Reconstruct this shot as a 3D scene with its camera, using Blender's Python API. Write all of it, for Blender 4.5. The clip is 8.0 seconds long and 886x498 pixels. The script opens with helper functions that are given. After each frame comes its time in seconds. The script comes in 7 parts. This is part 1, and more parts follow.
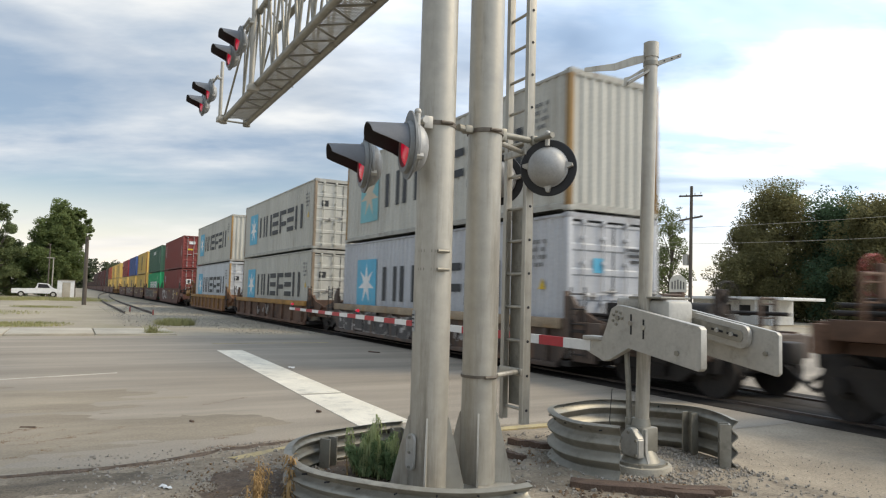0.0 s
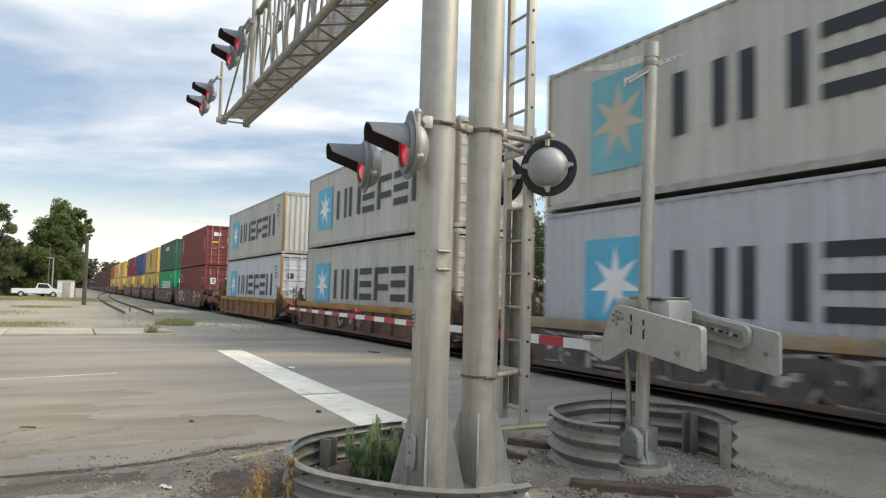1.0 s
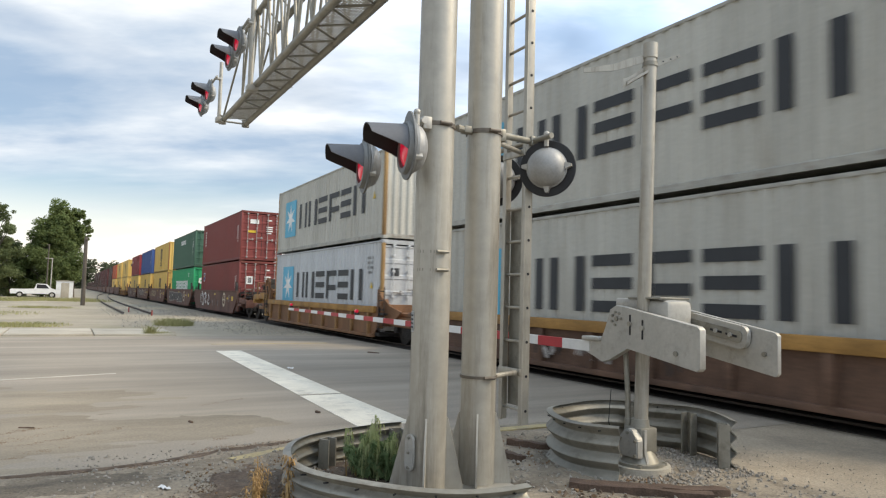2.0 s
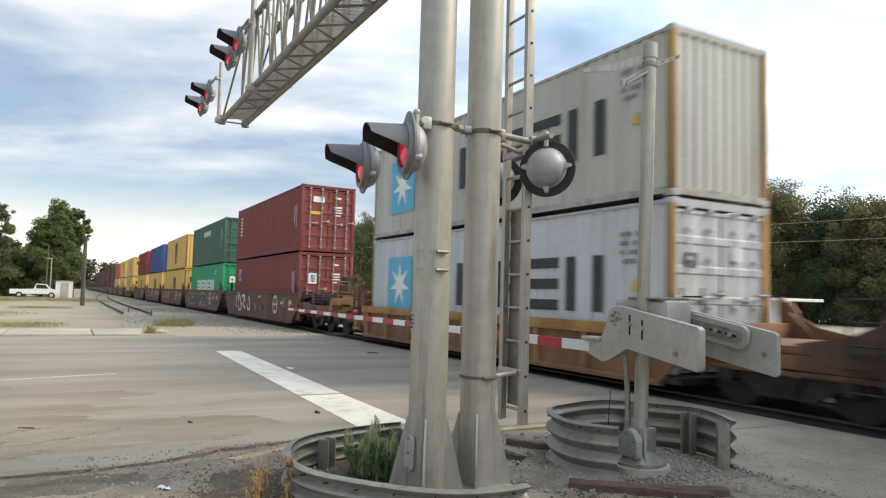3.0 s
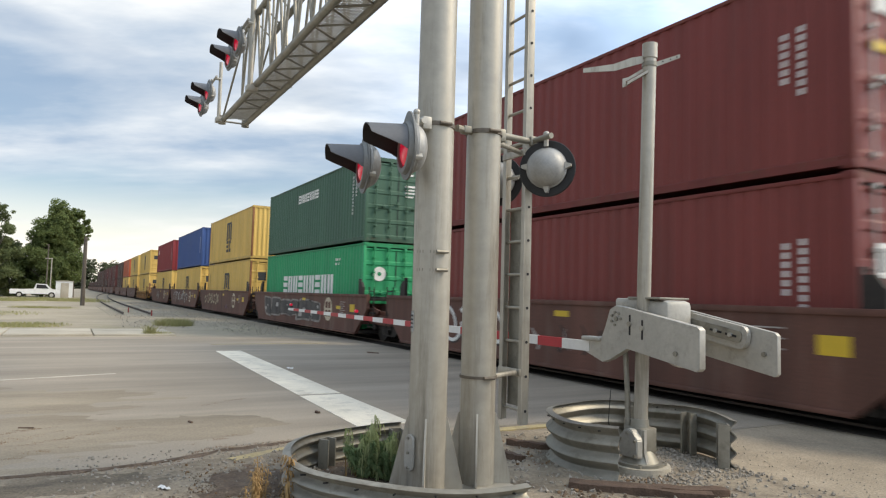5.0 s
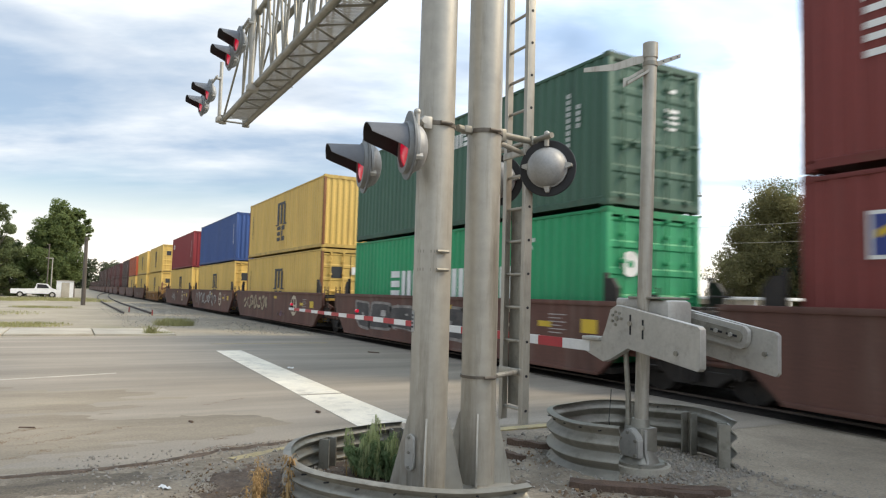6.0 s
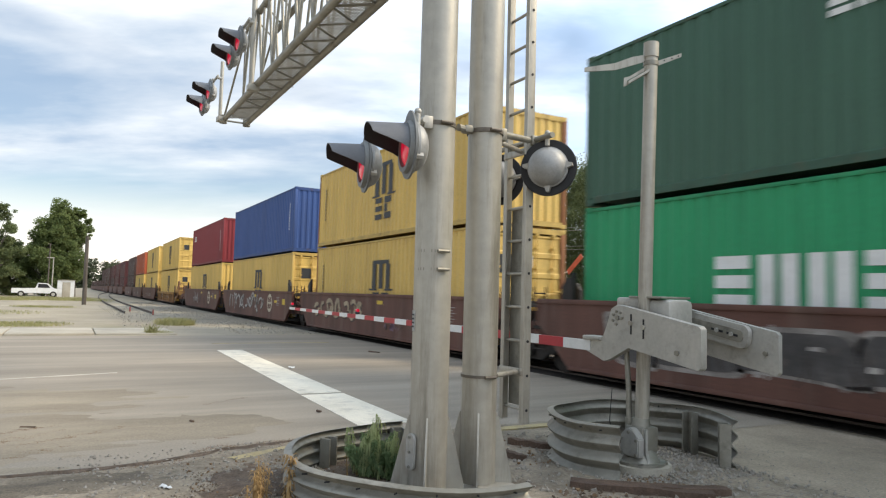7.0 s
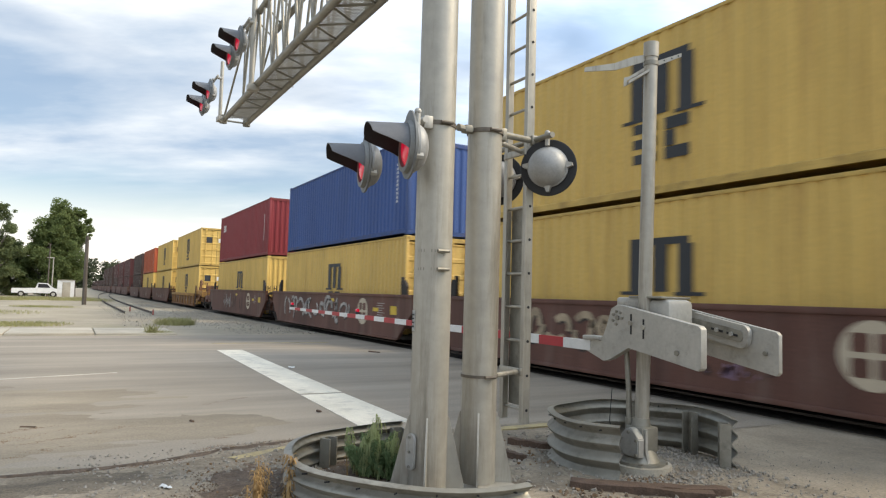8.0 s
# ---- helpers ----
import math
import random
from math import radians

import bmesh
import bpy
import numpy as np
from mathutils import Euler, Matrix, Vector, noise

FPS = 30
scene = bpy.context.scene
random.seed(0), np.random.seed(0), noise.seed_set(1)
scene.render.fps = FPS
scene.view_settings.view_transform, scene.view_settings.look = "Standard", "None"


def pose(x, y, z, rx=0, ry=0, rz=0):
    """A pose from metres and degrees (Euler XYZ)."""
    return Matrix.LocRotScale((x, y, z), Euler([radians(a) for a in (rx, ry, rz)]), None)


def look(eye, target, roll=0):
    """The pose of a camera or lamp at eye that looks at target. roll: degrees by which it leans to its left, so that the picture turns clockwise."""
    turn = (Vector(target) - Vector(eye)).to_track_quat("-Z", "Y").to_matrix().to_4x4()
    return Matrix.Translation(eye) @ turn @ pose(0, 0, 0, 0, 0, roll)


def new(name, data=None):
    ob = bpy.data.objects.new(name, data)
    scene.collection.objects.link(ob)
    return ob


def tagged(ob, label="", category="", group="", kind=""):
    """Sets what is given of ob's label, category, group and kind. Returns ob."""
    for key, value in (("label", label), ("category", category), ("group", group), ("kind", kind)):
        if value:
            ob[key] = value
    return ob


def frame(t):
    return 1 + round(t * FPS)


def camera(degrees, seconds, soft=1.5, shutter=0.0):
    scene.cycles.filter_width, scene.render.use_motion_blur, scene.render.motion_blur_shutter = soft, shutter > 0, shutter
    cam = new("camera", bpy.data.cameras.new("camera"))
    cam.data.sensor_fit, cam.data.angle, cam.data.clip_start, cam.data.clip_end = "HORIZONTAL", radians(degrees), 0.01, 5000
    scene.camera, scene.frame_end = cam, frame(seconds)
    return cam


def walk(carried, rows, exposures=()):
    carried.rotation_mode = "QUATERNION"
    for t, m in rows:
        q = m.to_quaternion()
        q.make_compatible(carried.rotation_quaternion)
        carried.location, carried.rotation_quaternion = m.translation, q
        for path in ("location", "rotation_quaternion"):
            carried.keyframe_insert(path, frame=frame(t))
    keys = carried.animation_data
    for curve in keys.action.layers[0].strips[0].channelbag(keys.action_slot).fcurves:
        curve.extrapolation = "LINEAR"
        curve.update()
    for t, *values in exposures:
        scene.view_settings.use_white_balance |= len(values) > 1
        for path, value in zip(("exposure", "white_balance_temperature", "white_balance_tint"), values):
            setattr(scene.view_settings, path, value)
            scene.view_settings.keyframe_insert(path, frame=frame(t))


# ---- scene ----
# the camera stands on the verge beside the road; the track runs along x
EYE = Vector((0.0, 0.0, 1.52))
YAW, PITCH, ROLL = 61.17, 3.97, 1.59
cam = camera(66.4, 8.0, soft=1.2, shutter=0.38)


def aim(dx, dy):
    """A pose turned by dx, dy thousandths of a radian from the mean view."""
    a, b = radians(YAW) + dx / 1000, radians(PITCH) + dy / 1000
    way = Vector((-math.sin(a) * math.cos(b), math.cos(a) * math.cos(b), math.sin(b)))
    return look(EYE, EYE + way * 10, ROLL)


# stops by which the film brightens and darkens
STOPS = [(0.0, -0.13), (0.5, -0.02), (1.0, 0.11), (1.5, 0.13), (3.0, 0.12), (3.5, 0.13), (4.0, 0.25), (4.5, 0.0), (6.0, 0.2), (6.5, 0.24), (7.5, 0.2), (8.0, 0.19)]
EXPOSURES = [(t, stops, 6820, 10) for t, stops in STOPS]
walk(cam, [(0.0, aim(1.0, -0.5)), (1.0, aim(1.0, -0.4)), (1.5, aim(0.3, 0.0)), (3.0, aim(-0.9, 0.5)),
           (3.5, aim(-1.0, 0.6)), (4.5, aim(-1.0, 0.6)), (6.0, aim(0.0, 0.0)), (6.5, aim(0.2, -0.2)),
           (7.0, aim(1.0, -0.7)), (8.0, aim(1.0, -0.8))], EXPOSURES)

# ---- sky and light ----
SUN_EL, SUN_AZ = 42.0, 62.0      # degrees above the horizon; degrees from +x towards +y
world = bpy.data.worlds.new("sky")
scene.world = world
world.use_nodes = True


def build_sky():
    nt = world.node_tree
    nt.nodes.clear()
    N, L = nt.nodes.new, nt.links.new
    out, bg = N("ShaderNodeOutputWorld"), N("ShaderNodeBackground")
    sky = N("ShaderNodeTexSky")
    sky.sky_type, sky.sun_disc = "NISHITA", False
    sky.sun_elevation, sky.sun_rotation = radians(SUN_EL), radians(90 - SUN_AZ)
    gain = N("ShaderNodeVectorMath")
    gain.operation = "SCALE"
    gain.inputs["Scale"].default_value = 0.95
    L(sky.outputs[0], gain.inputs[0])
    tc, sep = N("ShaderNodeTexCoord"), N("ShaderNodeSeparateXYZ")
    L(tc.outputs["Generated"], sep.inputs[0])
    # clouds lie on a flat layer: divide the direction by its height
    up = N("ShaderNodeMath")
    up.operation = "MAXIMUM"
    up.inputs[1].default_value = 0.0
    L(sep.outputs["Z"], up.inputs[0])
    add = N("ShaderNodeMath")
    add.operation = "ADD"
    add.inputs[1].default_value = 0.16
    L(up.outputs[0], add.inputs[0])
    div = N("ShaderNodeVectorMath")
    div.operation = "DIVIDE"
    L(tc.outputs["Generated"], div.inputs[0])
    comb = N("ShaderNodeCombineXYZ")
    for i in range(3):
        L(add.outputs[0], comb.inputs[i])
    L(comb.outputs[0], div.inputs[1])
    mp = N("ShaderNodeMapping")
    mp.vector_type = "TEXTURE"
    mp.inputs["Scale"].default_value = (0.85, 1.7, 1.0)
    mp.inputs["Rotation"].default_value = (0, 0, radians(151))
    L(div.outputs[0], mp.inputs[0])
    n1 = N("ShaderNodeTexNoise")
    n1.inputs["Scale"].default_value, n1.inputs["Detail"].default_value = 1.15, 4.5
    n1.inputs["Roughness"].default_value, n1.inputs["Distortion"].default_value = 0.52, 0.35
    L(mp.outputs[0], n1.inputs["Vector"])
    cover = N("ShaderNodeValToRGB")
    cover.color_ramp.elements[0].position, cover.color_ramp.elements[1].position = 0.31, 0.60
    L(n1.outputs["Fac"], cover.inputs[0])
    n2 = N("ShaderNodeTexNoise")
    n2.inputs["Scale"].default_value, n2.inputs["Detail"].default_value = 1.9, 6.0
    n2.inputs["Roughness"].default_value = 0.56
    L(mp.outputs[0], n2.inputs["Vector"])
    shade = N("ShaderNodeValToRGB")
    e = shade.color_ramp.elements
    e[0].position, e[0].color = 0.38, (2.75, 3.65, 4.9, 1)
    e[1].position, e[1].color = 0.70, (6.5, 6.85, 7.2, 1)
    L(n2.outputs["Fac"], shade.inputs[0])
    # the veil is brighter round the hidden sun
    dirv = Vector((math.cos(radians(SUN_EL)) * math.cos(radians(SUN_AZ)), math.cos(radians(SUN_EL)) * math.sin(radians(SUN_AZ)), math.sin(radians(SUN_EL))))
    dot = N("ShaderNodeVectorMath")
    dot.operation = "DOT_PRODUCT"
    dot.inputs[1].default_value = dirv
    L(tc.outputs["Generated"], dot.inputs[0])
    glow = N("ShaderNodeMapRange")
    glow.inputs["From Min"].default_value, glow.inputs["From Max"].default_value = 0.05, 1.0
    glow.inputs["To Min"].default_value, glow.inputs["To Max"].default_value = 1.0, 3.7
    L(dot.outputs["Value"], glow.inputs["Value"])
    lit = N("ShaderNodeVectorMath")
    lit.operation = "SCALE"
    L(shade.outputs[0], lit.inputs[0])
    L(glow.outputs[0], lit.inputs["Scale"])
    mix = N("ShaderNodeMix")
    mix.data_type = "RGBA"
    L(cover.outputs[0], mix.inputs[0])
    L(gain.outputs[0], mix.inputs[6])
    L(lit.outputs[0], mix.inputs[7])
    # pale haze towards the horizon
    hz = N("ShaderNodeMapRange")
    hz.inputs["From Min"].default_value, hz.inputs["From Max"].default_value = 0.0, 0.14
    hz.inputs["To Min"].default_value, hz.inputs["To Max"].default_value = 0.85, 0.0
    L(up.outputs[0], hz.inputs["Value"])
    haze = N("ShaderNodeMix")
    haze.data_type = "RGBA"
    haze.inputs[7].default_value = (9.6, 8.9, 8.1, 1)
    L(hz.outputs[0], haze.inputs[0])
    L(mix.outputs[2], haze.inputs[6])
    L(haze.outputs[2], bg.inputs[0])
    bg.inputs[1].default_value = 0.15
    L(bg.outputs[0], out.inputs[0])


build_sky()
sun_data = bpy.data.lights.new("sun", "SUN")
sun_data.energy, sun_data.angle, sun_data.color = 2.7, radians(20), (1.0, 0.86, 0.64)
sun = new("sun", sun_data)
sun.matrix_world = look((40, 30, 40), (40 - math.cos(radians(SUN_EL)) * math.cos(radians(SUN_AZ)), 30 - math.cos(radians(SUN_EL)) * math.sin(radians(SUN_AZ)), 40 - math.sin(radians(SUN_EL))))

# ---- materials ----
MATS = {}


def paint(name, color, rough=0.6, metal=0.0, vary=0.25, scale=3.0, grain=40.0, bump=0.15, dirt=None, dirt_amount=0.35, streak=False, spec=0.4, along=None):
    """A worn surface: colour that varies at two scales, stains and fine relief."""
    if name in MATS:
        return MATS[name]
    m = bpy.data.materials.new(name)
    m.use_nodes = True
    nt = m.node_tree
    b = nt.nodes["Principled BSDF"]
    N, L = nt.nodes.new, nt.links.new
    tc = N("ShaderNodeTexCoord")
    big, small = N("ShaderNodeTexNoise"), N("ShaderNodeTexNoise")
    mp = N("ShaderNodeMapping")
    mp.inputs["Scale"].default_value = along or ((1, 1, 0.13) if streak else (1, 1, 1))
    L(tc.outputs["Object"], mp.inputs[0])
    info = N("ShaderNodeObjectInfo")
    off = N("ShaderNodeVectorMath")
    off.operation = "MULTIPLY_ADD"
    off.inputs[1].default_value = (37.0, 23.0, 11.0)
    L(info.outputs["Random"], off.inputs[0])
    L(mp.outputs[0], off.inputs[2])
    for n, s, d in ((big, scale, 5.0), (small, grain, 3.0)):
        n.inputs["Scale"].default_value, n.inputs["Detail"].default_value = s, d
        n.inputs["Roughness"].default_value = 0.6
    L(off.outputs[0], big.inputs["Vector"])
    L(tc.outputs["Object"], small.inputs["Vector"])
    c = Vector(color)
    ramp = N("ShaderNodeValToRGB")
    lo, hi = c * (1 - vary), c * (1 + vary * 0.6)
    ramp.color_ramp.elements[0].color, ramp.color_ramp.elements[0].position = (*lo, 1), 0.3
    ramp.color_ramp.elements[1].color, ramp.color_ramp.elements[1].position = (*hi, 1), 0.7
    L(big.outputs["Fac"], ramp.inputs[0])
    fine = N("ShaderNodeMix")
    fine.data_type, fine.blend_type = "RGBA", "MULTIPLY"
    fine.inputs[0].default_value = min(1.0, vary * 2)
    gr = N("ShaderNodeValToRGB")
    gr.color_ramp.elements[0].color, gr.color_ramp.elements[0].position = (0.62, 0.62, 0.62, 1), 0.3
    gr.color_ramp.elements[1].color, gr.color_ramp.elements[1].position = (1.15, 1.15, 1.15, 1), 0.7
    L(small.outputs["Fac"], gr.inputs[0])
    L(ramp.outputs[0], fine.inputs[6])
    L(gr.outputs[0], fine.inputs[7])
    last = fine.outputs[2]
    if dirt:
        spot = N("ShaderNodeTexNoise")
        spot.inputs["Scale"].default_value, spot.inputs["Detail"].default_value = scale * 1.7, 8.0
        spot.inputs["Roughness"].default_value = 0.7
        L(off.outputs[0], spot.inputs["Vector"])
        sr = N("ShaderNodeValToRGB")
        sr.color_ramp.elements[0].position, sr.color_ramp.elements[1].position = 0.52, 0.74
        L(spot.outputs["Fac"], sr.inputs[0])
        k = N("ShaderNodeMath")
        k.operation = "MULTIPLY"
        k.inputs[1].default_value = dirt_amount
        L(sr.outputs[0], k.inputs[0])
        dm = N("ShaderNodeMix")
        dm.data_type = "RGBA"
        dm.inputs[7].default_value = (*dirt, 1)
        L(k.outputs[0], dm.inputs[0])
        L(last, dm.inputs[6])
        last = dm.outputs[2]
    L(last, b.inputs["Base Color"])
    rr = N("ShaderNodeMapRange")
    rr.inputs["To Min"].default_value, rr.inputs["To Max"].default_value = max(0.05, rough - 0.12), min(1.0, rough + 0.12)
    L(small.outputs["Fac"], rr.inputs["Value"])
    L(rr.outputs[0], b.inputs["Roughness"])
    b.inputs["Metallic"].default_value = metal
    b.inputs["Specular IOR Level"].default_value = spec
    if bump:
        bp = N("ShaderNodeBump")
        bp.inputs["Strength"].default_value, bp.inputs["Distance"].default_value = bump, 0.02
        L(small.outputs["Fac"], bp.inputs["Height"])
        L(bp.outputs[0], b.inputs["Normal"])
    MATS[name] = m
    return m


RUST = (0.10, 0.045, 0.02)
ASPHALT = paint("asphalt", (0.315, 0.272, 0.215), 0.85, vary=0.32, scale=0.9, grain=48, bump=0.35, dirt=(0.19, 0.17, 0.14), dirt_amount=0.55, along=(1, 0.12, 1))
APRON = paint("apron_gravel", (0.365, 0.305, 0.225), 0.9, vary=0.36, scale=0.8, grain=38, bump=0.8, dirt=(0.12, 0.10, 0.085), dirt_amount=0.5)
GROUND = paint("ground_soil", (0.34, 0.295, 0.22), 0.95, vary=0.25, scale=0.25, grain=14, bump=0.6, dirt=(0.20, 0.19, 0.09), dirt_amount=0.6)
SAND = paint("washed_sand", (0.30, 0.255, 0.19), 0.95, vary=0.32, scale=0.9, grain=50, bump=0.4, dirt=(0.15, 0.118, 0.082), dirt_amount=0.62, along=(1, 0.25, 1))
SOIL = paint("verge_soil", (0.295, 0.247, 0.182), 0.95, vary=0.42, scale=1.7, grain=34, bump=0.8, dirt=(0.085, 0.06, 0.04), dirt_amount=0.95)
SILT = paint("damp_silt", (0.20, 0.165, 0.12), 0.95, vary=0.5, scale=3.0, grain=45, bump=0.8, dirt=(0.10, 0.078, 0.055), dirt_amount=0.8, along=(1, 0.3, 1))
MULCH = paint("dark_mulch", (0.14, 0.10, 0.07), 0.95, vary=0.5, scale=6.0, grain=45, bump=1.0, dirt=(0.20, 0.15, 0.10), dirt_amount=0.6)
# crossing panels: the shade under the train is put into this dark colour
SHADED_PANEL = paint("shaded_crossing_panel", (0.038, 0.033, 0.028), 0.9, vary=0.4, scale=1.2, grain=30, bump=0.4, dirt=(0.07, 0.06, 0.05), dirt_amount=0.6, spec=0.15)
BALLAST = paint("ballast", (0.34, 0.315, 0.275), 0.95, vary=0.4, scale=1.5, grain=16, bump=1.0, dirt=(0.13, 0.11, 0.09), dirt_amount=0.5)
BED = paint("shaded_ballast", (0.10, 0.088, 0.074), 0.95, vary=0.45, scale=1.5, grain=16, bump=1.0, dirt=(0.05, 0.043, 0.036), dirt_amount=0.6)
CONCRETE = paint("concrete", (0.43, 0.39, 0.315), 0.9, vary=0.22, scale=0.8, grain=40, bump=0.3, dirt=(0.3, 0.27, 0.2))
LINE_WHITE = paint("road_paint_white", (0.74, 0.69, 0.57), 0.8, vary=0.14, scale=2.0, grain=40, bump=0.3, dirt=(0.3, 0.28, 0.25), dirt_amount=0.7)
LINE_WORN = paint("road_paint_worn", (0.54, 0.50, 0.43), 0.85, vary=0.25, scale=2.0, grain=40, bump=0.3, dirt=(0.32, 0.28, 0.23), dirt_amount=0.9)
LINE_YELLOW = paint("road_paint_yellow", (0.44, 0.36, 0.19), 0.85, vary=0.3, scale=2.0, grain=40, bump=0.3, dirt=(0.24, 0.22, 0.19), dirt_amount=0.9)
GALV = paint("galvanised_steel", (0.43, 0.402, 0.342), 0.46, metal=0.35, vary=0.17, scale=3.2, grain=8, bump=0.02, dirt=(0.15, 0.125, 0.09), dirt_amount=0.85, along=(1, 1, 0.10))
# for weathered parts; on the cantilever arm it paints in the shade
GALV_DARK = paint("weathered_shaded_galvanised", (0.30, 0.285, 0.24), 0.5, metal=0.5, vary=0.18, scale=3.5, grain=12, bump=0.05, dirt=(0.13, 0.115, 0.09), dirt_amount=0.8)
BAND = paint("stained_band_steel", (0.15, 0.13, 0.105), 0.6, metal=0.2, vary=0.25, scale=8, grain=40, bump=0.05, dirt=RUST)
ALU = paint("cast_aluminium", (0.44, 0.425, 0.385), 0.5, metal=0.3, vary=0.12, scale=5, grain=30, bump=0.03, dirt=(0.22, 0.205, 0.175), dirt_amount=0.6)
BLACK = paint("black_enamel", (0.022, 0.022, 0.024), 0.5, vary=0.3, scale=4, grain=50, bump=0.05)
RUBBER = paint("dark_steel", (0.028, 0.024, 0.021), 0.7, vary=0.35, scale=4, grain=40, bump=0.2, dirt=(0.08, 0.05, 0.03))
WHITE = paint("white_enamel", (0.72, 0.72, 0.70), 0.5, vary=0.08, scale=3, grain=50, bump=0.03, dirt=(0.4, 0.38, 0.34))
RED = paint("red_sheeting", (0.42, 0.02, 0.03), 0.45, vary=0.15, scale=3, grain=50, bump=0.03)
TIMBER = paint("old_timber", (0.13, 0.085, 0.06), 0.9, vary=0.4, scale=5, grain=60, bump=0.6)
RAIL = paint("rail_steel", (0.09, 0.07, 0.058), 0.6, metal=0.25, vary=0.3, scale=3, grain=40, bump=0.1, dirt=RUST)
BARK = paint("bark", (0.13, 0.11, 0.09), 0.95, vary=0.4, scale=4, grain=20, bump=0.8, streak=True)


def foliage(name, a, b_, thin=0.0):
    m = bpy.data.materials.new(name)
    m.use_nodes = True
    nt = m.node_tree
    b = nt.nodes["Principled BSDF"]
    N, L = nt.nodes.new, nt.links.new
    g, r = N("ShaderNodeNewGeometry"), N("ShaderNodeValToRGB")
    r.color_ramp.elements[0].color, r.color_ramp.elements[1].color = (*a, 1), (*b_, 1)
    tc, n = N("ShaderNodeTexCoord"), N("ShaderNodeTexNoise")
    n.inputs["Scale"].default_value = 0.5
    L(tc.outputs["Object"], n.inputs["Vector"])
    mx = N("ShaderNodeMath")
    mx.operation = "MULTIPLY_ADD"
    mx.inputs[1].default_value = 0.32
    L(g.outputs["Random Per Island"], mx.inputs[0])
    hm = N("ShaderNodeMath")
    hm.operation = "MULTIPLY"
    hm.inputs[1].default_value = 0.6
    L(n.outputs["Fac"], hm.inputs[0])
    L(hm.outputs[0], mx.inputs[2])
    L(mx.outputs[0], r.inputs[0])
    L(r.outputs[0], b.inputs["Base Color"])
    b.inputs["Roughness"].default_value = 0.7
    b.inputs["Specular IOR Level"].default_value = 0.2
    if thin:
        # light passes through thin leaves
        tr, mixed, out = N("ShaderNodeBsdfTranslucent"), N("ShaderNodeMixShader"), nt.nodes["Material Output"]
        mixed.inputs[0].default_value = thin
        L(r.outputs[0], tr.inputs["Color"])
        L(b.outputs[0], mixed.inputs[1])
        L(tr.outputs[0], mixed.inputs[2])
        L(mixed.outputs[0], out.inputs["Surface"])
    return m


LEAF = foliage("tree_leaves", (0.10, 0.13, 0.055), (0.20, 0.225, 0.10), 0.5)
LEAF_FAR = foliage("far_leaves", (0.05, 0.062, 0.035), (0.085, 0.10, 0.055))
LEAF_WARM = foliage("turning_leaves", (0.13, 0.13, 0.058), (0.25, 0.225, 0.105), 0.5)
# brighter copy of LEAF: sunlight on the left-hand crowns put into the colour
LEAF_SUN = foliage("sunlit_leaves", (0.085, 0.125, 0.045), (0.24, 0.28, 0.105), 0.5)
LEAF_DEEP = foliage("deep_green_leaves", (0.06, 0.105, 0.06), (0.125, 0.19, 0.10), 0.5)
WEED = foliage("weed_leaves", (0.22, 0.29, 0.11), (0.60, 0.61, 0.34), 0.5)
FERN = foliage("fine_weed_leaves", (0.10, 0.17, 0.07), (0.30, 0.38, 0.18), 0.5)
DRY = foliage("dry_stalks", (0.24, 0.14, 0.055), (0.54, 0.37, 0.17), 0.2)
GRASS = foliage("grass_blades", (0.23, 0.24, 0.10), (0.46, 0.42, 0.21), 0.4)


def lamp_red():
    m = bpy.data.materials.new("lit_red_lens")
    m.use_nodes = True
    b = m.node_tree.nodes["Principled BSDF"]
    b.inputs["Base Color"].default_value = (0.32, 0.01, 0.02, 1)
    b.inputs["Roughness"].default_value = 0.2
    b.inputs["Emission Color"].default_value = (1.0, 0.015, 0.075, 1)
    b.inputs["Emission Strength"].default_value = 0.3
    return m


LENS = lamp_red()


# ---- mesh helpers ----
def box(bm, x0, y0, z0, x1, y1, z1, bevel=0.0):
    ret = bmesh.ops.create_cube(bm, size=1.0, matrix=Matrix.Translation(((x0 + x1) / 2, (y0 + y1) / 2, (z0 + z1) / 2)) @ Matrix.Diagonal((abs(x1 - x0), abs(y1 - y0), abs(z1 - z0), 1)))
    if bevel:
        edges = list({e for v in ret["verts"] for e in v.link_edges})
        bmesh.ops.bevel(bm, geom=edges, offset=bevel, segments=2, affect="EDGES", profile=0.5)


def rod(bm, p, q, r, r2=None, seg=12, caps=True):
    p, q = Vector(p), Vector(q)
    d = q - p
    m = Matrix.Translation((p + q) / 2) @ d.to_track_quat("Z", "Y").to_matrix().to_4x4()
    bmesh.ops.create_cone(bm, cap_ends=caps, segments=seg, radius1=r, radius2=r if r2 is None else r2, depth=d.length, matrix=m)


def prism(bm, outline, h, m=None):
    """A plate: an outline of (u, v) pushed h along w; m takes (u, v, w) to its place."""
    m = m or Matrix.Identity(4)
    a = [bm.verts.new(m @ Vector((u, v, 0))) for u, v in outline]
    b = [bm.verts.new(m @ Vector((u, v, h))) for u, v in outline]
    n = len(a)
    bm.faces.new(a[::-1])
    bm.faces.new(b)
    for i in range(n):
        bm.faces.new((a[i], a[(i + 1) % n], b[(i + 1) % n], b[i]))


def arc(r, a0, a1, n, cx=0.0, cy=0.0):
    return [(cx + r * math.cos(radians(a0 + (a1 - a0) * i / n)), cy + r * math.sin(radians(a0 + (a1 - a0) * i / n))) for i in range(n + 1)]


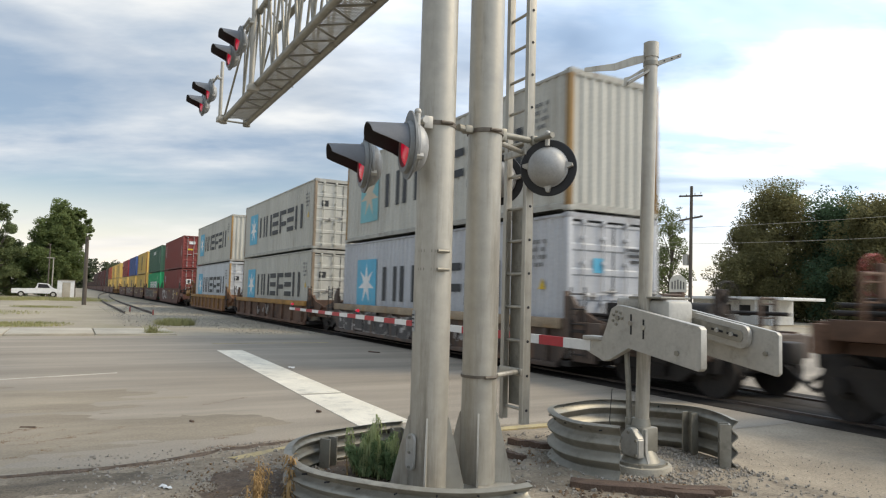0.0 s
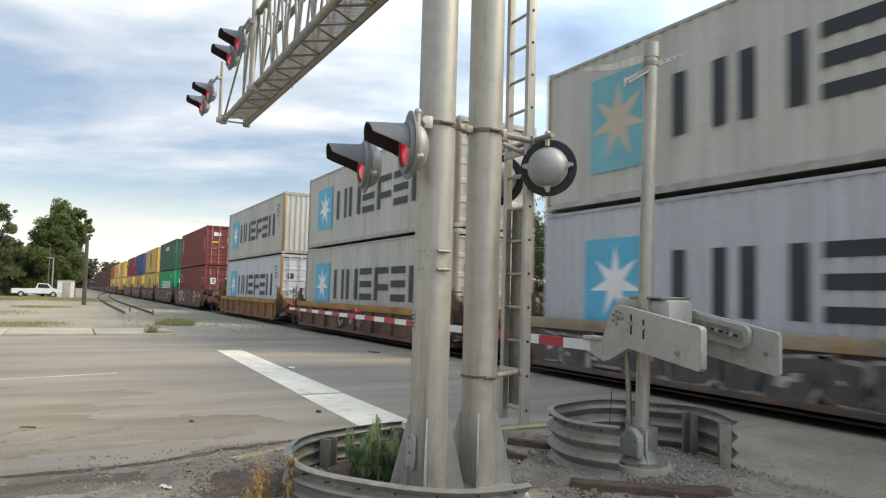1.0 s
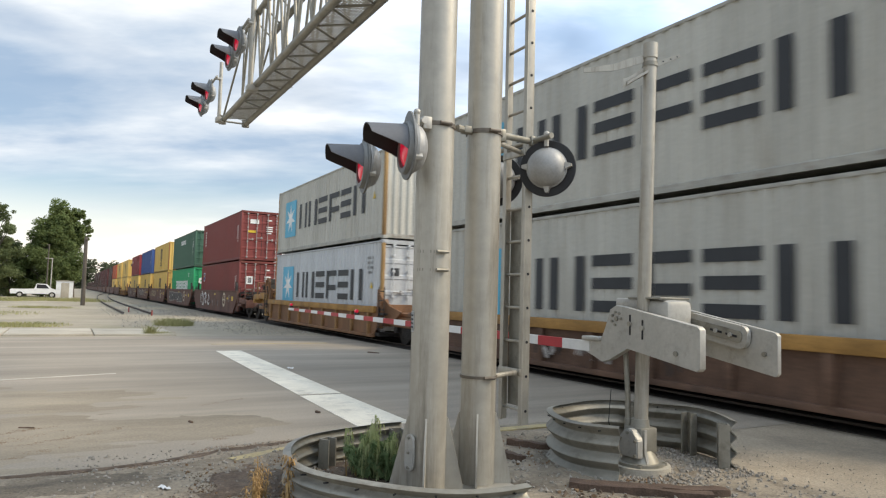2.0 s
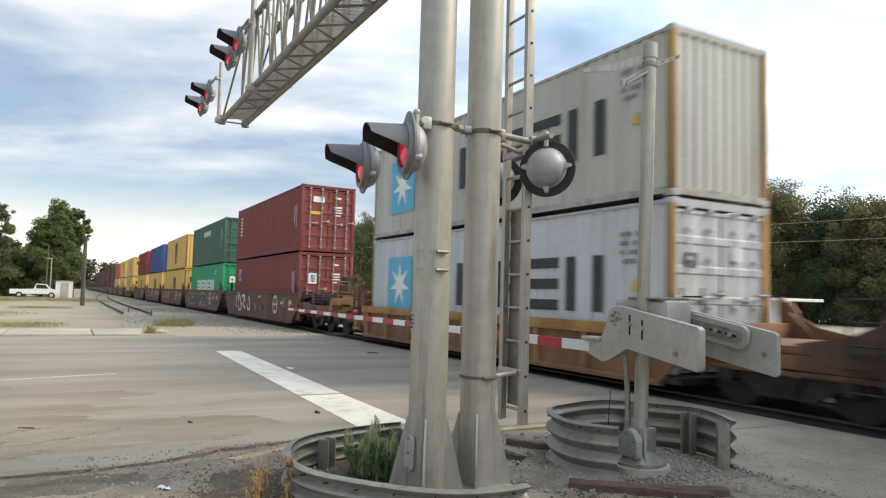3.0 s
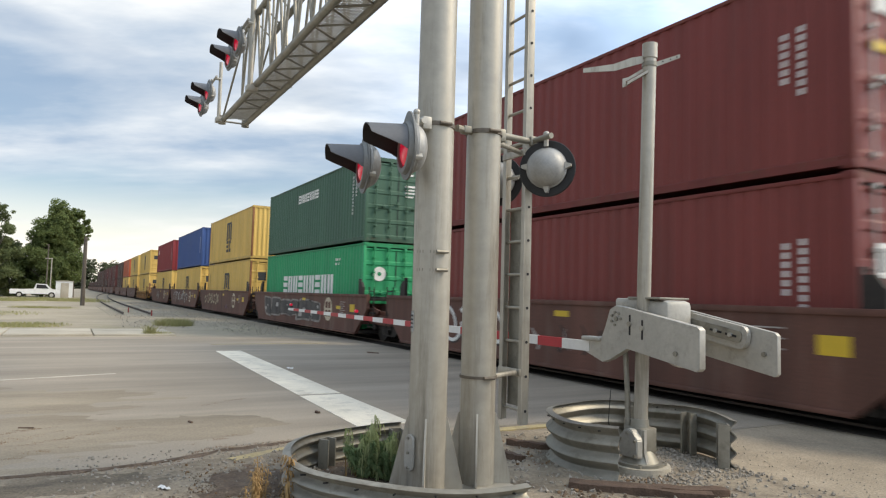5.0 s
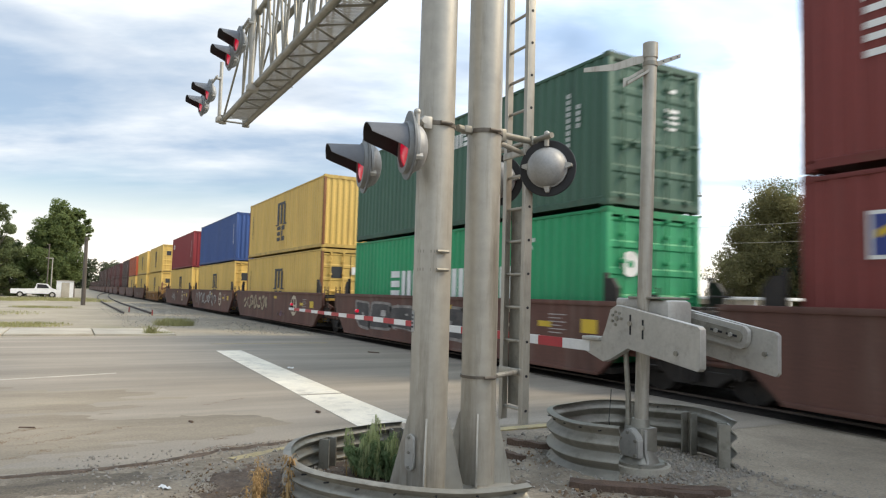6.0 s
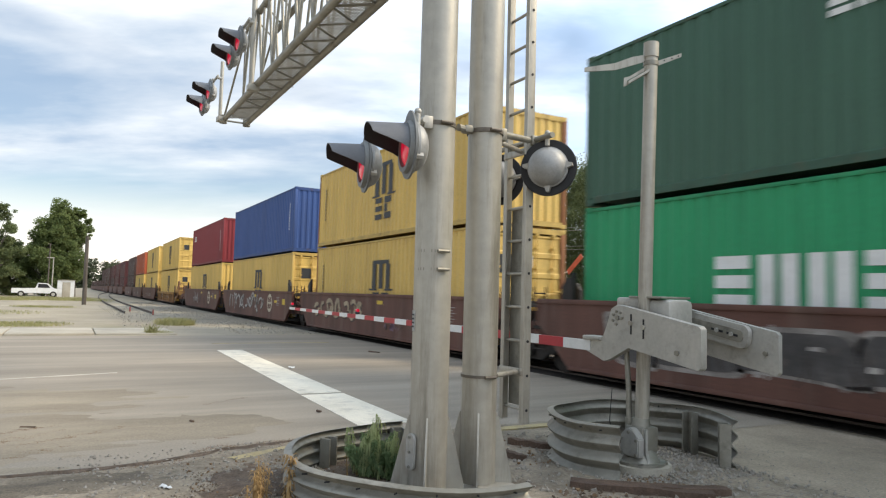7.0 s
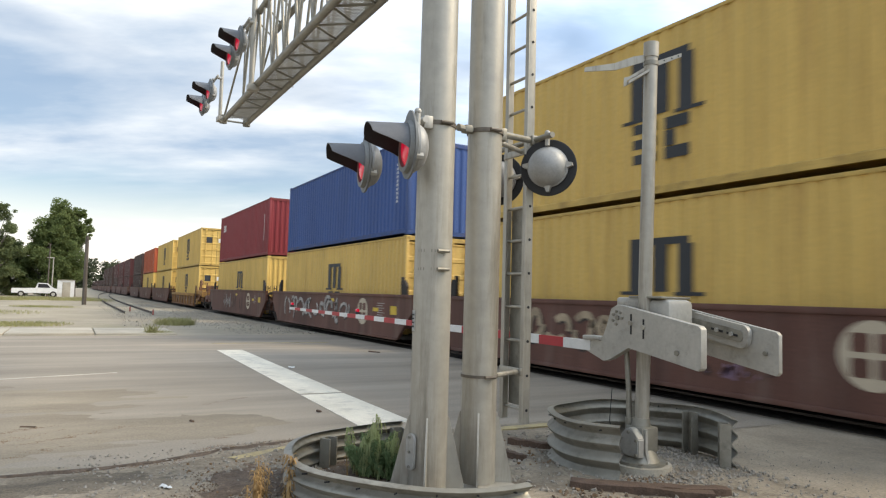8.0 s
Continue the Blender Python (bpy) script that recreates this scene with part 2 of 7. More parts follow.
def mesh_of(name, bm, material, smooth=30):
    bmesh.ops.recalc_face_normals(bm, faces=bm.faces)
    me = bpy.data.meshes.new(name)
    bm.to_mesh(me)
    bm.free()
    me.materials.append(material)
    if smooth:
        me.shade_smooth()
        me.set_sharp_from_angle(angle=radians(smooth))
    return me


def part(name, bm, material=None, parent=None, label="", at=None):
    """One mesh object, from a bmesh and its material, under a thing or a part."""
    return placed(name, mesh_of(name, bm, material), parent, label, at)


def placed(name, me, parent=None, label="", at=None):
    """One mesh object from a ready mesh."""
    ob = new(name, me)
    if parent is not None:
        ob.parent = parent
    if at is not None:
        ob.matrix_basis = at
    if label:
        tagged(ob, label)
    return ob


def thing(name, label, category, at=None, group="", kind=""):
    ob = new(name)
    ob.empty_display_size = 0.2
    if at is not None:
        ob.matrix_basis = at
    return tagged(ob, label, category, group, kind)


def setting(name, bm, material, label):
    return tagged(part(name, bm, material), label, name.split("_")[0], kind="structure")


XZ = Matrix(((1, 0, 0, 0), (0, 0, -1, 0), (0, 1, 0, 0), (0, 0, 0, 1)))    # (u, v, w) -> (x = u, z = v, y = -w)
YZ = Matrix(((0, 0, 1, 0), (1, 0, 0, 0), (0, 1, 0, 0), (0, 0, 0, 1)))     # (u, v, w) -> (y = u, z = v, x = w)
NB = bmesh.new

# ---- ground, road and track ----
TRACK_Y = 9.765


def grid_sheet(x0, y0, x1, y1, nx, ny, height):
    bm = NB()
    vs = [[bm.verts.new((x0 + (x1 - x0) * i / nx, y0 + (y1 - y0) * j / ny, 0)) for j in range(ny + 1)] for i in range(nx + 1)]
    for row in vs:
        for v in row:
            v.co.z = height(v.co.x, v.co.y)
    for i in range(nx):
        for j in range(ny):
            bm.faces.new((vs[i][j], vs[i + 1][j], vs[i + 1][j + 1], vs[i][j + 1]))
    return bm


def verge(x, y):
    z = 0.012 + 0.018 * noise.noise((x * 1.5, y * 1.5, 0)) + 0.012 * noise.noise((x * 6, y * 6, 3))
    out = -6.25 if y < 1.0 else -6.25 - 0.5 * min(1.0, (y - 1.0) / 0.4)
    return z - 0.06 * max(0.0, min(1.0, (out - x) / 0.5)) - 0.05 * max(0.0, min(1.0, (y - 5.2) / 0.8))


def wash(x, y):
    z = 0.020 * noise.noise((x * 0.8, y * 0.3, 9)) + 0.012 * noise.noise((x * 3.5, y * 0.9, 2)) + 0.003 * noise.noise((x * 12, y * 5, 4)) + 0.012
    edge = min((x + 13.5) / 3, (-6.25 - x) / 0.3, (2.6 - y) / 3, (y + 9) / 3, 1.0)
    return z - 0.03 * (1 - max(0.0, edge))


def lie(x, y):
    """Height of the uppermost ground at a spot near the camera."""
    z = 0.0
    if -7.3 < x < 3.5 and -6 < y < 6.2:
        z = max(z, verge(x, y))
    if -13.5 < x < -5.9 and -9 < y < 2.6:
        z = max(z, wash(x, y))
    return z


def build_ground():
    bm = NB()
    vs = [bm.verts.new(p) for p in ((-2500, -2500, -0.02), (2500, -2500, -0.02), (2500, 2500, -0.02), (-2500, 2500, -0.02))]
    bm.faces.new(vs)
    setting("ground", bm, GROUND, "dry sandy ground with patches of thin grass")
    # the road crosses the track at a right angle
    bm = grid_sheet(-23.2, -70, -5.6, 120, 12, 60, lambda x, y: 0.0)
    setting("road", bm, ASPHALT, "worn grey asphalt road with stains and cracks")
    # gravelly apron beside the road, up to the rails
    bm = grid_sheet(-5.62, 5.3, 30, 16.0, 60, 24, lambda x, y: -0.004 + 0.006 * noise.noise((x, y, 0)))
    setting("pavement_apron", bm, APRON, "grey worn asphalt apron between the rails and the verge")
    bm = grid_sheet(-7.3, -6, 3.5, 6.2, 130, 140, verge)
    setting("ground_verge", bm, SOIL, "bare stony soil verge with litter and dead leaves")
    bm = grid_sheet(-13.5, -9, -5.9, 2.6, 110, 150, wash)
    setting("ground_sand_wash", bm, SAND, "thin tan sand washed over the asphalt")
    bm = grid_sheet(-400, 7.2, -23.25, 12.6, 150, 8, lambda x, y: 0.02 - 0.12 * abs(y - TRACK_Y) / 2.6 + 0.02 * noise.noise((x * 2, y * 2, 5)))
    setting("ground_ballast", bm, BALLAST, "grey crushed stone ballast under the rails")
    # strip over the ballast, coloured dark for the shade beneath the far cars
    bm = grid_sheet(-400, 8.05, -26.5, 11.5, 150, 8, lambda x, y: 0.045 - 0.12 * abs(y - TRACK_Y) / 2.6 + 0.02 * noise.noise((x * 2, y * 2, 5)))
    setting("ground_track_bed", bm, BED, "ballast strip darkened for the shade under the train")


def laid_strip(path, half, lift, ragged=0.0):
    """A thin strip that follows the ground along a path; ragged makes its sides uneven."""
    bm = NB()
    rows = []
    for (xa, ya), (xb, yb) in zip(path, path[1:]):
        d = Vector((xb - xa, yb - ya))
        n = max(2, int(d.length / 0.04))
        side = Vector((-d.y, d.x)).normalized()
        for k in range(n):
            c = Vector((xa, ya)) + d * (k / n)
            row = []
            for j in (-1.0, -0.5, 0.0, 0.5, 1.0):
                w = half * (1 + ragged * noise.noise((c.x * 5, c.y * 5, j * 3)))
                q = c + side * w * j
                row.append(bm.verts.new((q.x, q.y, lie(q.x, q.y) + lift * (1.15 - abs(j)))))
            rows.append(row)
    for a, b in zip(rows, rows[1:]):
        for j in range(4):
            bm.faces.new((a[j], a[j + 1], b[j + 1], b[j]))
    return bm


def mound(cx, cy, rx, ry, seed, rise=0.03):
    """A low uneven heap that sinks into the ground at its rim."""
    def height(x, y):
        d = math.hypot((x - cx) / rx, (y - cy) / ry)
        k = 1 - d + 0.55 * noise.noise((x * 3.5, y * 3.5, seed)) + 0.25 * noise.noise((x * 11, y * 11, seed))
        return lie(x, y) + rise * max(-0.6, min(0.5, k)) + 0.006 * noise.noise((x * 30, y * 30, seed))
    return grid_sheet(cx - rx * 1.5, cy - ry * 1.5, cx + rx * 1.5, cy + ry * 1.5, 60, 60, height)


def build_dirt():
    setting("ground_mulch", mound(-5.55, 1.38, 0.48, 0.42, 2), MULCH, "dark brown mulch and leaf mould beside the guard ring")
    setting("ground_silt", mound(-5.95, -0.15, 0.30, 0.9, 7, 0.02), SILT, "dark damp silt lying along the road edge")
    setting("ground_ring_soil", mound(-5.05, 2.3, 0.75, 0.6, 4, 0.03), MULCH, "dark soil inside the guard ring")
    # one dark strip holds both the edge dirt and the asphalt lip's shadow
    edge = [(-6.45, -1.2), (-6.41, -0.40), (-6.39, 0.20), (-6.46, 0.75), (-6.62, 1.15), (-6.78, 1.70), (-6.90, 2.30)]
    setting("ground_edge_dirt", laid_strip(edge, 0.055, 0.012, 1.2), MULCH, "dark dirt and painted lip shadow along the broken asphalt edge")


def build_markings():
    bm = NB()
    prism(bm, [(-17.6, 3.32), (-9.9, 3.08), (-9.9, 3.74), (-17.6, 3.93)], 0.006)
    tagged(part("stop_line", bm, LINE_WHITE), "wide white worn stop line painted across the road", "road marking")
    bm = NB()
    prism(bm, [(-9.8, 3.07), (-7.35, 3.0), (-7.35, 3.70), (-9.8, 3.73)], 0.006)
    tagged(part("stop_line", bm, LINE_WHITE), "wide white worn stop line painted across the road", "road marking")
    bm = NB()
    prism(bm, [(-12.21, -3.2), (-12.13, -3.2), (-13.29, 0.83), (-13.37, 0.83)], 0.006)
    tagged(part("lane_line", bm, LINE_WORN), "thin faded white lane line on the asphalt", "road marking")
    bm = laid_strip([(-6.30, 1.36), (-6.42, 1.62), (-6.53, 1.90), (-6.63, 2.25), (-6.66, 2.7)], 0.065, 0.006)
    tagged(part("edge_line", bm, LINE_YELLOW), "faded yellow line along the edge of the road", "road marking")
    bm = NB()
    box(bm, -6.60, 4.2, 0.0, -6.45, 5.6, 0.03)
    tagged(part("edge_line", bm, LINE_YELLOW), "faded yellow line along the edge of the road", "road marking")
    bm = NB()
    box(bm, -19.9, 3.6, 0.0, -19.78, 7.0, 0.006)
    tagged(part("centre_line", bm, LINE_YELLOW), "faded yellow line painted on the asphalt", "road marking")


def rail_profile():
    return [(-0.07, 0), (0.07, 0), (0.07, 0.02), (0.012, 0.05), (0.012, 0.12), (0.036, 0.13), (0.036, 0.17), (-0.036, 0.17), (-0.036, 0.13), (-0.012, 0.12), (-0.012, 0.05), (-0.07, 0.02)]


def build_track():
    for side in (-0.755, 0.755):
        bm = NB()
        prism(bm, [(TRACK_Y + side + u, v - 0.13) for u, v in rail_profile()], 460, Matrix.Translation((-420, 0, 0)) @ YZ)
        tagged(part("rail", bm, RAIL), "brown steel running rail with a worn bright head", "rail", "rails of the main track", "structure")


def build_crossing():
    """Panels beside and between the rails, where the road crosses; their colour holds the train's shade."""
    for k, (y0, y1) in enumerate(((8.42, 8.93), (9.09, 9.74), (9.76, 10.44), (10.60, 11.10))):
        for i in range(9):
            x = -26.4 + 4.6 * i
            bm = NB()
            box(bm, 0.0, y0, -0.03, 4.58, y1, 0.012 + 0.003 * ((i + k) % 2), 0.006)
            tagged(part("crossing_panel", bm, SHADED_PANEL, at=pose(x, 0, 0)), "crossing panel beside the rail, darkened for the shade under the train", "crossing panel", "panels of the level crossing", "structure")


build_ground()
build_dirt()
build_markings()
build_track()
build_crossing()

# ---- the train ----
CL, CW, CH = 12.36, 2.44, 2.896
TRAIN, WHEELS = [], []          # what is keyed: (object, its place when the clip starts); axles


def travelled(t):
    return 11.62 * t + 0.12 * max(0.0, 1 - abs(t - 7.0) / 0.5)


def container_paint(name, color, dirt=RUST, amount=0.35):
    return paint("paint_" + name, color, 0.55, vary=0.15, scale=1.1, grain=18, bump=0.06, dirt=dirt, dirt_amount=amount, streak=True)


def frame_paint(colour):
    """The rails and castings of a box, more chipped and rusted than its walls."""
    return paint("frame_" + colour, [v * 0.82 for v in COLOURS[colour][0]], 0.65, vary=0.25, scale=2.5, grain=30, bump=0.1, dirt=(0.12, 0.065, 0.035), dirt_amount=0.75)


COLOURS = {
    "grey": ((0.50, 0.49, 0.435), (0.22, 0.17, 0.11), 0.45), "cool_grey": ((0.49, 0.50, 0.515), (0.22, 0.19, 0.16), 0.3),
    "maroon": ((0.205, 0.04, 0.033), (0.10, 0.04, 0.03), 0.4), "dark_green": ((0.055, 0.13, 0.085), (0.03, 0.06, 0.045), 0.4),
    "green": ((0.02, 0.32, 0.13), (0.02, 0.16, 0.07), 0.35), "yellow": ((0.67, 0.45, 0.125), (0.33, 0.175, 0.05), 0.6),
    "blue": ((0.035, 0.085, 0.26), (0.05, 0.07, 0.14), 0.35), "red": ((0.24, 0.025, 0.03), (0.12, 0.03, 0.03), 0.4),
    "pale_grey": ((0.55, 0.57, 0.58), (0.27, 0.23, 0.18), 0.4), "dark_maroon": ((0.075, 0.018, 0.018), (0.06, 0.025, 0.02), 0.4),
    "orange": ((0.42, 0.085, 0.03), (0.2, 0.06, 0.03), 0.4), "brown": ((0.055, 0.027, 0.022), (0.07, 0.035, 0.025), 0.4),
}
INK = paint("marking_dark", (0.035, 0.038, 0.042), 0.6, vary=0.2, scale=2, grain=40, bump=0.02)
FADED = paint("marking_faded_grey", (0.24, 0.24, 0.23), 0.7, vary=0.3, scale=6, grain=40, bump=0.02)
MARK_WHITE = paint("marking_white", (0.78, 0.78, 0.75), 0.6, vary=0.1, scale=2, grain=40, bump=0.02, dirt=(0.4, 0.38, 0.33))
MARK_BLUE = paint("marking_sky_blue", (0.10, 0.42, 0.60), 0.6, vary=0.12, scale=1.2, grain=40, bump=0.02, dirt=(0.35, 0.45, 0.42), dirt_amount=0.3)
MARK_TEAL = paint("marking_faded_teal", (0.16, 0.42, 0.46), 0.6, vary=0.15, scale=1.2, grain=40, bump=0.02, dirt=(0.4, 0.42, 0.36), dirt_amount=0.5)
MARK_CREAM = paint("marking_faded_cream", (0.54, 0.46, 0.34), 0.6, vary=0.12, scale=1.2, grain=40, bump=0.02)
MARK_YELLOW = paint("marking_yellow", (0.62, 0.42, 0.03), 0.5, vary=0.1, scale=2, grain=40, bump=0.02)
GASKET = paint("door_gasket", (0.03, 0.03, 0.03), 0.8, vary=0.3, scale=3, grain=30, bump=0.05)
BARE = paint("bare_lock_steel", (0.36, 0.35, 0.33), 0.5, metal=0.5, vary=0.2, scale=6, grain=40, bump=0.05, dirt=RUST)

POST_OCHRE = paint("ochre_post", (0.40, 0.25, 0.10), 0.8, vary=0.4, scale=2.2, grain=30, bump=0.2, dirt=(0.12, 0.055, 0.025), dirt_amount=0.9, streak=True)
POST_RED = paint("red_rust_post", (0.27, 0.115, 0.05), 0.8, vary=0.4, scale=2.2, grain=30, bump=0.2, dirt=(0.12, 0.05, 0.02), dirt_amount=0.9, streak=True)
POST_RUST = paint("rusty_post", (0.30, 0.235, 0.165), 0.8, vary=0.4, scale=2.2, grain=30, bump=0.2, dirt=(0.10, 0.045, 0.02), dirt_amount=0.9, streak=True)
CACHE = {}
PLAIN_DOORS = ("dark_green", "green", "yellow")     # handles painted over with the doors


def cached(key, build, material):
    if key not in CACHE:
        CACHE[key] = mesh_of(key[0], build(), material)
    return CACHE[key]


def frame_mesh():
    bm = NB()
    a, b = CL / 2, CW / 2
    for sx in (-1, 1):
        for sy in (-1, 1):
            x, y = sx * a, sy * b
            for z in (0.0, CH - 0.118):
                box(bm, x + sx * 0.002, y + sy * 0.002, z, x - sx * 0.178, y - sy * 0.162, z + 0.118, 0.012)
        for z in (0.03, CH - 0.14):
            box(bm, sx * a - sx * 0.004, -b + 0.1, z, sx * (a - 0.07), b - 0.1, z + 0.13)
    for sy in (-1, 1):
        # the bottom rail hangs a little above the castings, with a sloping ledge over it
        prism(bm, [(-sy * (b - 0.002), 0.045), (-sy * (b - 0.002), 0.16), (-sy * (b - 0.03), 0.185), (-sy * (b - 0.06), 0.185), (-sy * (b - 0.06), 0.045)], CL - 0.34, Matrix.Translation((-a + 0.17, 0, 0)) @ YZ)
        box(bm, -a + 0.17, sy * (b - 0.004), CH - 0.09, a - 0.17, sy * (b - 0.064), CH - 0.028, 0.006)
    box(bm, -a + 0.08, -b + 0.065, 0.10, a - 0.08, b - 0.065, 0.15)
    return bm


def post_mesh():
    bm = NB()
    box(bm, -0.12, 0.0, 0.1, 0.0, 0.10, CH - 0.1, 0.008)
    box(bm, -0.15, 0.012, 0.1, -0.12, 0.05, CH - 0.1)
    return bm


def corrugated(length, height, pitch, depth, margin=0.0):
    """A panel in the x z plane whose ribs run upright; outer face at y = 0, pressed in to y = depth."""
    bm = NB()
    n = round(length / pitch)
    p = length / n
    prof = [(0.0, 0.0)]
    for i in range(n):
        x = i * p
        prof += [(x + p * 0.30, 0.0), (x + p * 0.46, depth), (x + p * 0.80, depth), (x + p * 0.98, 0.0)]
    prof.append((length, 0.0))
    lo = [bm.verts.new((x - length / 2, y, 0)) for x, y in prof]
    hi = [bm.verts.new((x - length / 2, y, height)) for x, y in prof]
    for i in range(len(prof) - 1):
        bm.faces.new((lo[i], lo[i + 1], hi[i + 1], hi[i]))
    return bm


def door_mesh():
    """One leaf, 1.14 wide, in the y z plane, outer face towards +x, with pressed panels."""
    bm = NB()
    prof = [(-0.05, 0.0), (0.0, 0.0)]
    for k in range(5):
        z0, z1 = k * 0.5 + (0.07 if k == 0 else 0.10), (k + 1) * 0.5
        prof += [(0.0, z0), (-0.022, z0 + 0.03), (-0.022, z1 - 0.03), (0.0, z1)]
    prof += [(0.0, 2.55), (-0.05, 2.55)]
    prism(bm, prof, 1.13, Matrix.Translation((0, 0.565, 0)) @ XZ)
    return bm


def bar_mesh():
    bm = NB()
    rod(bm, (0.045, 0, -0.03), (0.045, 0, 2.6), 0.019, seg=8)
    for z in (0.0, 0.35, 0.9, 1.7, 2.2, 2.52):
        box(bm, 0.0, -0.045, z, 0.07, 0.045, z + 0.07, 0.006)
    return bm


def handle_mesh():
    bm = NB()
    box(bm, 0.045, -0.02, 0.0, 0.075, 0.36, 0.035, 0.006)
    box(bm, 0.0, 0.25, -0.04, 0.06, 0.32, 0.09, 0.006)
    return bm


def container(colour, x_right, z, end="door", label="", category="container", marks=None, rusty=False):
    """A forty-foot box whose near long side faces -y; end is what closes its +x end."""
    col, dirt, amount = COLOURS[colour]
    mat = container_paint(colour, col, dirt, amount)
    c = thing("shipping_container", label or "stacked steel container", category, pose(x_right - CL / 2, TRACK_Y, z), "containers on the train")
    placed("frame", cached(("frame", colour), frame_mesh, frame_paint(colour)), c)
    wear = {"ochre": POST_OCHRE, "red": POST_RED}.get(rusty, POST_RUST)
    post, worn = cached(("corner_post", colour), post_mesh, mat), cached(("corner_post", wear.name), post_mesh, wear)
    for sx in (-1, 1):
        for sy in (-1, 1):
            m = pose(sx * CL / 2, sy * CW / 2, 0, 0, 0, 0 if sx > 0 else 180)
            if sx != -sy:
                m = m @ Matrix.Rotation(radians(90 if sx > 0 else 90), 4, "Z")
            if rusty and (sx > 0 or sy < 0):
                placed("corner_post", worn, c, "rust-streaked corner post", at=m)
            else:
                placed("corner_post", post, c, at=m)
    side = cached(("side_panel", colour), lambda: corrugated(CL - 0.24, CH - 0.24, 0.28, 0.036), mat)
    placed("side_panel", side, c, at=pose(0, -CW / 2 + 0.012, 0.16))
    placed("side_panel", side, c, at=pose(0, CW / 2 - 0.012, 0.16, 0, 0, 180))
    roof = cached(("roof", colour), lambda: corrugated(CL - 0.2, CW - 0.12, 0.28, 0.02), mat)
    placed("roof", roof, c, at=pose(0, CW / 2 - 0.06, CH - 0.03, 90))
    endw = cached(("end_panel", colour), lambda: corrugated(CW - 0.2, CH - 0.3, 0.25, 0.034), mat)
    placed("end_panel", endw, c, at=pose(-CL / 2 + 0.02, 0, 0.16, 0, 0, -90))
    if end == "panel":
        placed("end_panel", endw, c, at=pose(CL / 2 - 0.02, 0, 0.16, 0, 0, 90))
    else:
        leaf, bar, handle = cached(("door", colour), door_mesh, mat), cached(("locking_bar", colour), bar_mesh, mat if colour not in ("maroon",) else BARE), cached(("handle", colour if colour in PLAIN_DOORS else ""), handle_mesh, mat if colour in PLAIN_DOORS else BARE)
        for s in (-1, 1):
            d = placed("door", leaf, c, at=pose(CL / 2 - 0.03, s * 0.572, 0.16))
            for y in (-0.26, 0.26):
                placed("locking_bar", bar, d, at=pose(0, y, 0))
                placed("handle", handle, d, at=pose(0, y, 1.05 if y < 0 else 1.15))
        bm = NB()
        box(bm, 0, -0.012, 0, 0.012, 0.012, 2.55)
        placed("gasket", CACHE.setdefault(("gasket", ""), mesh_of("gasket", bm, GASKET)), c, at=pose(CL / 2 - 0.045, 0, 0.16))
    for m in marks or ():
        m(c)
    TRAIN.append((c, c.matrix_basis.copy()))
    return c


# markings: thin plates on the near long side (u metres from the +x end, v metres above the base) or on the doors
def plate(c, name, outlines, material, end=False, lift=0.008):
    bm = NB()
    for o in outlines:
        if end:
            prism(bm, o, 0.004, Matrix.Translation((CL / 2 - 0.03 + lift, 0, 0)) @ YZ)
        else:
            prism(bm, [(u + CL / 2, v) for u, v in o], 0.004, Matrix.Translation((0, -CW / 2 + 0.012 - lift + 0.004, 0)) @ XZ)
    return part(name, bm, material, c)


def rect(u0, v0, u1, v1):
    return [(u0, v0), (u1, v0), (u1, v1), (u0, v1)]


def soft_rect(u0, v0, u1, v1, r):
    return arc(r, 180, 270, 4, u0 + r, v0 + r) + arc(r, 270, 360, 4, u1 - r, v0 + r) + arc(r, 0, 90, 4, u1 - r, v1 - r) + arc(r, 90, 180, 4, u0 + r, v1 - r)


def star(cu, cv, r0, r1, n=7):
    return [(cu + (r0 if i % 2 == 0 else r1) * math.sin(math.pi * i / n), cv + (r0 if i % 2 == 0 else r1) * math.cos(math.pi * i / n)) for i in range(2 * n)]


def upright_bars(u0, u1, v0, v1, n, w):
    """n plain upright bars, evenly spread."""
    step = (u1 - u0 - w) / max(1, n - 1)
    return [rect(u0 + i * step, v0, u0 + i * step + w, v1) for i in range(n)]


def level_bars(u0, u1, v0, v1, n, w):
    step = (v1 - v0 - w) / (n - 1)
    return [rect(u0, v0 + i * step, u1, v0 + i * step + w) for i in range(n)]


def emblem(u0, v0, u1, v1, square, white):
    def make(c):
        plate(c, "emblem_square", [soft_rect(u0, v0, u1, v1, 0.05)], square)
        plate(c, "emblem_star", [star((u0 + u1) / 2, (v0 + v1) / 2, 0.41 * (v1 - v0), 0.145 * (v1 - v0))], white, lift=0.013)
    return make


def six_blocks(v0, v1, u0=-9.0, u1=-1.65, ink=None):
    """Six dark blocks of plain bars in place of a shipping line's name."""
    def make(c):
        pitch = (u1 - u0 + 0.22) / 6
        for i in range(6):
            a = u0 + i * pitch
            b = a + pitch - 0.22
            k = (2, 2, 0, 1, 0, 2)[i]
            if k == 0:
                o = level_bars(a, b, v0, v1, 3, 0.21)
            elif k == 1:
                o = [rect(a, v0, a + 0.22, v1)] + level_bars(a + 0.26, b, v0 + 0.32, v1, 2, 0.2)
            else:
                o = upright_bars(a, b, v0, v1, 2, 0.26)
            plate(c, "lettering_bar", o, ink or INK)
    return make


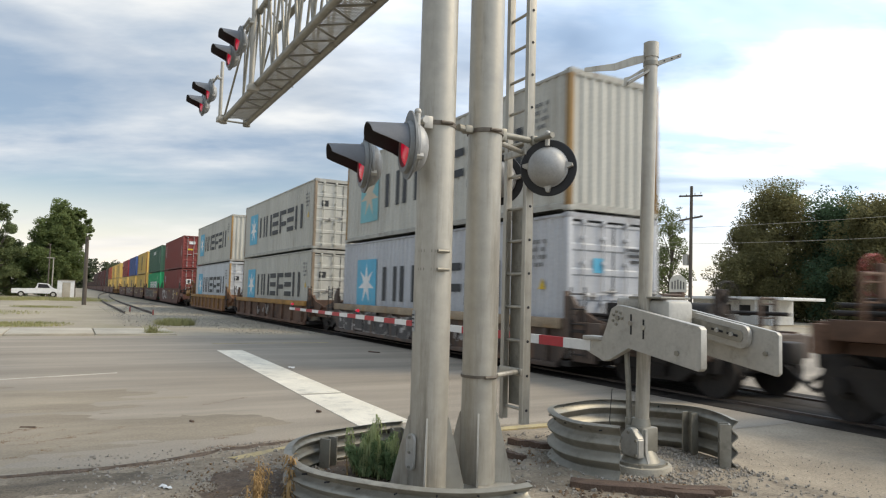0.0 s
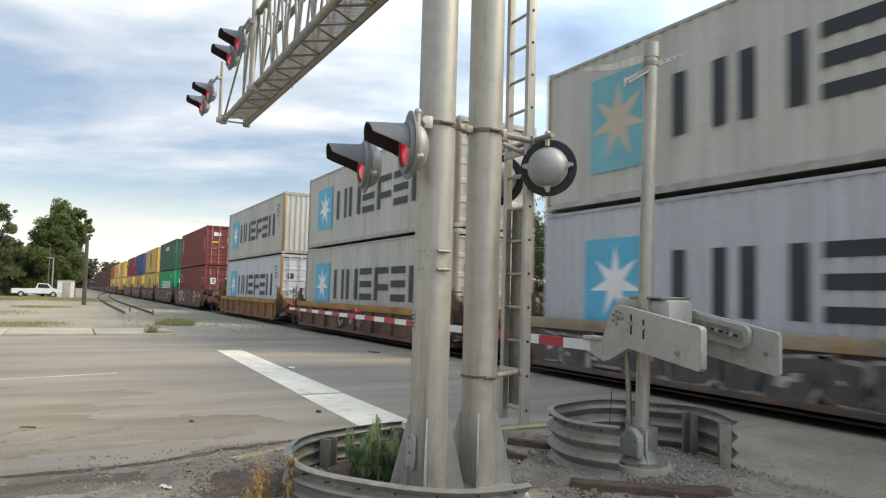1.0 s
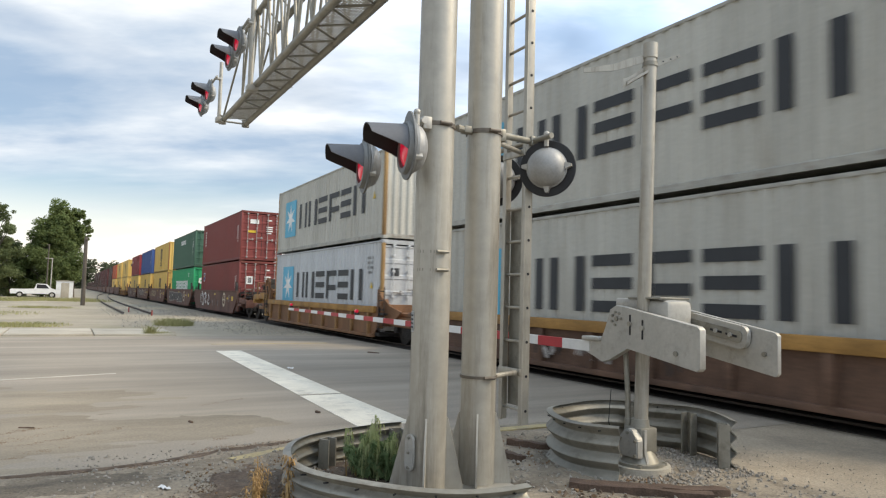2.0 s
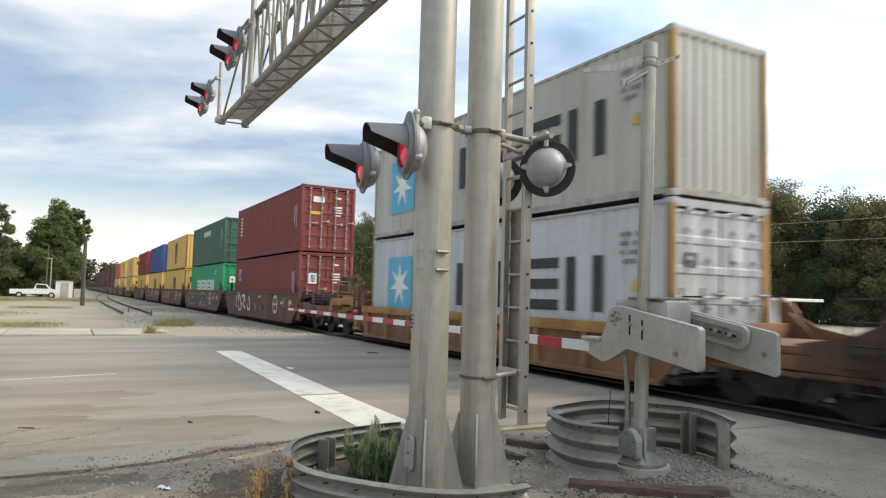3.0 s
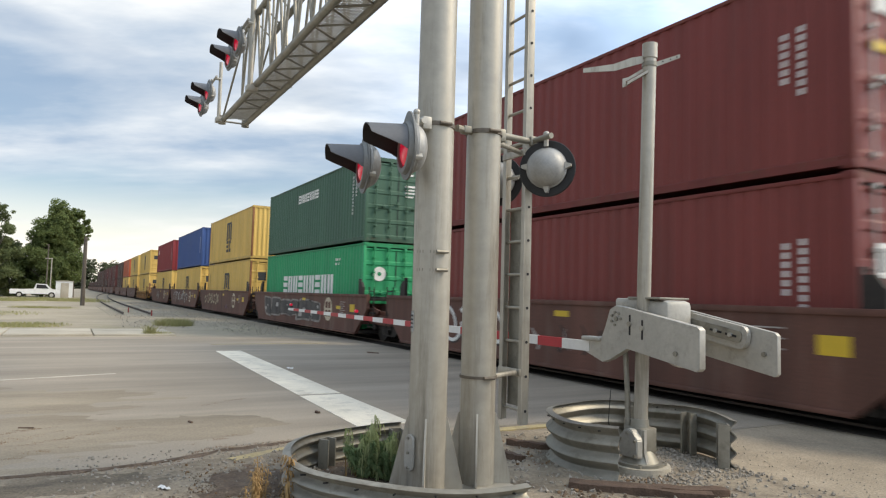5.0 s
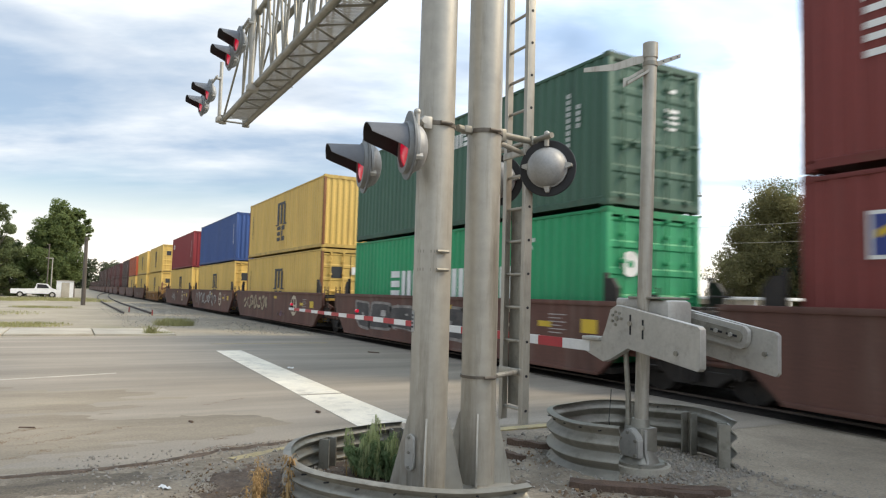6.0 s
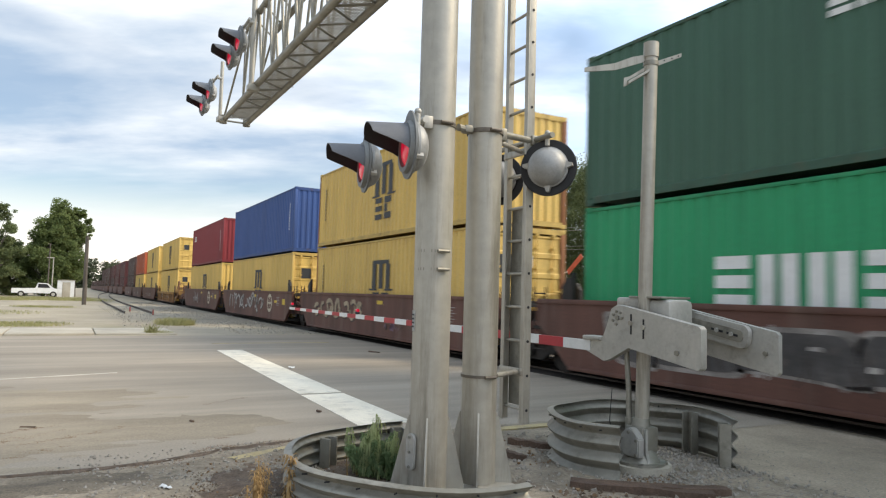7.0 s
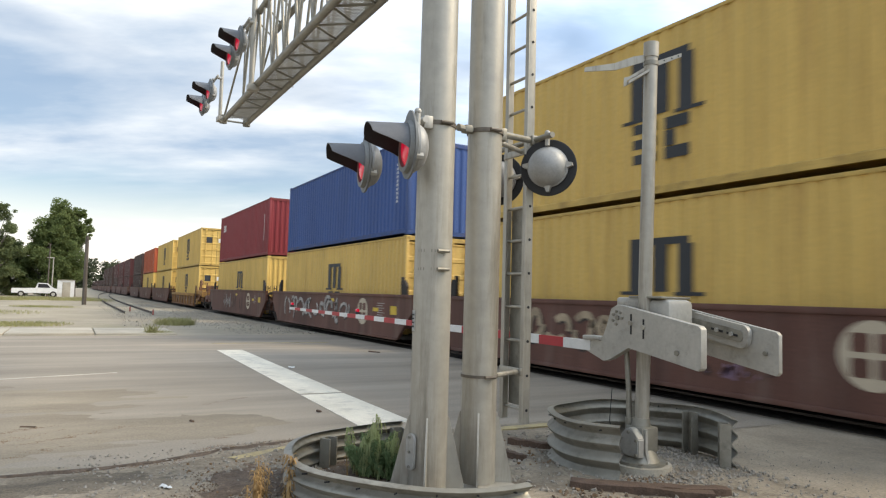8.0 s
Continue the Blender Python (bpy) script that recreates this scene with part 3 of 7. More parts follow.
def few_blocks(n, u0, u1, v0, v1, material, w=0.3):
    def make(c):
        pitch = (u1 - u0) / n
        for i in range(n):
            a, b = u0 + i * pitch, u0 + (i + 0.8) * pitch
            o = level_bars(a, b, v0, v1, 3, (v1 - v0) * 0.25) if i % 3 == 0 else upright_bars(a, b, v0, v1, 2, pitch * w)
            plate(c, "lettering_bar", o, material)
    return make


def stacked_blocks(u0, u1, v0, v1, n, material):
    """Plain blocks one above another."""
    def make(c):
        h = (v1 - v0) / n
        for i in range(n):
            plate(c, "lettering_bar", level_bars(u0, u1, v0 + i * h, v0 + (i + 0.8) * h, 2, h * 0.25), material)
    return make


def flag_patch(u0, v0, u1, v1):
    """A white-edged dark blue patch with two yellow bars."""
    def make(c):
        plate(c, "patch_border", [rect(u0, v0, u1, v1)], MARK_WHITE)
        plate(c, "patch_field", [rect(u0 + 0.05, v0 + 0.05, u1 - 0.05, v1 - 0.05)], paint("marking_navy", (0.03, 0.05, 0.22), 0.6, vary=0.1, scale=2, grain=40, bump=0.02), lift=0.013)
        plate(c, "patch_bar", [[(u0 + 0.1, v1 - 0.35), (u1 - 0.1, v1 - 0.2), (u1 - 0.1, v1 - 0.1), (u0 + 0.1, v1 - 0.25)]], MARK_YELLOW, lift=0.018)
    return make


def arches(v0, v1, u0=-6.85, u1=-5.25):
    """Three dark uprights under a bar, on two short feet."""
    def make(c):
        o = upright_bars(u0 + 0.12, u1 - 0.12, v0, v1 - 0.12, 3, 0.3) + [rect(u0 + 0.12, v1 - 0.12, u1 - 0.2, v1)]
        o += [rect(u0 - 0.1, v0 - 0.06, u0 + 0.5, v0), rect(u1 - 0.5, v0 - 0.06, u1 + 0.1, v0)]
        plate(c, "lettering_bar", o, INK)
    return make


def rings(v0, v1, u0=-6.68, u1=-5.45):
    def make(c):
        m = (u0 + u1) / 2
        plate(c, "lettering_bar", level_bars(u0, m - 0.1, v0, v1, 3, 0.17), INK)
        plate(c, "lettering_bar", level_bars(m + 0.1, u1, v0, v1, 2, 0.2) + [rect(m + 0.1, v0 + 0.22, m + 0.32, v1 - 0.22)], INK)
    return make


def small_print(u, v, n=4, material=None, step=0.16):
    def make(c):
        # short runs of faded bars, row by row
        runs = []
        for i in range(n):
            x = u - 0.1
            for k in range(5 - (i % 2)):
                w = (0.075, 0.05, 0.09, 0.06, 0.08)[(k + 2 * i) % 5]
                if (k + i) % 4 != 3:
                    runs.append(rect(x, v - i * step, x + w, v - i * step + 0.085))
                x += w + 0.03
        tagged(plate(c, "small_print", runs, material or FADED), kind="stuff")
    return make


def down_print(u, v0, v1, material):
    def make(c):
        n = int((v1 - v0) / 0.125)
        tagged(plate(c, "small_print", [rect(u, v0 + i * 0.125, u + 0.07, v0 + i * 0.125 + 0.085) for i in range(n)], material), kind="stuff")
    return make


def on_door(y0, z0, y1, z1, material):
    def make(c):
        plate(c, "door_sticker", [rect(y0, z0, y1, z1)], material, end=True, lift=0.008)
    return make


def round_mark(y, z, r, outer, inner):
    def make(c):
        plate(c, "round_mark", [arc(r, 0, 345, 23, y, z)], outer, end=True, lift=0.008)
        plate(c, "round_mark", [arc(r * 0.3, 0, 345, 15, y, z)], inner, end=True, lift=0.013)
    return make


# ---- well cars ----
STEEL = {
    "brown": paint("well_car_brown", (0.135, 0.060, 0.043), 0.7, vary=0.38, scale=1.1, grain=25, bump=0.1, dirt=(0.22, 0.165, 0.13), dirt_amount=0.6, streak=True),
    "orange": paint("well_car_orange", (0.23, 0.115, 0.055), 0.78, vary=0.4, scale=1.6, grain=25, bump=0.2, dirt=(0.13, 0.085, 0.06), dirt_amount=0.8, streak=True),
    "rust": paint("well_car_rust", (0.15, 0.085, 0.055), 0.8, vary=0.45, scale=1.6, grain=25, bump=0.2, dirt=(0.06, 0.042, 0.034), dirt_amount=0.8),
    "grey": paint("well_car_sooty", (0.105, 0.078, 0.062), 0.75, vary=0.4, scale=1.0, grain=25, bump=0.2, dirt=(0.22, 0.11, 0.055), dirt_amount=0.85, streak=True),
}
BRAKE_RED = paint("brake_red", (0.30, 0.05, 0.04), 0.6, vary=0.3, scale=4, grain=30, bump=0.05, dirt=RUST)
SILL_YELLOW = paint("sill_yellow", (0.40, 0.215, 0.06), 0.75, vary=0.4, scale=1.3, grain=30, bump=0.1, dirt=(0.19, 0.135, 0.095), dirt_amount=0.95)
SILL_PALE = paint("sill_pale", (0.36, 0.28, 0.19), 0.8, vary=0.4, scale=1.2, grain=30, bump=0.1, dirt=(0.36, 0.18, 0.04), dirt_amount=0.95)
RIB = paint("rib_ochre", (0.33, 0.18, 0.07), 0.75, vary=0.35, scale=2, grain=30, bump=0.1, dirt=(0.14, 0.09, 0.06), dirt_amount=0.8)
TAG_PALE = paint("spray_pale", (0.44, 0.41, 0.38), 0.7, vary=0.4, scale=3, grain=30, bump=0.03, dirt=(0.09, 0.06, 0.05), dirt_amount=0.9)
TAG_RIM = paint("spray_grey", (0.30, 0.27, 0.245), 0.7, vary=0.5, scale=3, grain=30, bump=0.03, dirt=(0.09, 0.065, 0.055), dirt_amount=0.95)
TAG_FILL = paint("spray_charcoal", (0.085, 0.078, 0.075), 0.7, vary=0.45, scale=2.2, grain=30, bump=0.03, dirt=(0.16, 0.13, 0.11), dirt_amount=0.7)
TAG_TAN = paint("spray_tan", (0.42, 0.33, 0.22), 0.7, vary=0.35, scale=3, grain=30, bump=0.03, dirt=(0.12, 0.08, 0.06), dirt_amount=0.8)
TAG_VIOLET = paint("spray_violet", (0.24, 0.15, 0.21), 0.7, vary=0.3, scale=3, grain=30, bump=0.03)
TAG_BLACK = paint("spray_black", (0.045, 0.034, 0.03), 0.7, vary=0.3, scale=3, grain=30, bump=0.03)
SY = 1.50       # half width over the sides of the well


def well_side_mesh(top, ribbed):
    """One side of the well, from end to end, in the x z plane; outer face at y = 0."""
    bm = NB()
    a = CL / 2 + 0.42
    o = [(-a, 0.75), (-a + 0.5, 0.22), (a - 0.5, 0.22), (a, 0.75), (a, top), (-a, top)]
    if ribbed:
        prism(bm, o, 0.02, Matrix.Translation((0, 0.10, 0)) @ XZ)
        box(bm, -a + 0.45, -0.01, 0.20, a - 0.45, 0.12, 0.30, 0.01)
    else:
        out, low = CL / 2 + 1.10, CL / 2 + 0.10
        o = [(-out, top), (-out, 1.05), (-low, 0.22), (low, 0.22), (out, 1.05), (out, top)]
        prism(bm, o, 0.10, Matrix.Translation((0, 0.10, 0)) @ XZ)
        box(bm, -low, -0.03, 0.20, low, 0.0, 0.27, 0.008)
        box(bm, -out, -0.03, top - 0.07, out, 0.10, top + 0.02, 0.01)
        for x in (-out + 0.03, out - 0.03):
            box(bm, x - 0.03, -0.02, 1.05, x + 0.03, 0.0, top - 0.08, 0.006)
    return bm


def end_walk_mesh():
    """The plate under a slatted walkway at the height of the well's sides."""
    bm = NB()
    box(bm, 0.0, -1.38, 1.32, 1.15, 1.38, 1.395, 0.01)
    return bm


def slat_mesh():
    bm = NB()
    box(bm, 0.04, 0.0, 1.396, 1.11, 0.16, 1.45, 0.006)
    return bm


def truck_mesh():
    """Two cast side frames with a bolster between them."""
    bm = NB()
    o = [(-1.15, 0.40), (-1.15, 0.62), (-0.75, 0.74), (-0.45, 0.72), (0.45, 0.72), (0.75, 0.74), (1.15, 0.62), (1.15, 0.40), (0.72, 0.40), (0.42, 0.20), (-0.42, 0.20), (-0.72, 0.40)]
    for y in (-1.04, 0.92):
        prism(bm, o, 0.12, Matrix.Translation((0, y + 0.12, 0)) @ XZ)
    box(bm, -0.25, -1.1, 0.42, 0.25, 1.1, 0.70, 0.02)
    for y in (-1.12, 1.12):
        for x in (-0.9, 0.9):
            rod(bm, (x, y - 0.03, 0.46), (x, y + 0.03, 0.46), 0.11, seg=14)
        for x in (-0.13, 0, 0.13):
            rod(bm, (x, y, 0.26), (x, y, 0.46), 0.05, seg=8)
    return bm


def wheelset_mesh():
    bm = NB()
    rod(bm, (0, -1.0, 0), (0, 1.0, 0), 0.075, seg=12)
    for s in (-1, 1):
        rod(bm, (0, s * 0.70, 0), (0, s * 0.83, 0), 0.42, 0.42, seg=36)
        rod(bm, (0, s * 0.67, 0), (0, s * 0.70, 0), 0.45, seg=36)
        rod(bm, (0, s * 0.83, 0), (0, s * 0.86, 0), 0.15, 0.11, seg=18)
        for k in range(6):
            a = k * math.pi / 3
            rod(bm, (0.26 * math.cos(a), s * 0.82, 0.26 * math.sin(a)), (0.26 * math.cos(a), s * 0.836, 0.26 * math.sin(a)), 0.035, seg=8)
    return bm


def add_truck(car, x, turning):
    t = placed("truck", cached(("truck", ""), truck_mesh, RUBBER), car, at=pose(x, 0, 0.04))
    for dx in (-0.9, 0.9):
        w = placed("wheelset", cached(("wheelset", ""), wheelset_mesh, RUBBER), t, at=pose(dx, 0, 0.42))
        if turning:
            WHEELS.append((w, dx))


def end_deck_mesh(length, wide):
    """The narrow platform over the truck: deck, centre sill and draft gear box."""
    bm = NB()
    box(bm, 0, -wide, 0.86, length, wide, 0.98, 0.015)
    box(bm, 0, -0.28, 0.55, length, 0.28, 0.86, 0.015)
    box(bm, -0.05, -1.42, 0.55, 0.12, 1.42, 1.22, 0.02)
    for y in (-1.2, 1.2):
        prism(bm, [(0.1, 0.98), (0.55, 0.98), (0.1, 1.4)], 0.05, Matrix.Translation((0, y, 0)) @ XZ)
    return bm


def bearer_mesh():
    bm = NB()
    box(bm, -0.07, -1.06, 0.62, 0.07, 1.06, 0.86, 0.01)
    return bm


def side_beam_mesh():
    bm = NB()
    box(bm, 0.0, -0.05, 0.66, 1.75, 0.05, 0.86, 0.01)
    rod(bm, (0.1, 0, 0.62), (1.75, 0, 0.60), 0.05, seg=8)
    return bm


def shoulder_mesh():
    """A sloping plate down from the well's bulkhead to the deck."""
    bm = NB()
    prism(bm, [(0.0, 0.70), (0.9, 0.80), (1.3, 1.02), (0.55, 1.16), (0.0, 1.42)], 0.04, XZ)
    return bm


def coupler_mesh():
    bm = NB()
    box(bm, 0.0, -0.10, 0.68, 0.75, 0.10, 0.90, 0.02)
    box(bm, 0.65, -0.2, 0.62, 0.98, 0.17, 0.96, 0.05)
    rod(bm, (0.5, 0.3, 0.62), (0.9, 0.32, 0.30), 0.03, seg=8)
    rod(bm, (0.9, 0.32, 0.30), (1.2, 0.3, 0.5), 0.03, seg=8)
    return bm


def rail_hoop_mesh(h):
    bm = NB()
    box(bm, -0.035, -0.03, 0, 0.035, 0.03, h, 0.006)
    box(bm, -0.035, 0.37, 0, 0.035, 0.43, h, 0.006)
    rod(bm, (0, 0, h - 0.02), (0, 0.4, h - 0.02), 0.025, seg=8)
    for z in (0.25, 0.5):
        if z < h:
            rod(bm, (0, 0, z), (0, 0.4, z), 0.014, seg=6)
    return bm


def side_ladder_mesh():
    """A short climbing ladder at the corner of a car."""
    bm = NB()
    for x in (-0.2, 0.2):
        rod(bm, (x, 0, 0.45), (x, 0, 1.75), 0.018, seg=6)
    for z in (0.5, 0.78, 1.06, 1.34, 1.62):
        rod(bm, (-0.2, 0, z), (0.2, 0, z), 0.014, seg=6)
    box(bm, -0.2, 0.0, 0.9, 0.2, 0.12, 0.96)
    return bm


def guide_mesh():
    """The upright corner guides that steer a container into the well."""
    bm = NB()
    box(bm, 0, -0.05, 0, 0.06, 0.05, 0.55, 0.01)
    prism(bm, [(0.06, 0.0), (0.34, 0.0), (0.34, 0.28), (0.2, 0.45), (0.06, 0.45)], 0.08, Matrix.Translation((0, 0.04, 0)) @ XZ)
    return bm


def brake_wheel_mesh():
    bm = NB()
    n = 20
    for i in range(n):
        a, b = 2 * math.pi * i / n, 2 * math.pi * (i + 1) / n
        rod(bm, (0, 0.28 * math.cos(a), 0.28 * math.sin(a)), (0, 0.28 * math.cos(b), 0.28 * math.sin(b)), 0.018, seg=6)
    for i in range(5):
        a = 2 * math.pi * i / 5
        rod(bm, (0, 0, 0), (0, 0.28 * math.cos(a), 0.28 * math.sin(a)), 0.014, seg=6)
    rod(bm, (-0.06, 0, 0), (0.04, 0, 0), 0.06, seg=10)
    return bm


def well_car(x_right, style, first=False, last=False, turning=False, extra=()):
    """One well under a pair of stacked containers; its +x container end is at x_right."""
    top = 1.49 if style == "brown" else 1.15
    words = {"rust": "dark rusty brown well car with ribbed sides", "brown": "dirty brown well car with sprayed tags on its sides", "orange": "rusty orange well car with ribbed sides and yellow sill", "grey": "rusty brown well car with ribbed sides and yellow sill"}[style]
    car = thing("well_car", words, "freight car", pose(x_right - CL / 2, TRACK_Y, 0), "well cars of the train")
    mat = STEEL[style]
    ribbed = style != "brown"
    side = cached(("side", style), lambda: well_side_mesh(top, style != "brown"), mat)
    for k in (0, 180):
        s = placed("side", side, car, at=pose(0, -SY if k == 0 else SY, 0, 0, 0, k))
        if ribbed:
            def sill():
                bm = NB()
                box(bm, -CL / 2 - 0.1, -0.02, 0.95, CL / 2 + 0.1, 0.16, 1.15, 0.012)
                return bm
            def rib():
                bm = NB()
                box(bm, -0.06, -0.012, 0.26, 0.06, 0.1, 0.95, 0.008)
                return bm
            stay = cached(("rib", style), rib, RIB if style == "orange" else mat)
            for i in range(9):
                placed("rib", stay, s, at=pose((i - 4) * (CL - 0.7) / 8, 0, 0))
            placed("sill", cached(("sill", style), sill, SILL_PALE if style == "grey" else SILL_YELLOW), s)
    bm = NB()
    box(bm, -CL / 2 - 0.3, -SY + 0.12, 0.24, CL / 2 + 0.3, SY - 0.12, 0.34)
    for x in (-4.5, 0, 4.5):
        box(bm, x - 0.2, -SY + 0.12, 0.34, x + 0.2, SY - 0.12, 0.355)
    placed("floor", CACHE.setdefault(("floor", style), mesh_of("floor", bm, RUBBER)), car)
    a = CL / 2 + 0.35
    deck = cached(("end_deck", style), lambda: end_deck_mesh(1.75, 1.1), mat)
    for k in (0, 180):
        d = placed("end_deck", deck, car, at=pose(a if k == 0 else -a, 0, 0, 0, 0, k))
        for x in (0.35, 0.95, 1.5):
            placed("cross_bearer", cached(("cross_bearer", style), bearer_mesh, mat), d, at=pose(x, 0, 0))
        for y in (-1.12, 1.12):
            placed("side_beam", cached(("side_beam", style), side_beam_mesh, mat), d, at=pose(0, y, 0))
        for y in (-1.26, 1.30):
            placed("shoulder", cached(("shoulder", style), shoulder_mesh, mat), d, at=pose(0, y, 0))
    if style == "brown":
        for k in (0, 180):
            deck_top = placed("end_walkway", cached(("end_walkway", ""), end_walk_mesh, RUBBER), car, at=pose(CL / 2 + 0.12 if k == 0 else -CL / 2 - 0.12, 0, 0, 0, 0, k))
            for j in range(9):
                placed("slat", cached(("slat", ""), slat_mesh, RUBBER), deck_top, at=pose(0, -1.10 + 0.255 * j, 0))
    guide = cached(("guide", style), guide_mesh, RUBBER if style == "brown" else mat)
    rungs = cached(("side_ladder", ""), side_ladder_mesh, RUBBER)
    for sx in (-1, 1):
        placed("side_ladder", rungs, car, at=pose(sx * (CL / 2 + (1.18 if style == "brown" else 0.62)), -SY + 0.12 if style == "brown" else -SY + 0.02, 0))
    for sx in (-1, 1):
        for y in (-1.36, 1.36):
            placed("corner_guide", guide, car, at=pose(sx * (CL / 2 + 0.12), y, top - 0.02, 0, 0, 0 if sx > 0 else 180))
    if first:
        add_truck(car, CL / 2 + 2.2, turning)
        placed("coupler", cached(("coupler", ""), coupler_mesh, RUBBER), car, at=pose(CL / 2 + 3.0, 0, 0))
    if last:
        add_truck(car, -CL / 2 - 2.2, turning)
        placed("coupler", cached(("coupler", ""), coupler_mesh, RUBBER), car, at=pose(-CL / 2 - 3.0, 0, 0, 0, 0, 180))
    else:
        add_truck(car, -CL / 2 - 1.93, turning)
    for sx, on in ((1, first), (-1, last)):
        if not on:
            continue
        x = sx * (CL / 2 + 2.0)
        rise = 0.30 if style in ("orange", "rust") else 0.0
        up = pose(0, 0, rise)
        bm = NB()
        box(bm, sx * (CL / 2 + 1.9), -1.3, 0.94, sx * (CL / 2 + 3.25), 1.3, 1.03, 0.01)
        box(bm, sx * (CL / 2 + 3.05), -1.45, 0.62, sx * (CL / 2 + 3.25), 1.45, 1.0, 0.02)
        box(bm, sx * (CL / 2 + 1.0), -1.1, 0.62, sx * (CL / 2 + 3.0), 1.1, 0.78, 0.02)
        part("end_platform", bm, SILL_YELLOW if style == "orange" else mat, car, at=up)
        trim_steel = SILL_YELLOW if style == "orange" else mat
        for sy in (-1, 1):
            for k, (u0, u1, lo, hi) in enumerate(((0.45, 1.22, 0.80, 1.10), (1.28, 2.05, 0.84, 1.12), (2.12, 3.02, 0.80, 1.06), (0.42, 1.0, 0.36, 0.74), (1.15, 1.95, 0.66, 0.80))):
                bm = NB()
                box(bm, sx * (CL / 2 + u0), sy * (1.38 - 0.06 * (k % 2)), lo, sx * (CL / 2 + u1), sy * (1.46 - 0.03 * (k % 2)), hi, 0.015)
                part("side_panel", bm, trim_steel if k != 4 else mat, car, at=up if k < 3 else None)
            # bent bracket on the deck
            if style not in ("orange", "rust"):
                continue
            bm = NB()
            x0 = CL / 2 + 1.05
            bend = [(x0, 1.05), (x0, 1.62), (x0 + 0.08, 1.78), (x0 + 0.25, 1.82), (x0 + 0.5, 1.70), (x0 + 0.58, 1.50)]
            for p, q in zip(bend, bend[1:]):
                rod(bm, (sx * p[0], sy * 1.22, p[1]), (sx * q[0], sy * 1.22, q[1]), 0.075, seg=8)
            box(bm, sx * (x0 - 0.16), sy * 1.12, 1.03, sx * (x0 + 0.16), sy * 1.32, 1.38, 0.02)
            part("deck_bracket", bm, mat, car, at=up)
        # brake valve, pipes and walk boards crowd the deck
        bm = NB()
        box(bm, sx * (CL / 2 + 0.55), -0.75, 1.02, sx * (CL / 2 + 1.15), 0.75, 1.48, 0.03)
        box(bm, sx * (CL / 2 + 2.35), -0.95, 1.02, sx * (CL / 2 + 2.85), 0.1, 1.34, 0.03)
        for z, y in ((1.14, -1.15), (1.24, -1.05), (1.36, 1.1)):
            rod(bm, (sx * (CL / 2 + 0.4), y, z), (sx * (CL / 2 + 3.1), y, z), 0.035, seg=8)
        part("brake_gear", bm, RUBBER if style != "orange" else mat, car, at=up)
        # brake hoses hang beside the coupler
        for y, drop in ((-0.42, 0.34), (-0.30, 0.26)):
            bm = NB()
            loop = [(CL / 2 + 3.0 + 0.09 * k, 0.68 - drop * math.sin(math.pi * k / 7)) for k in range(8)]
            for p, q in zip(loop, loop[1:]):
                rod(bm, (sx * p[0], y, p[1]), (sx * q[0], y, q[1]), 0.028, seg=7)
            part("brake_hose", bm, RUBBER, car)
        hoop = cached(("handrail", style), lambda: rail_hoop_mesh(0.62), mat)
        for y in (-1.4, 1.0):
            placed("handrail", hoop, car, at=pose(sx * (CL / 2 + 2.6), y, 1.03 + rise))
        if style != "orange":
            st = NB()
            high = 0.35 if style == "rust" else 0.0
            x = sx * (CL / 2 + 2.9)
            box(st, x - 0.08, -0.5, 1.0, x + 0.08, -0.3, 1.75 + high, 0.02)
            if style == "brown":
                box(st, x - 0.22, -0.5, 1.0, x + 0.18, 0.3, 1.9, 0.06)
                box(st, x - 0.12, -0.35, 1.9, x + 0.12, 0.1, 2.2, 0.05)
            part("brake_stand", st, RUBBER if style == "brown" else mat, car)
            placed("brake_wheel", cached(("brake_wheel", style), brake_wheel_mesh, BRAKE_RED if style == "rust" else RUBBER), car, at=pose(x + sx * 0.12, -0.4, 1.6 + high))
            x = sx * (CL / 2 + 2.0)
        bm = NB()
        rod(bm, (x - 0.35, 0.0, 1.3), (x + 0.45, 0.0, 1.3), 0.22, seg=20)
        part("air_reservoir", bm, RUBBER, car, at=up)
    for m in extra:
        m(car)
    TRAIN.append((car, car.matrix_basis.copy()))
    return car


def side_plate(car, name, outlines, material, lift=0.006):
    bm = NB()
    for o in outlines:
        prism(bm, [(u + CL / 2, v) for u, v in o], 0.004, Matrix.Translation((0, -SY - lift + 0.004, 0)) @ XZ)
    return part(name, bm, material, car)


def round_emblem(u, v=0.95, r=0.42):
    """A pale disc with a dark cross of plain bars."""
    def make(car):
        side_plate(car, "round_emblem", [arc(r, 0, 348, 30, u, v)], MARK_CREAM)
        q = r * 0.36
        for sx in (-1, 1):
            for sz in (-1, 1):
                side_plate(car, "emblem_bar", [soft_rect(u + sx * q - 0.115, v + sz * q - 0.115, u + sx * q + 0.115, v + sz * q + 0.115, 0.04)], STEEL["brown"], lift=0.011)
    return make


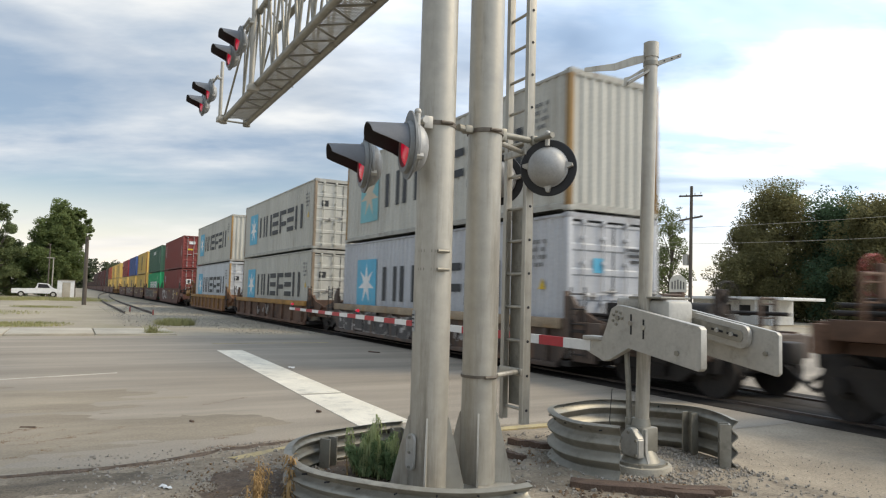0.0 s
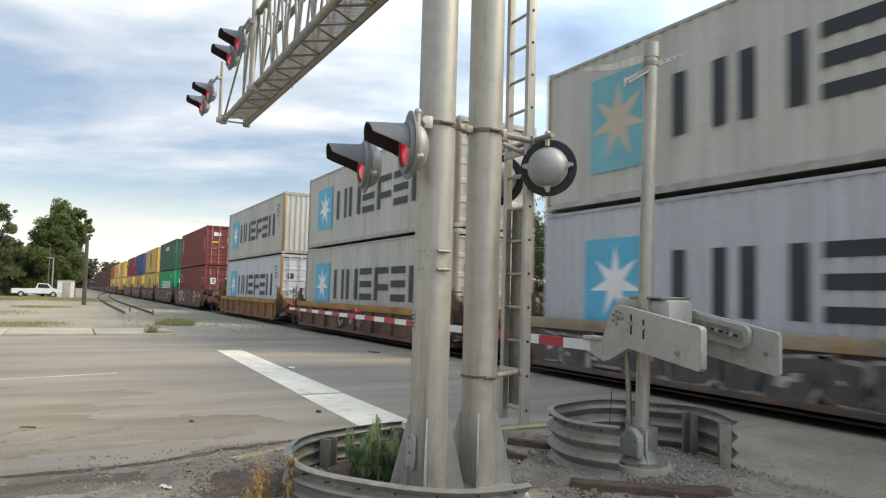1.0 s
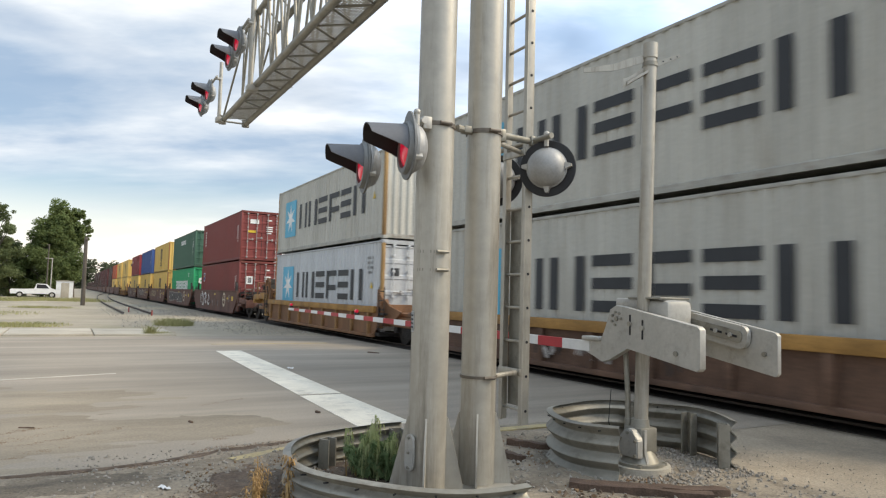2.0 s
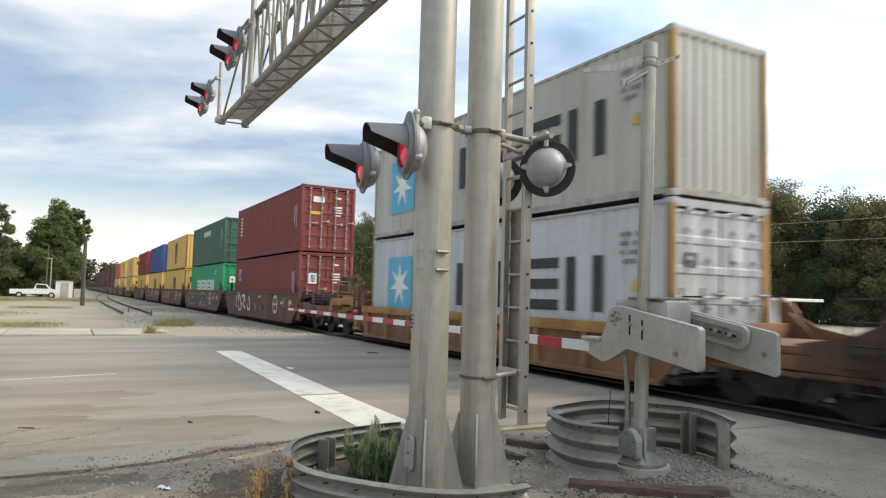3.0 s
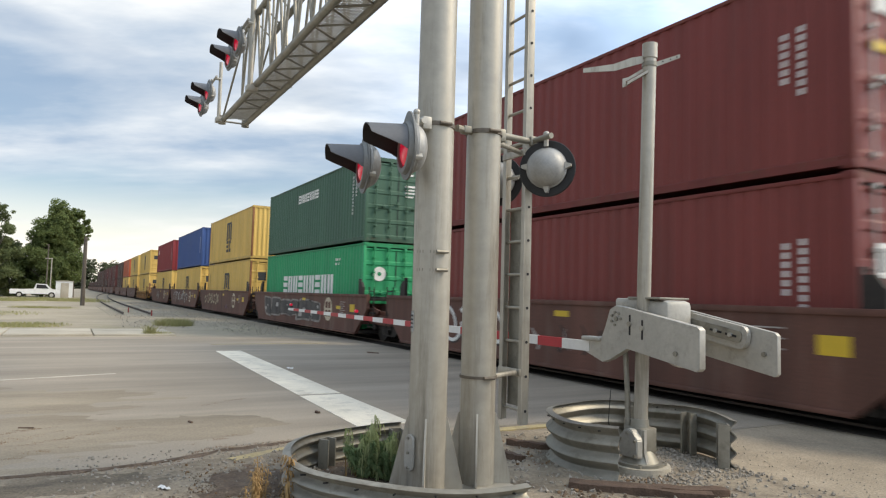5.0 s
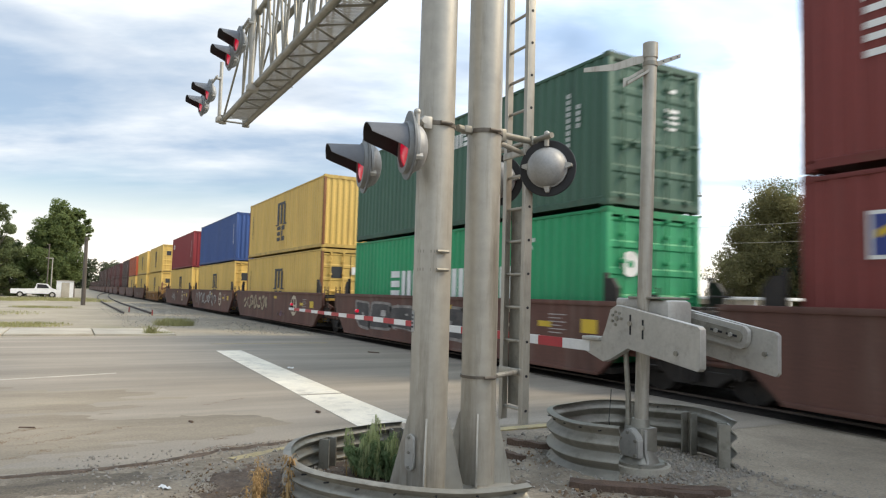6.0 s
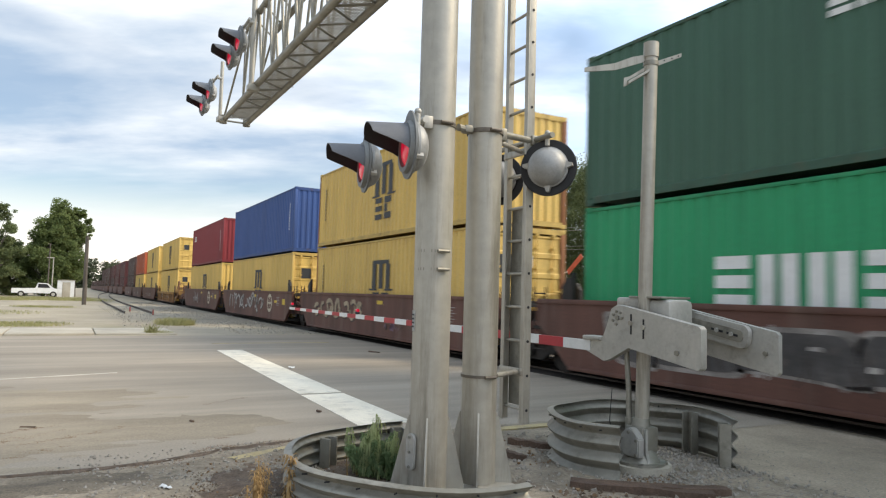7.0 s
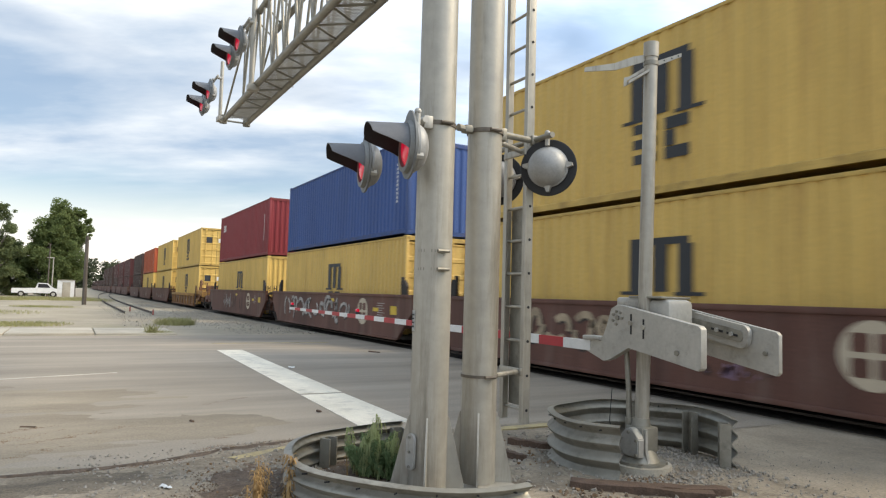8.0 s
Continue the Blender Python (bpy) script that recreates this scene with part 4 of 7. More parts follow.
def sprayed(u0, u1, v0, v1, material, seed, n=6):
    """Faded sprayed strokes: leaning, uneven runs of thin paint."""
    def make(car):
        rnd = random.Random(seed)
        w = (u1 - u0) / n
        for dark in (False, True):
            outl = []
            for i in range(n):
                if rnd.random() < 0.18:
                    continue
                cu = u0 + (i + 0.5) * w + rnd.uniform(-0.2, 0.2) * w
                for _ in range(2 if dark else 4):
                    u = cu + rnd.uniform(-0.42, 0.42) * w
                    a = v0 + (v1 - v0) * rnd.uniform(0.0, 0.35)
                    b = a + (v1 - a) * rnd.uniform(0.35, 0.95)
                    t = rnd.uniform(0.02, 0.075) if not dark else rnd.uniform(0.015, 0.04)
                    lean, bow = rnd.uniform(-0.16, 0.22), rnd.uniform(-0.10, 0.10)
                    left, right = [], []
                    for k in range(6):
                        f = k / 5
                        uu = u + lean * f + bow * math.sin(math.pi * f)
                        ww = t * (0.35 + 0.65 * math.sin(math.pi * min(1, 0.15 + f * 0.8))) * rnd.uniform(0.8, 1.2)
                        left.append((uu - ww, a + (b - a) * f))
                        right.append((uu + ww, a + (b - a) * f + rnd.uniform(0, 0.02)))
                    outl.append(left[::-1] + right)
            for o in outl:
                side_plate(car, "sprayed_tag", [o], (TAG_BLACK if material is not TAG_BLACK else TAG_PALE) if dark else material, lift=0.011 if dark else 0.006)
    return make


def bubbles(u0, u1, v0, v1, seed, n):
    """Fat sprayed shapes side by side: pale rims round dark, uneven fills."""
    def make(car):
        rnd = random.Random(seed)
        u = u0
        while u < u1:
            w = (u1 - u0) / n * rnd.uniform(0.7, 1.35)
            cu, cv = u + w / 2, (v0 + v1) / 2 + rnd.uniform(-0.06, 0.06)
            b = (v1 - v0) / 2 * rnd.uniform(0.8, 1.08)
            k, lean = rnd.uniform(0, 6), rnd.uniform(-0.2, 0.3)
            def ring(f, s):
                o = []
                for j in range(28):
                    t = 2 * math.pi * j / 28
                    c, d = math.cos(t), math.sin(t)
                    e = 1 + 0.10 * math.sin(2 * t + k) + 0.07 * math.sin(3 * t + 2 * k)
                    x = w * 0.52 * math.copysign(abs(c) ** 0.36, c) * e
                    z = b * math.copysign(abs(d) ** 0.36, d) * e
                    o.append((cu + x * f + lean * z * f + s, cv + z * f + s * 0.4))
                return o
            side_plate(car, "sprayed_tag", [ring(1.0, 0)], TAG_RIM, lift=0.005)
            side_plate(car, "sprayed_tag", [ring(0.83, rnd.uniform(-0.03, 0.03))], TAG_FILL, lift=0.010)
            for _ in range(rnd.choice((1, 1, 2))):
                f, s = rnd.uniform(0.08, 0.22), rnd.uniform(-0.3, 0.3) * w
                side_plate(car, "sprayed_tag", [ring(f, s)], TAG_PALE, lift=0.015)
            u += w * 0.92
    return make


def hoops(u0, u1, v0, v1, seed, n, material, wide=0.10):
    """Large overlapping sprayed hoops and hooks with a dark edge on one side."""
    def make(car):
        rnd = random.Random(seed)
        w = (u1 - u0) / n
        for i in range(n):
            cu, cv = u0 + (i + 0.5) * w, (v0 + v1) / 2 + rnd.uniform(-0.05, 0.05)
            rx, rz = w * rnd.uniform(0.36, 0.5), (v1 - v0) / 2 * rnd.uniform(0.85, 1.05)
            t = wide * rnd.uniform(0.8, 1.25)
            outl = []
            for _ in range(2):
                a0 = rnd.uniform(0, 360)
                a1 = a0 + rnd.uniform(110, 250)
                du, kx, kz = rnd.uniform(-0.3, 0.3) * w, rnd.uniform(0.6, 1.2), rnd.uniform(0.55, 1.0)
                lean = rnd.uniform(-0.25, 0.35)
                ring = arc(1.0, a0, a1, 18)
                outl.append([(cu + du + rx * kx * x + lean * rz * z, cv + rz * kz * z) for x, z in ring] + [(cu + du + (rx * kx - t) * x + lean * rz * z, cv + (rz * kz - t) * z) for x, z in reversed(ring)])
            side_plate(car, "sprayed_tag", [[(u + 0.05, v - 0.04) for u, v in q] for q in outl], TAG_BLACK, lift=0.006)
            for q in outl:
                side_plate(car, "sprayed_tag", [q], material, lift=0.011)
    return make


def yellow_patch(u, v=0.95):
    def make(car):
        side_plate(car, "reflective_patch", [rect(u, v, u + 0.42, v + 0.11)], MARK_YELLOW)
    return make


def yellow_square(u):
    def make(car):
        side_plate(car, "reflective_patch", [rect(u, 0.92, u + 0.42, 1.17)], MARK_YELLOW)
    return make


def data_lines(u, v, n=4):
    def make(car):
        side_plate(car, "small_print", [rect(u, v - 0.07 * i, u + 0.50 - 0.14 * (i % 2), v - 0.07 * i + 0.02) for i in range(n)], TAG_PALE)
    return make


LOW, HIGH = 0.36, 3.283
STAR = emblem(-11.12, 0.68, -9.50, 2.28, MARK_BLUE, MARK_WHITE)
STAR_OLD = emblem(-11.0, 0.60, -9.55, 2.40, MARK_TEAL, MARK_CREAM)
def caution(c):
    plate(c, "caution_mark", [[(-0.95, 1.35), (-0.72, 1.35), (-0.835, 1.58)]], MARK_YELLOW)


NAME = six_blocks(0.95, 2.0)
LINES = small_print(-1.1, 2.3, 4)
DOOR_TAG = [on_door(-0.9, 1.75, -0.62, 2.0, INK), on_door(0.2, 1.9, 0.5, 2.15, MARK_WHITE)]
DOOR_LINES = [on_door(0.30, 2.18, 0.85, 2.24, INK), on_door(0.36, 2.06, 0.80, 2.12, INK), on_door(0.45, 1.94, 0.75, 2.0, INK)]
RED_DOOR = [on_door(0.28, 2.35, 0.55, 2.42, MARK_WHITE), on_door(0.25, 1.95, 0.62, 2.02, MARK_WHITE), on_door(0.25, 1.84, 0.60, 1.89, MARK_WHITE), on_door(0.25, 1.73, 0.62, 1.78, MARK_WHITE), on_door(0.27, 1.60, 0.55, 1.65, MARK_WHITE)]


def build_train():
    # cars seen one after another, from the head of the clip to the tail; x of the container's +x end at the start
    well_car(10.25, "rust", last=True, turning=True)
    well_car(-10.45, "grey", first=True, turning=True, extra=[bubbles(-12.1, -5.0, 0.30, 0.92, 3, 9), sprayed(-11.6, -1.5, 0.28, 0.92, TAG_PALE, 3, 14)])
    container("cool_grey", -10.45, LOW, "door", "cool grey steel container with dark bars and blue star square", marks=[STAR, NAME, LINES, caution, on_door(-0.55, 1.7, -0.25, 2.0, MARK_BLUE)] + DOOR_LINES)
    container("grey", -10.45, HIGH, "panel", "dusty grey steel container with faded teal star square", rusty="ochre", marks=[STAR_OLD, NAME, LINES, caution])
    well_car(-26.5, "rust", turning=True, extra=[sprayed(-8.0, -4, 0.35, 0.9, TAG_PALE, 8, 4)])
    container("grey", -26.5, LOW, "door", "grey steel container with dark bars and blue star square", rusty=True, marks=[STAR, NAME, LINES, caution] + DOOR_TAG)
    container("grey", -26.5, HIGH, "door", "grey steel container with dark bars and blue star square", rusty=True, marks=[STAR, NAME, LINES, caution] + DOOR_TAG)
    well_car(-42.65, "orange", last=True, turning=True)
    container("pale_grey", -42.65, LOW, "door", "grey steel container with dark bars and blue star square", rusty="ochre", marks=[STAR, NAME, LINES, caution] + DOOR_TAG)
    container("grey", -42.65, HIGH, "panel", "grey steel container with dark bars and blue star square", rusty="ochre", marks=[STAR, NAME, LINES, caution])
    tags = [round_emblem(-2.5), yellow_patch(-1.65, 0.98), yellow_patch(-5.6, 1.2), data_lines(-1.3, 1.22, 6), yellow_square(-0.35)]
    well_car(-62.95, "brown", first=True, turning=True, extra=tags + [hoops(-10.9, -7.4, 0.32, 1.42, 15, 4, MARK_WHITE, 0.09), sprayed(-7.2, -4.0, 0.5, 1.1, TAG_BLACK, 4, 4)])
    for z, low in ((LOW, True), (HIGH, False)):
        m = [stacked_blocks(-11.5, -11.15, 1.35, 2.45, 3, MARK_WHITE) if not low else flag_patch(-11.5, 1.75, -10.95, 2.35), down_print(-0.75, 1.1, 2.2, MARK_WHITE), down_print(-1.0, 1.3, 2.1, MARK_WHITE)]
        m += RED_DOOR + ([on_door(-0.78, 1.55, -0.42, 2.0, MARK_WHITE), on_door(-0.70, 1.62, -0.5, 1.93, INK), on_door(-0.7, 0.95, -0.45, 1.1, MARK_YELLOW)] if low else [on_door(-0.82, 1.62, -0.35, 1.75, MARK_YELLOW), on_door(-0.7, 2.15, -0.2, 2.4, MARK_WHITE)])
        container("maroon", -62.95, z, "door", "dark red steel container with pale door bars", marks=m)
    well_car(-79.05, "brown", turning=True, extra=tags + [bubbles(-11.4, -4.6, 0.40, 1.32, 21, 5), sprayed(-11.2, -5.0, 0.45, 1.3, TAG_PALE, 22, 5)])
    container("green", -79.05, LOW, "door", "bright green container with a row of white bars", marks=[few_blocks(9, -9.4, -2.75, 1.10, 1.86, MARK_WHITE, 0.33), small_print(-2.6, 2.35, 2, MARK_WHITE), round_mark(-0.62, 1.85, 0.24, MARK_WHITE, COL("green"))])
    container("dark_green", -79.05, HIGH, "door", "dark green container with small white bars", marks=[few_blocks(7, -7.6, -4.9, 2.03, 2.38, MARK_WHITE, 0.3), down_print(-1.2, 1.0, 2.4, MARK_WHITE), down_print(-0.9, 1.6, 2.2, MARK_WHITE)] + RED_DOOR)
    well_car(-95.0, "brown", turning=True, extra=tags + [hoops(-11.6, -6.4, 0.55, 1.38, 31, 7, TAG_TAN, 0.13), sprayed(-4.9, -4.0, 0.42, 0.75, TAG_VIOLET, 33, 2)])
    container("yellow", -95.0, LOW, "door", "rust-streaked yellow container with dark bars", rusty="red", marks=[arches(1.32, 2.22), rings(0.45, 1.2), down_print(-11.6, 1.0, 2.3, INK), on_door(-0.8, 1.75, -0.35, 2.2, INK), on_door(0.05, 1.9, 0.2, 2.2, MARK_WHITE)])
    container("yellow", -95.0, HIGH, "panel", "rust-streaked yellow container with dark bars", rusty="red", marks=[arches(1.40, 2.42), rings(0.6, 1.3), down_print(-11.6, 1.0, 2.3, INK)])
    well_car(-110.75, "brown", turning=True, extra=tags + [hoops(-11.4, -3.6, 0.40, 1.4, 42, 9, TAG_PALE, 0.12)])
    container("yellow", -110.75, LOW, "door", "yellow container under a blue one", marks=[arches(1.32, 2.22), rings(0.45, 1.2), on_door(-0.8, 1.75, -0.35, 2.2, INK)])
    container("blue", -110.75, HIGH, "panel", "blue steel container with small white marks", marks=[down_print(-0.8, 1.0, 2.3, MARK_WHITE)])
    well_car(-126.6, "brown", last=True, turning=True, extra=tags + [sprayed(-9, -4, 0.45, 1.35, TAG_PALE, 51, 6)])
    container("yellow", -126.6, LOW, "panel", "yellow container under a red one", marks=[arches(1.32, 2.22), rings(0.45, 1.2)])
    container("red", -126.6, HIGH, "panel", "red steel container with small white marks", marks=[few_blocks(2, -11.4, -10.6, 1.9, 2.3, MARK_WHITE), down_print(-1.0, 0.8, 2.3, MARK_WHITE)])
    x = -146.8
    tail = [("yellow", "yellow", "door", 1, 0), ("yellow", "yellow", "door", 0, 0), ("yellow", "orange", "panel", 0, 0), ("brown", "brown", "panel", 0, 1), ("dark_maroon", "dark_maroon", "panel", 1, 0),
            ("dark_maroon", "dark_maroon", "door", 0, 0), ("brown", "dark_maroon", "panel", 0, 1), ("brown", "brown", "door", 1, 0), ("brown", "brown", "panel", 0, 0), ("brown", "brown", "door", 0, 0),
            ("brown", "brown", "door", 0, 0), ("brown", "brown", "panel", 0, 1), ("brown", "brown", "door", 1, 0), ("brown", "brown", "panel", 0, 0), ("brown", "brown", "door", 0, 0), ("brown", "brown", "door", 0, 1)]
    for i, (low, high, end, first, last) in enumerate(tail):
        well_car(x, "orange" if first and i == 0 else "brown", first=bool(first), last=bool(last), extra=[sprayed(-10, -3, 0.45, 1.1, TAG_PALE, 60 + i, 2)])
        for colour, z in ((low, LOW), (high, HIGH))[:2 if i < 10 else 1]:
            marks = ([arches(1.4, 2.35), rings(0.6, 1.3)] if colour == "yellow" else [down_print(-1.0, 0.8, 2.3, MARK_WHITE)]) + ([on_door(-0.8, 1.75, -0.35, 2.2, INK), on_door(0.1, 1.8, 0.3, 2.1, MARK_WHITE)] if end == "door" else [])
            container(colour, x, z, end, "%s steel container far down the train" % colour.replace("_", " "), marks=marks)
        x -= 20.35 if last else 15.95


def COL(c):
    col, dirt, amount = COLOURS[c]
    return container_paint(c, col, dirt, amount)


build_train()

# ---- the crossing signals ----
POLE_A, POLE_B = (-4.695, 2.493), (-4.735, 2.972)
ARM_Z, ARM_END = 4.92, -13.95


def band(bm, x, y, z, r, h=0.05, t=0.012):
    rod(bm, (x, y, z - h / 2), (x, y, z + h / 2), r + t, seg=32)


def build_cantilever():
    c = thing("cantilever_signal_bridge", "grey galvanised steel cantilever over the road with mesh walkway", "signal bridge", pose(POLE_A[0], POLE_A[1], 0))
    o = Vector((POLE_A[0], POLE_A[1], 0))
    for (x, y), r in ((POLE_A, 0.147), (POLE_B, 0.143)):
        bm = NB()
        rod(bm, (x - o.x, y - o.y, 0.03), (x - o.x, y - o.y, 7.2), r, seg=40)
        p = part("pole", bm, GALV, c, "tall galvanised steel pole with stains")
        bm = NB()
        box(bm, x - o.x - 0.30, y - o.y - 0.235, 0.0, x - o.x + 0.30, y - o.y + 0.235, 0.035, 0.004)
        part("base_plate", bm, GALV, p)
        for k in range(4):
            bm = NB()
            a = radians(-32 + 90 * k)
            prism(bm, [(r - 0.004, 0.035), (r + 0.135, 0.035), (r + 0.135, 0.08), (r + 0.012, 0.58), (r - 0.004, 0.60)], 0.014,
                  Matrix.Translation((x - o.x, y - o.y, 0)) @ Matrix.Rotation(a, 4, "Z") @ Matrix.Translation((0, 0.007, 0)) @ XZ)
            part("gusset", bm, GALV, p)
    # hand-hole cover and bands on the poles
    bm = NB()
    prism(bm, soft_rect(-0.05, 0.20, 0.05, 0.47, 0.045), 0.02, Matrix.Rotation(radians(10), 4, "Z") @ Matrix.Translation((0, -0.155, 0)) @ XZ)
    cover = part("hand_hole_cover", bm, ALU, c)
    for v in (0.225, 0.335, 0.445):
        bm = NB()
        rod(bm, (0, -0.186, v), (0, -0.172, v), 0.011, seg=8)
        part("bolt", bm, GALV_DARK, cover, at=Matrix.Rotation(radians(10), 4, "Z"))
    for (x, y), z in ((POLE_A, 1.86), (POLE_A, 1.72), (POLE_A, 2.86), (POLE_B, 2.88), (POLE_B, 0.88)):
        bm = NB()
        band(bm, x - o.x, y - o.y, z, 0.142, 0.022 if z < 2 else 0.034, 0.005 if 1 < z < 2 else 0.012)
        for s in (-1, 1):
            rod(bm, (x - o.x + s * 0.165, y - o.y - 0.05, z), (x - o.x + s * 0.165, y - o.y + 0.05, z), 0.014, seg=8)
        part("pole_band", bm, GALV_DARK if 1 < z < 2 else BAND, c)
    bm = NB()
    rows = []
    for z in (1.24, 1.40):
        rows.append([bm.verts.new((0.1495 * math.cos(radians(a)), 0.1495 * math.sin(radians(a)), z)) for a in range(-122, -85, 6)])
    for k in range(len(rows[0]) - 1):
        bm.faces.new((rows[0][k], rows[0][k + 1], rows[1][k + 1], rows[1][k]))
    bmesh.ops.solidify(bm, geom=list(bm.faces), thickness=0.001)
    st = part("notice_sticker", bm, WHITE, c, "small white printed sticker")
    for z in (1.27, 1.30, 1.33, 1.36):
        bm = NB()
        for a in range(-118, -92, 6):
            box(bm, 0.1500 * math.cos(radians(a)) - 0.006, 0.1500 * math.sin(radians(a)) - 0.003, z, 0.1500 * math.cos(radians(a)) + 0.006, 0.1500 * math.sin(radians(a)) + 0.003, z + 0.012)
        part("small_print", bm, INK, st)
    # GALV_DARK on chords and lattice: shade under the arm put into the colour
    # two lower and two upper chords, bent together by lattice bars
    ya, yb = 0.035, 2.99 - o.y
    z0, z1 = ARM_Z, ARM_Z + 1.25
    xe = ARM_END - o.x
    for y, z in ((ya, z0), (yb, z0), (ya, z1), (yb, z1)):
        bm = NB()
        rod(bm, (0.25, y, z), (xe if z == z0 else xe + 1.9, y, z), 0.052, seg=16)
        if z == z0:
            rod(bm, (xe, y, z - 0.06), (xe, y, z + 0.10), 0.075, seg=18)
        part("chord", bm, GALV_DARK, c)
    n = 12
    step = (xe + 1.3) / n
    for i in range(n):
        a, b = -0.2 + i * step, -0.2 + (i + 1) * step
        bm = NB()
        mid = (a + b) / 2
        rod(bm, (a, ya, z0), (mid, yb, z0 - 0.01), 0.016, seg=8)
        rod(bm, (mid, yb, z0), (b, ya, z0 - 0.01), 0.016, seg=8)
        part("lattice_bar", bm, GALV_DARK, c)
        if b < xe + 1.7:
            continue
        for y in (ya, yb):
            bm = NB()
            rod(bm, (a, y, z0), ((a + b) / 2, y, z1), 0.022, seg=8)
            rod(bm, ((a + b) / 2, y, z1), (b, y, z0), 0.022, seg=8)
            if y == ya:
                rod(bm, (b, y, z0), (b, y, z1), 0.018, seg=8)
            part("lattice_bar", bm, GALV_DARK, c)
        bm = NB()
        rod(bm, (a, ya, z1), (b, yb, z1), 0.014, seg=8)
        part("lattice_bar", bm, GALV_DARK, c)
    bm = NB()
    rod(bm, (xe, ya, z0), (xe, yb, z0), 0.02, seg=8)
    rod(bm, (xe, ya, z0), (xe + 1.9, ya, z1), 0.02, seg=8)
    rod(bm, (xe, yb, z0), (xe + 1.9, yb, z1), 0.02, seg=8)
    part("lattice_bar", bm, GALV_DARK, c)
    # walkway of expanded metal between the lower chords
    bm = NB()
    length = -0.3 - xe
    pitch = 0.05
    k = int(length / pitch)
    for i in range(k):
        x = xe + 0.1 + i * pitch
        for s in (1, -1):
            p, q = (x, ya + 0.03, z0 + 0.02), (x + 0.30, yb - 0.03, z0 + 0.02)
            if s < 0:
                p, q = (x + 0.30, ya + 0.03, z0 + 0.026), (x, yb - 0.03, z0 + 0.026)
            d = Vector((0.009, 0, 0))
            p, q = Vector(p), Vector(q)
            h = Vector((0, 0, 0.006))
            vs = [bm.verts.new(v) for v in (p - d, p + d, q + d, q - d)]
            ws = [bm.verts.new(v + h) for v in (p - d, p + d, q + d, q - d)]
            bm.faces.new(vs)
            bm.faces.new(ws)
            for j in range(4):
                bm.faces.new((vs[j], vs[(j + 1) % 4], ws[(j + 1) % 4], ws[j]))
    part("walkway_mesh", bm, GALV, c)
    # posts that carry the lamps over the lanes
    for x, zt, zb in ((xe + 0.12, ARM_Z + 1.15, ARM_Z - 0.05), (xe + 2.78, ARM_Z + 1.9, ARM_Z - 0.10)):
        bm = NB()
        rod(bm, (x, ya - 0.09, zb), (x, ya - 0.09, zt), 0.045 if x > xe + 1 else 0.036, seg=16)
        box(bm, x - 0.08, ya - 0.15, zb - 0.02, x + 0.08, ya + 0.03, zb + 0.08, 0.01)
        part("lamp_post", bm, GALV, c)
    return c


def shell(rows, seg, a0, a1):
    """Rings of (y, r) turned about the y axis from angle a0 to a1, in degrees; closed if a full turn."""
    bm = NB()
    full = abs(a1 - a0) >= 359
    n = seg if full else seg + 1
    g = [[bm.verts.new((r * math.cos(radians(a0 + (a1 - a0) * i / seg)), y, r * math.sin(radians(a0 + (a1 - a0) * i / seg)))) for i in range(n)] for y, r in rows]
    for a, b in zip(g, g[1:]):
        for i in range(seg):
            j = (i + 1) % n
            bm.faces.new((a[i], a[j], b[j], b[i]))
    return bm


VISOR = paint("visor_grey", (0.13, 0.135, 0.145), 0.5, vary=0.12, scale=4, grain=50, bump=0.04)
PLATE = paint("lamp_backing_grey", (0.20, 0.205, 0.20), 0.55, metal=0.1, vary=0.14, scale=6, grain=50, bump=0.04, dirt=(0.1, 0.09, 0.075))
HOUSING = paint("lamp_housing", (0.36, 0.36, 0.35), 0.55, metal=0.3, vary=0.14, scale=6, grain=50, bump=0.06, dirt=(0.25, 0.23, 0.2))
INSIDE = paint("visor_inside", (0.02, 0.02, 0.022), 0.7, vary=0.2, scale=4, grain=50, bump=0.02)


